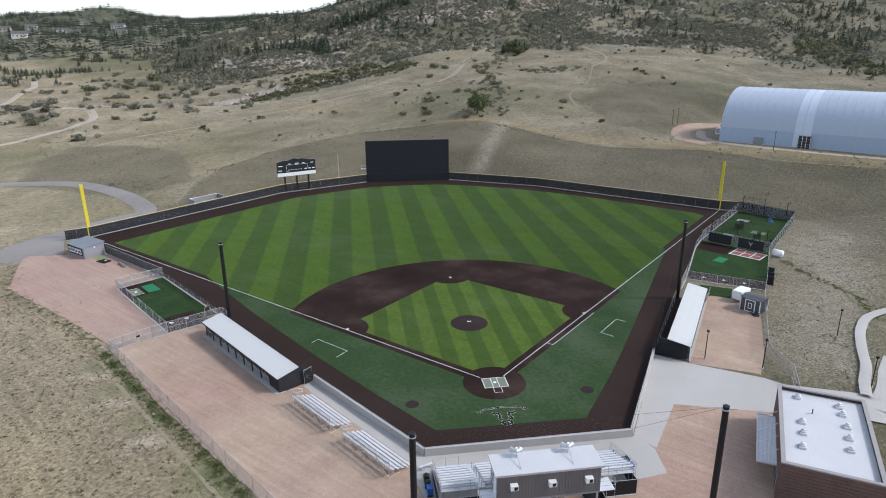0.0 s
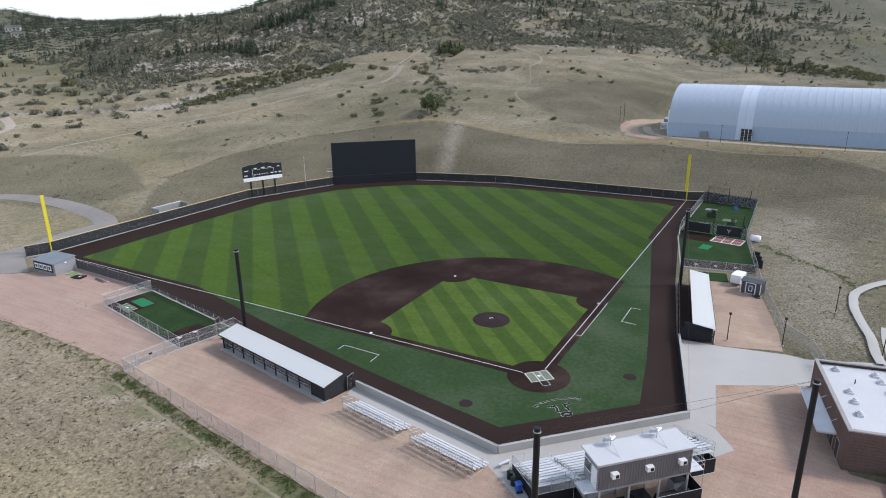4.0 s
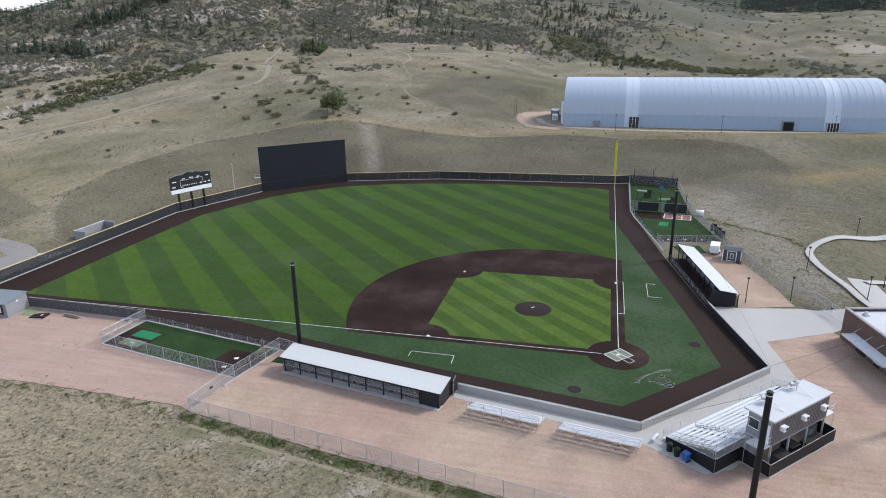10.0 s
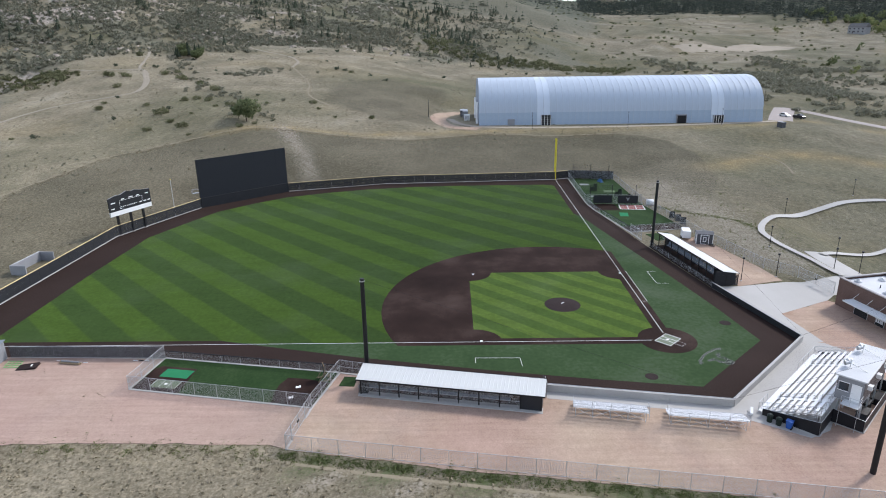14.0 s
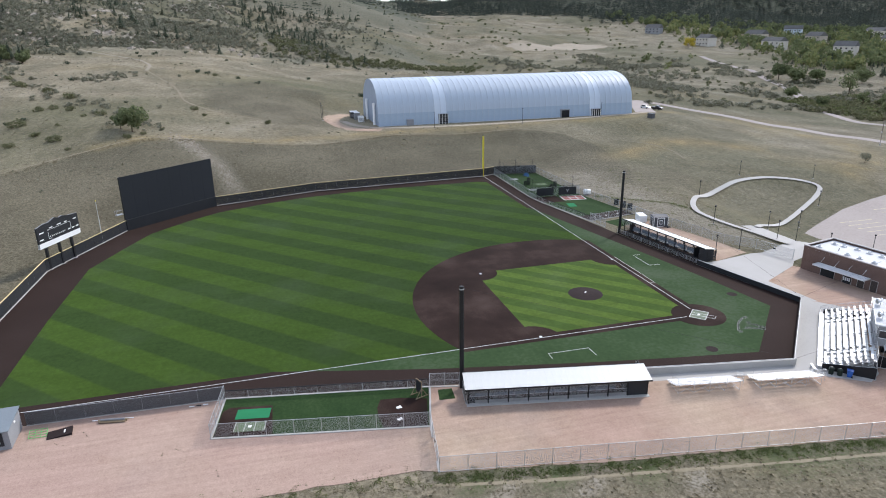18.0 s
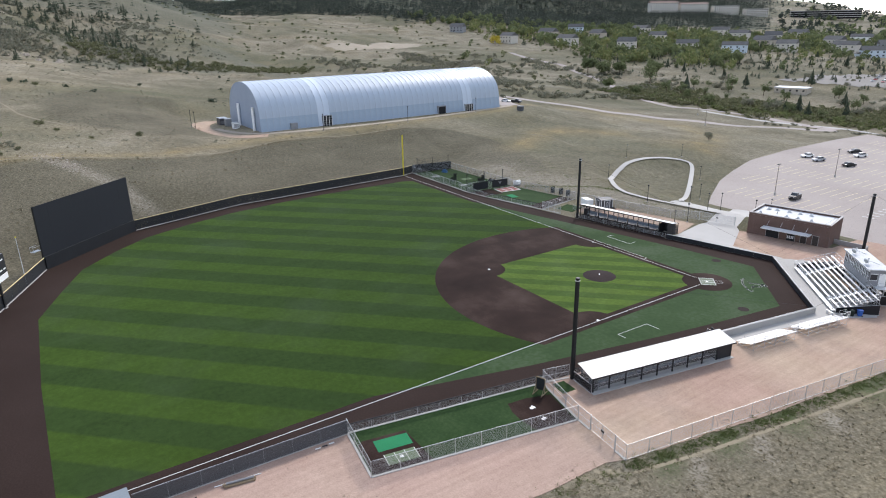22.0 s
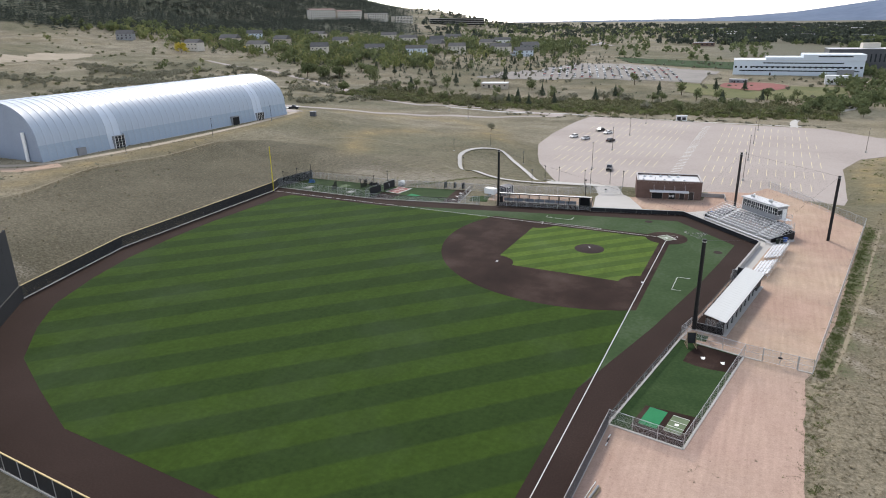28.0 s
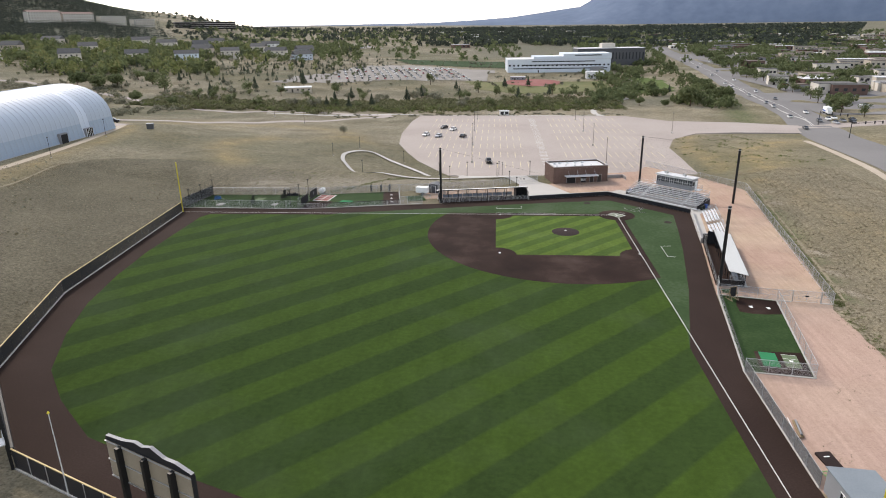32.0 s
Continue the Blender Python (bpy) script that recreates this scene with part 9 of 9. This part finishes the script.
woods("hill_junipers", 60, polar_sample(-6, 66, 215, 400), lambda x, y: 0.12 + 0.88 * clumpy(60, 0.05, 31, 0.3)(x, y), SHRUBS, M_PINE, 1.1, 2.5, "dark round junipers dotted over the dry hillside", "shrubs")


# ---- distant buildings ----
def far_building(name, x, y, w, d, h, turn, wall, label, cols, rows, roof=M_MEMBRANE, pitched=0.0, win=(1.4, 1.2), group="", sides=(0, 1), z=None, category="building", door=True):
    zb = ground_z(x, y) if z is None else z
    th = thing(name, pose(x, y, zb, 0, 0, turn), label, category, group)
    part("wall", Shape().box(-w / 2, -d / 2, -2.0, w / 2, d / 2, h), wall, th)
    if pitched:
        o = 0.5
        s = Shape().add([(-w / 2 - o, -d / 2 - o, h), (w / 2 + o, -d / 2 - o, h), (w / 2 + o, d / 2 + o, h), (-w / 2 - o, d / 2 + o, h), (-w / 2 - o, 0, h + pitched), (w / 2 + o, 0, h + pitched)], [(0, 1, 5, 4), (2, 3, 4, 5), (0, 4, 3), (1, 2, 5), (3, 2, 1, 0)])
        part("roof", s, roof, th)
    else:
        part("roof", Shape().box(-w / 2 - 0.2, -d / 2 - 0.2, h, w / 2 + 0.2, d / 2 + 0.2, h + 0.35), roof, th)
    pane = Shape().box(-win[0] / 2, -0.06, -win[1] / 2, win[0] / 2, 0.06, win[1] / 2).mesh("window", M_GLASS)
    for sd in sides:
        for i in range(cols):
            for j in range(rows):
                x_ = -w / 2 + w * (i + 0.5) / cols
                z_ = h * (j + 0.55) / rows
                part("window", pane, M_GLASS, th, m=pose(x_, (d / 2 + 0.02) * (1 if sd == 0 else -1), z_))
    if door:
        part("door", Shape().box(-0.6 + w * 0.2, d / 2, 0, 0.6 + w * 0.2, d / 2 + 0.08, 2.1), M_DOOR, th)
    return th


M_BROWNROOF = speckled("brown_flat_roof", [(0.12, 0.10, 0.088), (0.18, 0.15, 0.13)], 0.3, 3.0, 0.95)
M_STUCCO = speckled("cream_stucco", [(0.50, 0.46, 0.40), (0.60, 0.56, 0.50)], 0.3, 4.0, 0.9)
M_TAN = speckled("tan_stucco", [(0.38, 0.33, 0.27), (0.47, 0.42, 0.35)], 0.3, 4.0, 0.9)
M_BLUEWALL = speckled("pale_blue_siding", [(0.48, 0.55, 0.62), (0.58, 0.64, 0.70)], 0.3, 4.0, 0.9)
M_SHINGLE = speckled("grey_shingle", [(0.10, 0.098, 0.098), (0.16, 0.155, 0.15)], 0.3, 3.0, 0.95)
M_REDROOF = speckled("red_tile_roof", [(0.20, 0.135, 0.12), (0.26, 0.18, 0.16)], 0.3, 3.0, 0.95)
hr = random.Random(9)
for i, (x, y) in enumerate(HOUSES):
    wall = hr.choice([M_STUCCO, M_TAN, M_WHITE, M_STUCCO, M_BLUEWALL, M_GREY])
    if i == 1:
        wall = M_BLUEWALL
    nm = {"cream_stucco": "cream", "tan_stucco": "tan", "white_paint": "white", "pale_blue_siding": "pale blue", "grey_siding": "grey"}[wall.name]
    th = far_building("house", x, y, hr.uniform(18, 25), hr.uniform(10, 13), hr.uniform(6, 8.5), hr.uniform(-25, 25) + 20, wall, nm + " house with a grey shingle roof among trees", 4, 2, M_SHINGLE, hr.uniform(3.8, 5.2), (1.5, 1.3), "valley houses", category="house")
    if i % 2 == 0:
        part("garage_wing", Shape().box(8, -7, -2, 14, 2, 3.2), wall, th)
        part("garage_roof", Shape().add([(7.6, -7.4, 3.2), (14.4, -7.4, 3.2), (14.4, 2.4, 3.2), (7.6, 2.4, 3.2), (11, -7.4, 5.0), (11, 2.4, 5.0)], [(0, 4, 5, 3), (1, 2, 5, 4), (0, 1, 4), (2, 3, 5)]), M_SHINGLE, th)
for i, (x, y) in enumerate(((343, 962), (369, 932), (449, 1033), (395, 826), (270, 817), (340, 839), (310, 880), (420, 880), (300, 940))):
    wall, nm = ((M_TAN, "tan"), (M_STUCCO, "cream"), (M_TAN, "tan"))[i % 3]
    far_building("house", x, y, hr.uniform(13, 18), 9, hr.uniform(4, 5.5), hr.uniform(-20, 20) - 30, wall, nm + " house among pines on the far ridge", 4, 1, M_SHINGLE, hr.uniform(2.0, 3.0), (1.5, 1.3), "ridge houses", (1,), category="house")
for i, (x, y, w, h) in enumerate(((880, -1085, 58, 18), (848, -1140, 58, 18), (810, -1195, 52, 16), (775, -1250, 46, 14))):
    far_building("apartment_block", x, y, w, 18, h, 58, M_STUCCO, "cream apartment block with red roof on the ridge" if i < 2 else "pale apartment block on the ridge", 12, 4, M_REDROOF if i < 2 else M_MEMBRANE, 3.0 if i < 2 else 0, (2.2, 2.2), "ridge apartments", (0, 1))
pk = thing("parking_structure", pose(680, -1345, ground_z(680, -1345), 0, 0, 30), "dark open multi-storey parking structure on the ridge", "parking garage")
for k in range(4):
    part("deck", Shape().box(-65, -20, k * 4.0 + 3.2, 65, 20, k * 4.0 + 4.2), M_CONCRETE, pk)
    # Near-black block fills each level as its painted-in shade.
    part("shade", Shape().box(-63, -18, k * 4.0, 63, 18, k * 4.0 + 3.2), M_DARK, pk, "dark parking level")
for i in range(14):
    part("column", Shape().box(-64 + i * 9.8, -20.3, 0, -63 + i * 9.8, -19.7, 16.2), M_CONCRETE, pk)

M_PANEL = speckled("pale_blue_white_panel", [(0.50, 0.56, 0.62), (0.60, 0.65, 0.70)], 0.1, 2.0, 0.6)
wb = far_building("college_building", -30, -520, 98, 34, 12, 3, M_PANEL, "long pale blue-white college building with small dark windows", 24, 1, M_MEMBRANE, 0, (1.8, 1.6), "", (0,), z=-4)
part("upper_block", Shape().box(-49.5, -14, 12.3, -4, 16.8, 17.0), M_PANEL, wb)
for k, z in enumerate((3.2, 6.4, 9.6)):
    part("window_band", Shape().box(-46 + 6 * k, 16.95, z, 44 - 9 * k, 17.1, z + 0.9), M_GLASS, wb)
part("window_band", Shape().box(-40, 16.8, 15.0, -15, 16.95, 15.9), M_GLASS, wb)
part("mid_block", Shape().box(-4, -10, 12.3, 24, 15.8, 14.6), M_PANEL, wb)
part("entrance", Shape().box(-42, 17, 0, -30, 20, 5.0), M_GREY, wb)
db = far_building("office_building", -92, -600, 72, 26, 17, 6, M_CHARCOAL, "dark glass office building with pale roof slab", 20, 1, M_MEMBRANE, 0, (1.2, 7.0), "", (0,), z=-3)
part("stair_tower", Shape().box(-6, -8, 17.3, 8, 4, 22), M_STUCCO, db)
far_building("low_building", -58, -452, 16, 10, 5, 0, M_WHITE, "small white outbuilding by the college", 4, 1, win=(1.2, 1.0), z=-5)
far_building("dugout_shelter", 10, -440, 13, 4, 3, 0, M_GREY, "grey team shelter by the red field", 3, 1, win=(1.0, 0.8), z=-6)
far_building("maintenance_shed", 178, -345, 20, 12, 3.2, 15, M_TAN, "flat white-roofed maintenance shed in the valley", 5, 1, win=(1.2, 1.0))
far_building("restroom_hut", 24, -216, 5.0, 2.4, 2.3, 4, M_AC, "white bus shelter behind the parking lot", 2, 1, win=(1.8, 1.4), category="shelter")


def land_patch(name, pts, mat, label, category, lift=0.25):
    """A flat-looking area that follows the land, from a closed outline."""
    xs, ys = [p[0] for p in pts], [p[1] for p in pts]
    st = max((max(xs) - min(xs)), (max(ys) - min(ys))) / 28
    v, f, idx = [], [], {}
    nx, ny = int((max(xs) - min(xs)) / st) + 2, int((max(ys) - min(ys)) / st) + 2
    gx, gy = np.meshgrid(min(xs) + st * np.arange(nx), min(ys) + st * np.arange(ny), indexing="ij")
    gz = height(gx, gy) + lift
    for i in range(nx):
        for j in range(ny):
            v.append((gx[i, j], gy[i, j], gz[i, j]))
    for i in range(nx - 1):
        for j in range(ny - 1):
            if inside(pts, gx[i, j] + st / 2, gy[i, j] + st / 2):
                f.append((i * ny + j, (i + 1) * ny + j, (i + 1) * ny + j + 1, i * ny + j + 1))
    return tagged(new(name, mesh_from(name, v, f, mat, True)), label, category, kind="structure")


M_GREENLAWN = speckled("watered_lawn", [(0.060, 0.090, 0.030), (0.090, 0.125, 0.040), (0.14, 0.16, 0.07)], 0.04, 0.5, 0.95)
land_patch("red_field", arc(-2, -420, 24, 0, 345, 22), M_RED, "red rubber softball infield", "field", 0.5)
M_GRASSFAR = speckled("dull_grass", [(0.085, 0.095, 0.045), (0.13, 0.135, 0.065), (0.18, 0.165, 0.09)], 0.03, 0.5, 0.95)
land_patch("softball_outfield", [(-60, -425), (55, -425), (40, -372), (10, -352), (-35, -358), (-62, -385)], M_GRASSFAR, "dull green softball outfield", "field", 0.3)
land_patch("green_lawn", [(-71, -358), (-88, -404), (-92, -460), (-112, -430), (-108, -400), (-104, -355), (-82, -334)], M_GREENLAWN, "green lawn beside the footpath", "lawn", 0.3)
land_patch("turf_pitch", [(10, -545), (120, -575), (150, -640), (20, -640)], M_PENTURF, "green sports pitch beyond the far lot", "field", 0.35)
land_patch("far_parking", [(40, -430), (120, -424), (160, -400), (212, -383), (203, -430), (180, -458), (172, -540), (120, -560), (30, -520)], M_LANE, "pale far parking lot full of cars", "parking lot", 0.35)
land_patch("upper_parking", [(200, -860), (330, -830), (360, -900), (240, -960)], M_ASPHALT, "distant upper parking lot full of cars", "parking lot", 0.6)
land_patch("quarry_flat", [(552, -195), (580, -186), (600, -236), (628, -285), (600, -322), (575, -290), (566, -240)], M_DRYEARTH, "pale bare ground behind the hangar", "bare ground", 0.2)
cr = random.Random(5)
GRP = ["white", "silver", "black", "red", "blue", "grey"]


def far_car(x, y, z, t, k, where):
    body, glass = KITS[k][0], KITS[k][1]
    th = thing("car", pose(x, y, z, 0, 0, t), GRP[k] + " car " + where, "car", "distant cars")
    part("body", body, None, th)
    part("cabin_glass", glass, None, th)


for row in range(9):
    for i in range(18):
        x, y = 52 + i * 6.4 + row * 3, -432 - row * 11 + i * 1.2
        if cr.random() < 0.95 and inside([(45, -432), (120, -428), (190, -400), (198, -428), (176, -458), (168, -535), (120, -555), (35, -518)], x, y):
            far_car(x, y, ground_z(x, y) + 0.4, 100 + cr.uniform(-4, 4), cr.choice([0, 0, 0, 1, 1, 1, 2, 3, 5]), "parked in the far lot")
for i in range(70):
    x, y = cr.uniform(225, 335), cr.uniform(-935, -850)
    far_car(x, y, ground_z(x, y) + 0.8, cr.choice([20, 200]), cr.choice([0, 0, 1, 2, 5]), "in the upper lot")
# traffic on the city road
for i, (q, side) in enumerate([(0.02, 1), (0.06, -1), (0.09, 1), (0.12, -1), (0.17, 1), (0.20, 1), (0.24, -1), (0.28, 1), (0.33, -1), (0.38, 1), (0.43, 1), (0.47, -1), (0.55, 1), (0.62, -1), (0.7, 1), (0.78, -1), (0.85, 1), (0.92, -1)]):
    y = -150 - q * 560
    x = np.interp(-y, [118, 168, 230, 374, 516, 700], [-109, -119, -134, -153, -174, -195]) + side * 5.5
    far_car(x, y, ground_z(x, y) + 0.27, 262 if side > 0 else 82, cr.choice([0, 1, 2, 5, 0]), "on the city road")
tk = thing("box_truck", pose(-145, -212, ground_z(-145, -212) + 0.3, 0, 0, 80), "white and blue box truck waiting at the junction", "truck")
part("box", Shape().box(-4.5, -1.25, 0.9, 2.5, 1.25, 3.6), M_WHITE, tk)
part("stripe", Shape().box(-4.52, -1.27, 1.2, 1.0, 1.27, 2.0), M_BLUE, tk, "blue side stripe")
part("cab", Shape().box(2.6, -1.1, 0.5, 4.4, 1.1, 2.5), M_WHITE, tk)
for x in (-3.2, 3.4):
    part("wheel", Shape().bar((x, -1.25, 0.45), (x, 1.25, 0.45), 0.45, 12), M_BLACK, tk)
for i, (x, y) in enumerate(((-134, -187), (-138, -190), (-138, -181), (-141, -178), (-133, -177), (-144, -184))):
    far_car(x, y, ground_z(x, y) + 0.32, 80 + 3 * i, (0, 0, 5, 2, 1, 2)[i], "queued at the junction")


def signal_mast(x, y, turn):
    th = thing("traffic_signal", pose(x, y, ground_z(x, y), 0, 0, turn), "dark traffic signal mast with a long arm", "traffic signal", "signals")
    part("mast", Shape().bar((0, 0, 0), (0, 0, 7), 0.16, 8, 0.12), M_POLE, th)
    part("arm", Shape().bar((0, 0, 6.2), (14, 0, 6.8), 0.10, 8, 0.05), M_POLE, th)
    for d in (6, 10, 13.5):
        part("signal_head", Shape().box(d - 0.2, -0.2, 5.9, d + 0.2, 0.2, 7.0), M_BLACK, th)


signal_mast(-117, -132, 190)
signal_mast(-124, -175, 120)

# city blocks beyond the road
bx = random.Random(21)
for i in range(235):
    y = -300 - 1100 * bx.random() ** 1.3
    x = np.interp(-y, [118, 230, 374, 700, 1000, 1500], [-109, -134, -153, -195, -230, -280]) - bx.uniform(30, 480 - 0.05 * y)
    w, d, h = bx.uniform(12, 30), bx.uniform(9, 20), bx.uniform(3.5, 7)
    mt, nm = bx.choice([(M_STUCCO, "cream"), (M_TAN, "tan"), (M_BRICK, "brick-red"), (M_BRICK, "brick-red"), (M_GREY, "grey"), (M_TAN, "tan")])
    far_building("shop_building", x, y, w, d, h, bx.uniform(-8, 8) - 8, mt, nm + " flat-roofed shop building in the city", 4, 1, bx.choice([M_MEMBRANE, M_SHINGLE, M_SHINGLE, M_BROWNROOF, M_BROWNROOF]), 0, (2.2, 1.8), "city blocks", (0,))
for i in range(70):
    y = -760 - 1500 * bx.random()
    x = bx.uniform(-420, 230)
    if -170 < x < 40 and y > -1150:
        continue
    wall, nm = bx.choice([(M_STUCCO, "cream"), (M_TAN, "tan"), (M_GREY, "grey"), (M_BRICK, "brick-red")])
    far_building("town_building", x, y, bx.uniform(15, 42), bx.uniform(12, 24), bx.uniform(3.5, 7), bx.uniform(-15, 15), wall, nm + " low building among the plain's trees", 4, 1, bx.choice([M_MEMBRANE, M_SHINGLE, M_GREY, M_SHINGLE]), 0, (2.4, 2.0), "plain buildings", (0,), door=False)
for i in range(140):
    y = -220 - 900 * bx.random()
    x = np.interp(-y, [118, 230, 374, 700, 1000, 1500], [-109, -134, -153, -195, -230, -280]) - bx.uniform(20, 300)
    far_car(x, y, ground_z(x, y) + 0.3, bx.choice([0, 90, 180]), cr.choice([0, 0, 1, 2, 3, 5]), "parked in the city")
land_patch("city_pavement", [(-140, -200), (-165, -380), (-205, -700), (-250, -1000), (-700, -1000), (-620, -300), (-300, -180)], M_ROAD, "grey paved ground between city blocks", "pavement", 0.2)

# mountain behind the plain, its haze painted in as pale blue
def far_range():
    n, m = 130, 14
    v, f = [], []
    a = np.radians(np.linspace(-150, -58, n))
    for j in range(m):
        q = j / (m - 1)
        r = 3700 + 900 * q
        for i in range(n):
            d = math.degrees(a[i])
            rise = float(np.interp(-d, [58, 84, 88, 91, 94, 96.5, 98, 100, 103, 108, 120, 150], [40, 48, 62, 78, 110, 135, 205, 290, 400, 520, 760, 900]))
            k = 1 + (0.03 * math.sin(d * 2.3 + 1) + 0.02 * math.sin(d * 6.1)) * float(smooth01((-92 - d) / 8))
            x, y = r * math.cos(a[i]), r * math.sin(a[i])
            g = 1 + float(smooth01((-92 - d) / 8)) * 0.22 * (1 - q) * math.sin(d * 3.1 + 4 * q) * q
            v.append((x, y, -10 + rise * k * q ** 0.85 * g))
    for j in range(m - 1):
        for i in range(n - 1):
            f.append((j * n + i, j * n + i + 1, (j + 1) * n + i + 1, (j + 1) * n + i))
    ob = new("mountain_backdrop", mesh_from("mountain_backdrop", v, f, M_HAZERANGE, True))
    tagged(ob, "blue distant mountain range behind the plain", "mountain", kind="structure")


# Forest colour paled and blued to paint in the haze of distance.
M_HAZERANGE = speckled("haze_tinted_mountain_forest", [(0.095, 0.130, 0.195), (0.120, 0.160, 0.230), (0.150, 0.190, 0.260)], 0.003, 0.02, 0.95)
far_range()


# ---- rocks ----
def rock_cloud(rng):
    """A jagged boulder of unit size, faceted."""
    p = rng.normal(size=(14, 3))
    p /= np.linalg.norm(p, axis=1)[:, None]
    p *= rng.uniform(0.5, 1.0, (14, 1))
    p[:, 2] *= 0.7
    bm = bmesh.new()
    vs = [bm.verts.new(q) for q in p]
    bmesh.ops.convex_hull(bm, input=vs)
    bmesh.ops.triangulate(bm, faces=bm.faces[:])
    t = np.array([v.co[:] for f in bm.faces for v in f.verts])
    bm.free()
    return t


ROCKS = [rock_cloud(vr) for _ in range(8)]


def rocks(name, n, sample, accept, s0, s1, label):
    p = scatter(n, sample, accept, vr)
    sc = vr.uniform(s0, s1, len(p)) * vr.uniform(0.4, 1.0, len(p))
    tagged(new(name, tri_mesh(name, replicate(ROCKS, p, sc, vr), M_ROCK)), label, "rocks", kind="stuff")


rocks("gully_rocks", 420, boxed(90, 290, 230, 350), near_line(GULLY, 6.0), 0.5, 2.2, "pale crumbling sandstone along the gully")
rocks("bluff_rocks", 900, boxed(220, 420, 260, 430), lambda x, y: np.maximum.reduce([np.exp(-(line_distance(x, y, run) / 9) ** 2) for run in BLUFFS]), 0.8, 3.2, "pale sandstone outcrops along the bluff")
rocks("hill_rocks", 900, polar_sample(6, 58, 385, 640), lambda x, y: clumpy(70, 0.2, 27, 0.2)(x, y), 0.8, 4.0, "pale rock outcrops on the hillside")
rocks("loose_rocks", 170, boxed(100, 152, 66, 98), near_line([(147, 91), (138, 86), (132, 84)], 3.2), 0.2, 0.8, "pinkish loose rocks on the slope crest")
woods("slope_tufts", 4200, polar_sample(-16, 54, 108, 170), lambda x, y: 0.6 * (np.hypot(x, y) > edge_radius(np.arctan2(y, x)) + 1.5), [leaf_cloud(vr, [(0, 0, .2, .5)], 5, 0.3, 0.5) for _ in range(5)], M_TUFT, 0.2, 0.45, "dry grass tufts on the slope", "grass")
woods("meadow_tufts", 20000, boxed(-75, -26, -60, 110), lambda x, y: (x < -27 - (50 - y) * 0.17) * 1.0, [leaf_cloud(vr, [(0, 0, .2, .5)], 5, 0.3, 0.5) for _ in range(5)], M_TUFT, 0.2, 0.55, "dry grass tufts in the meadow", "grass")
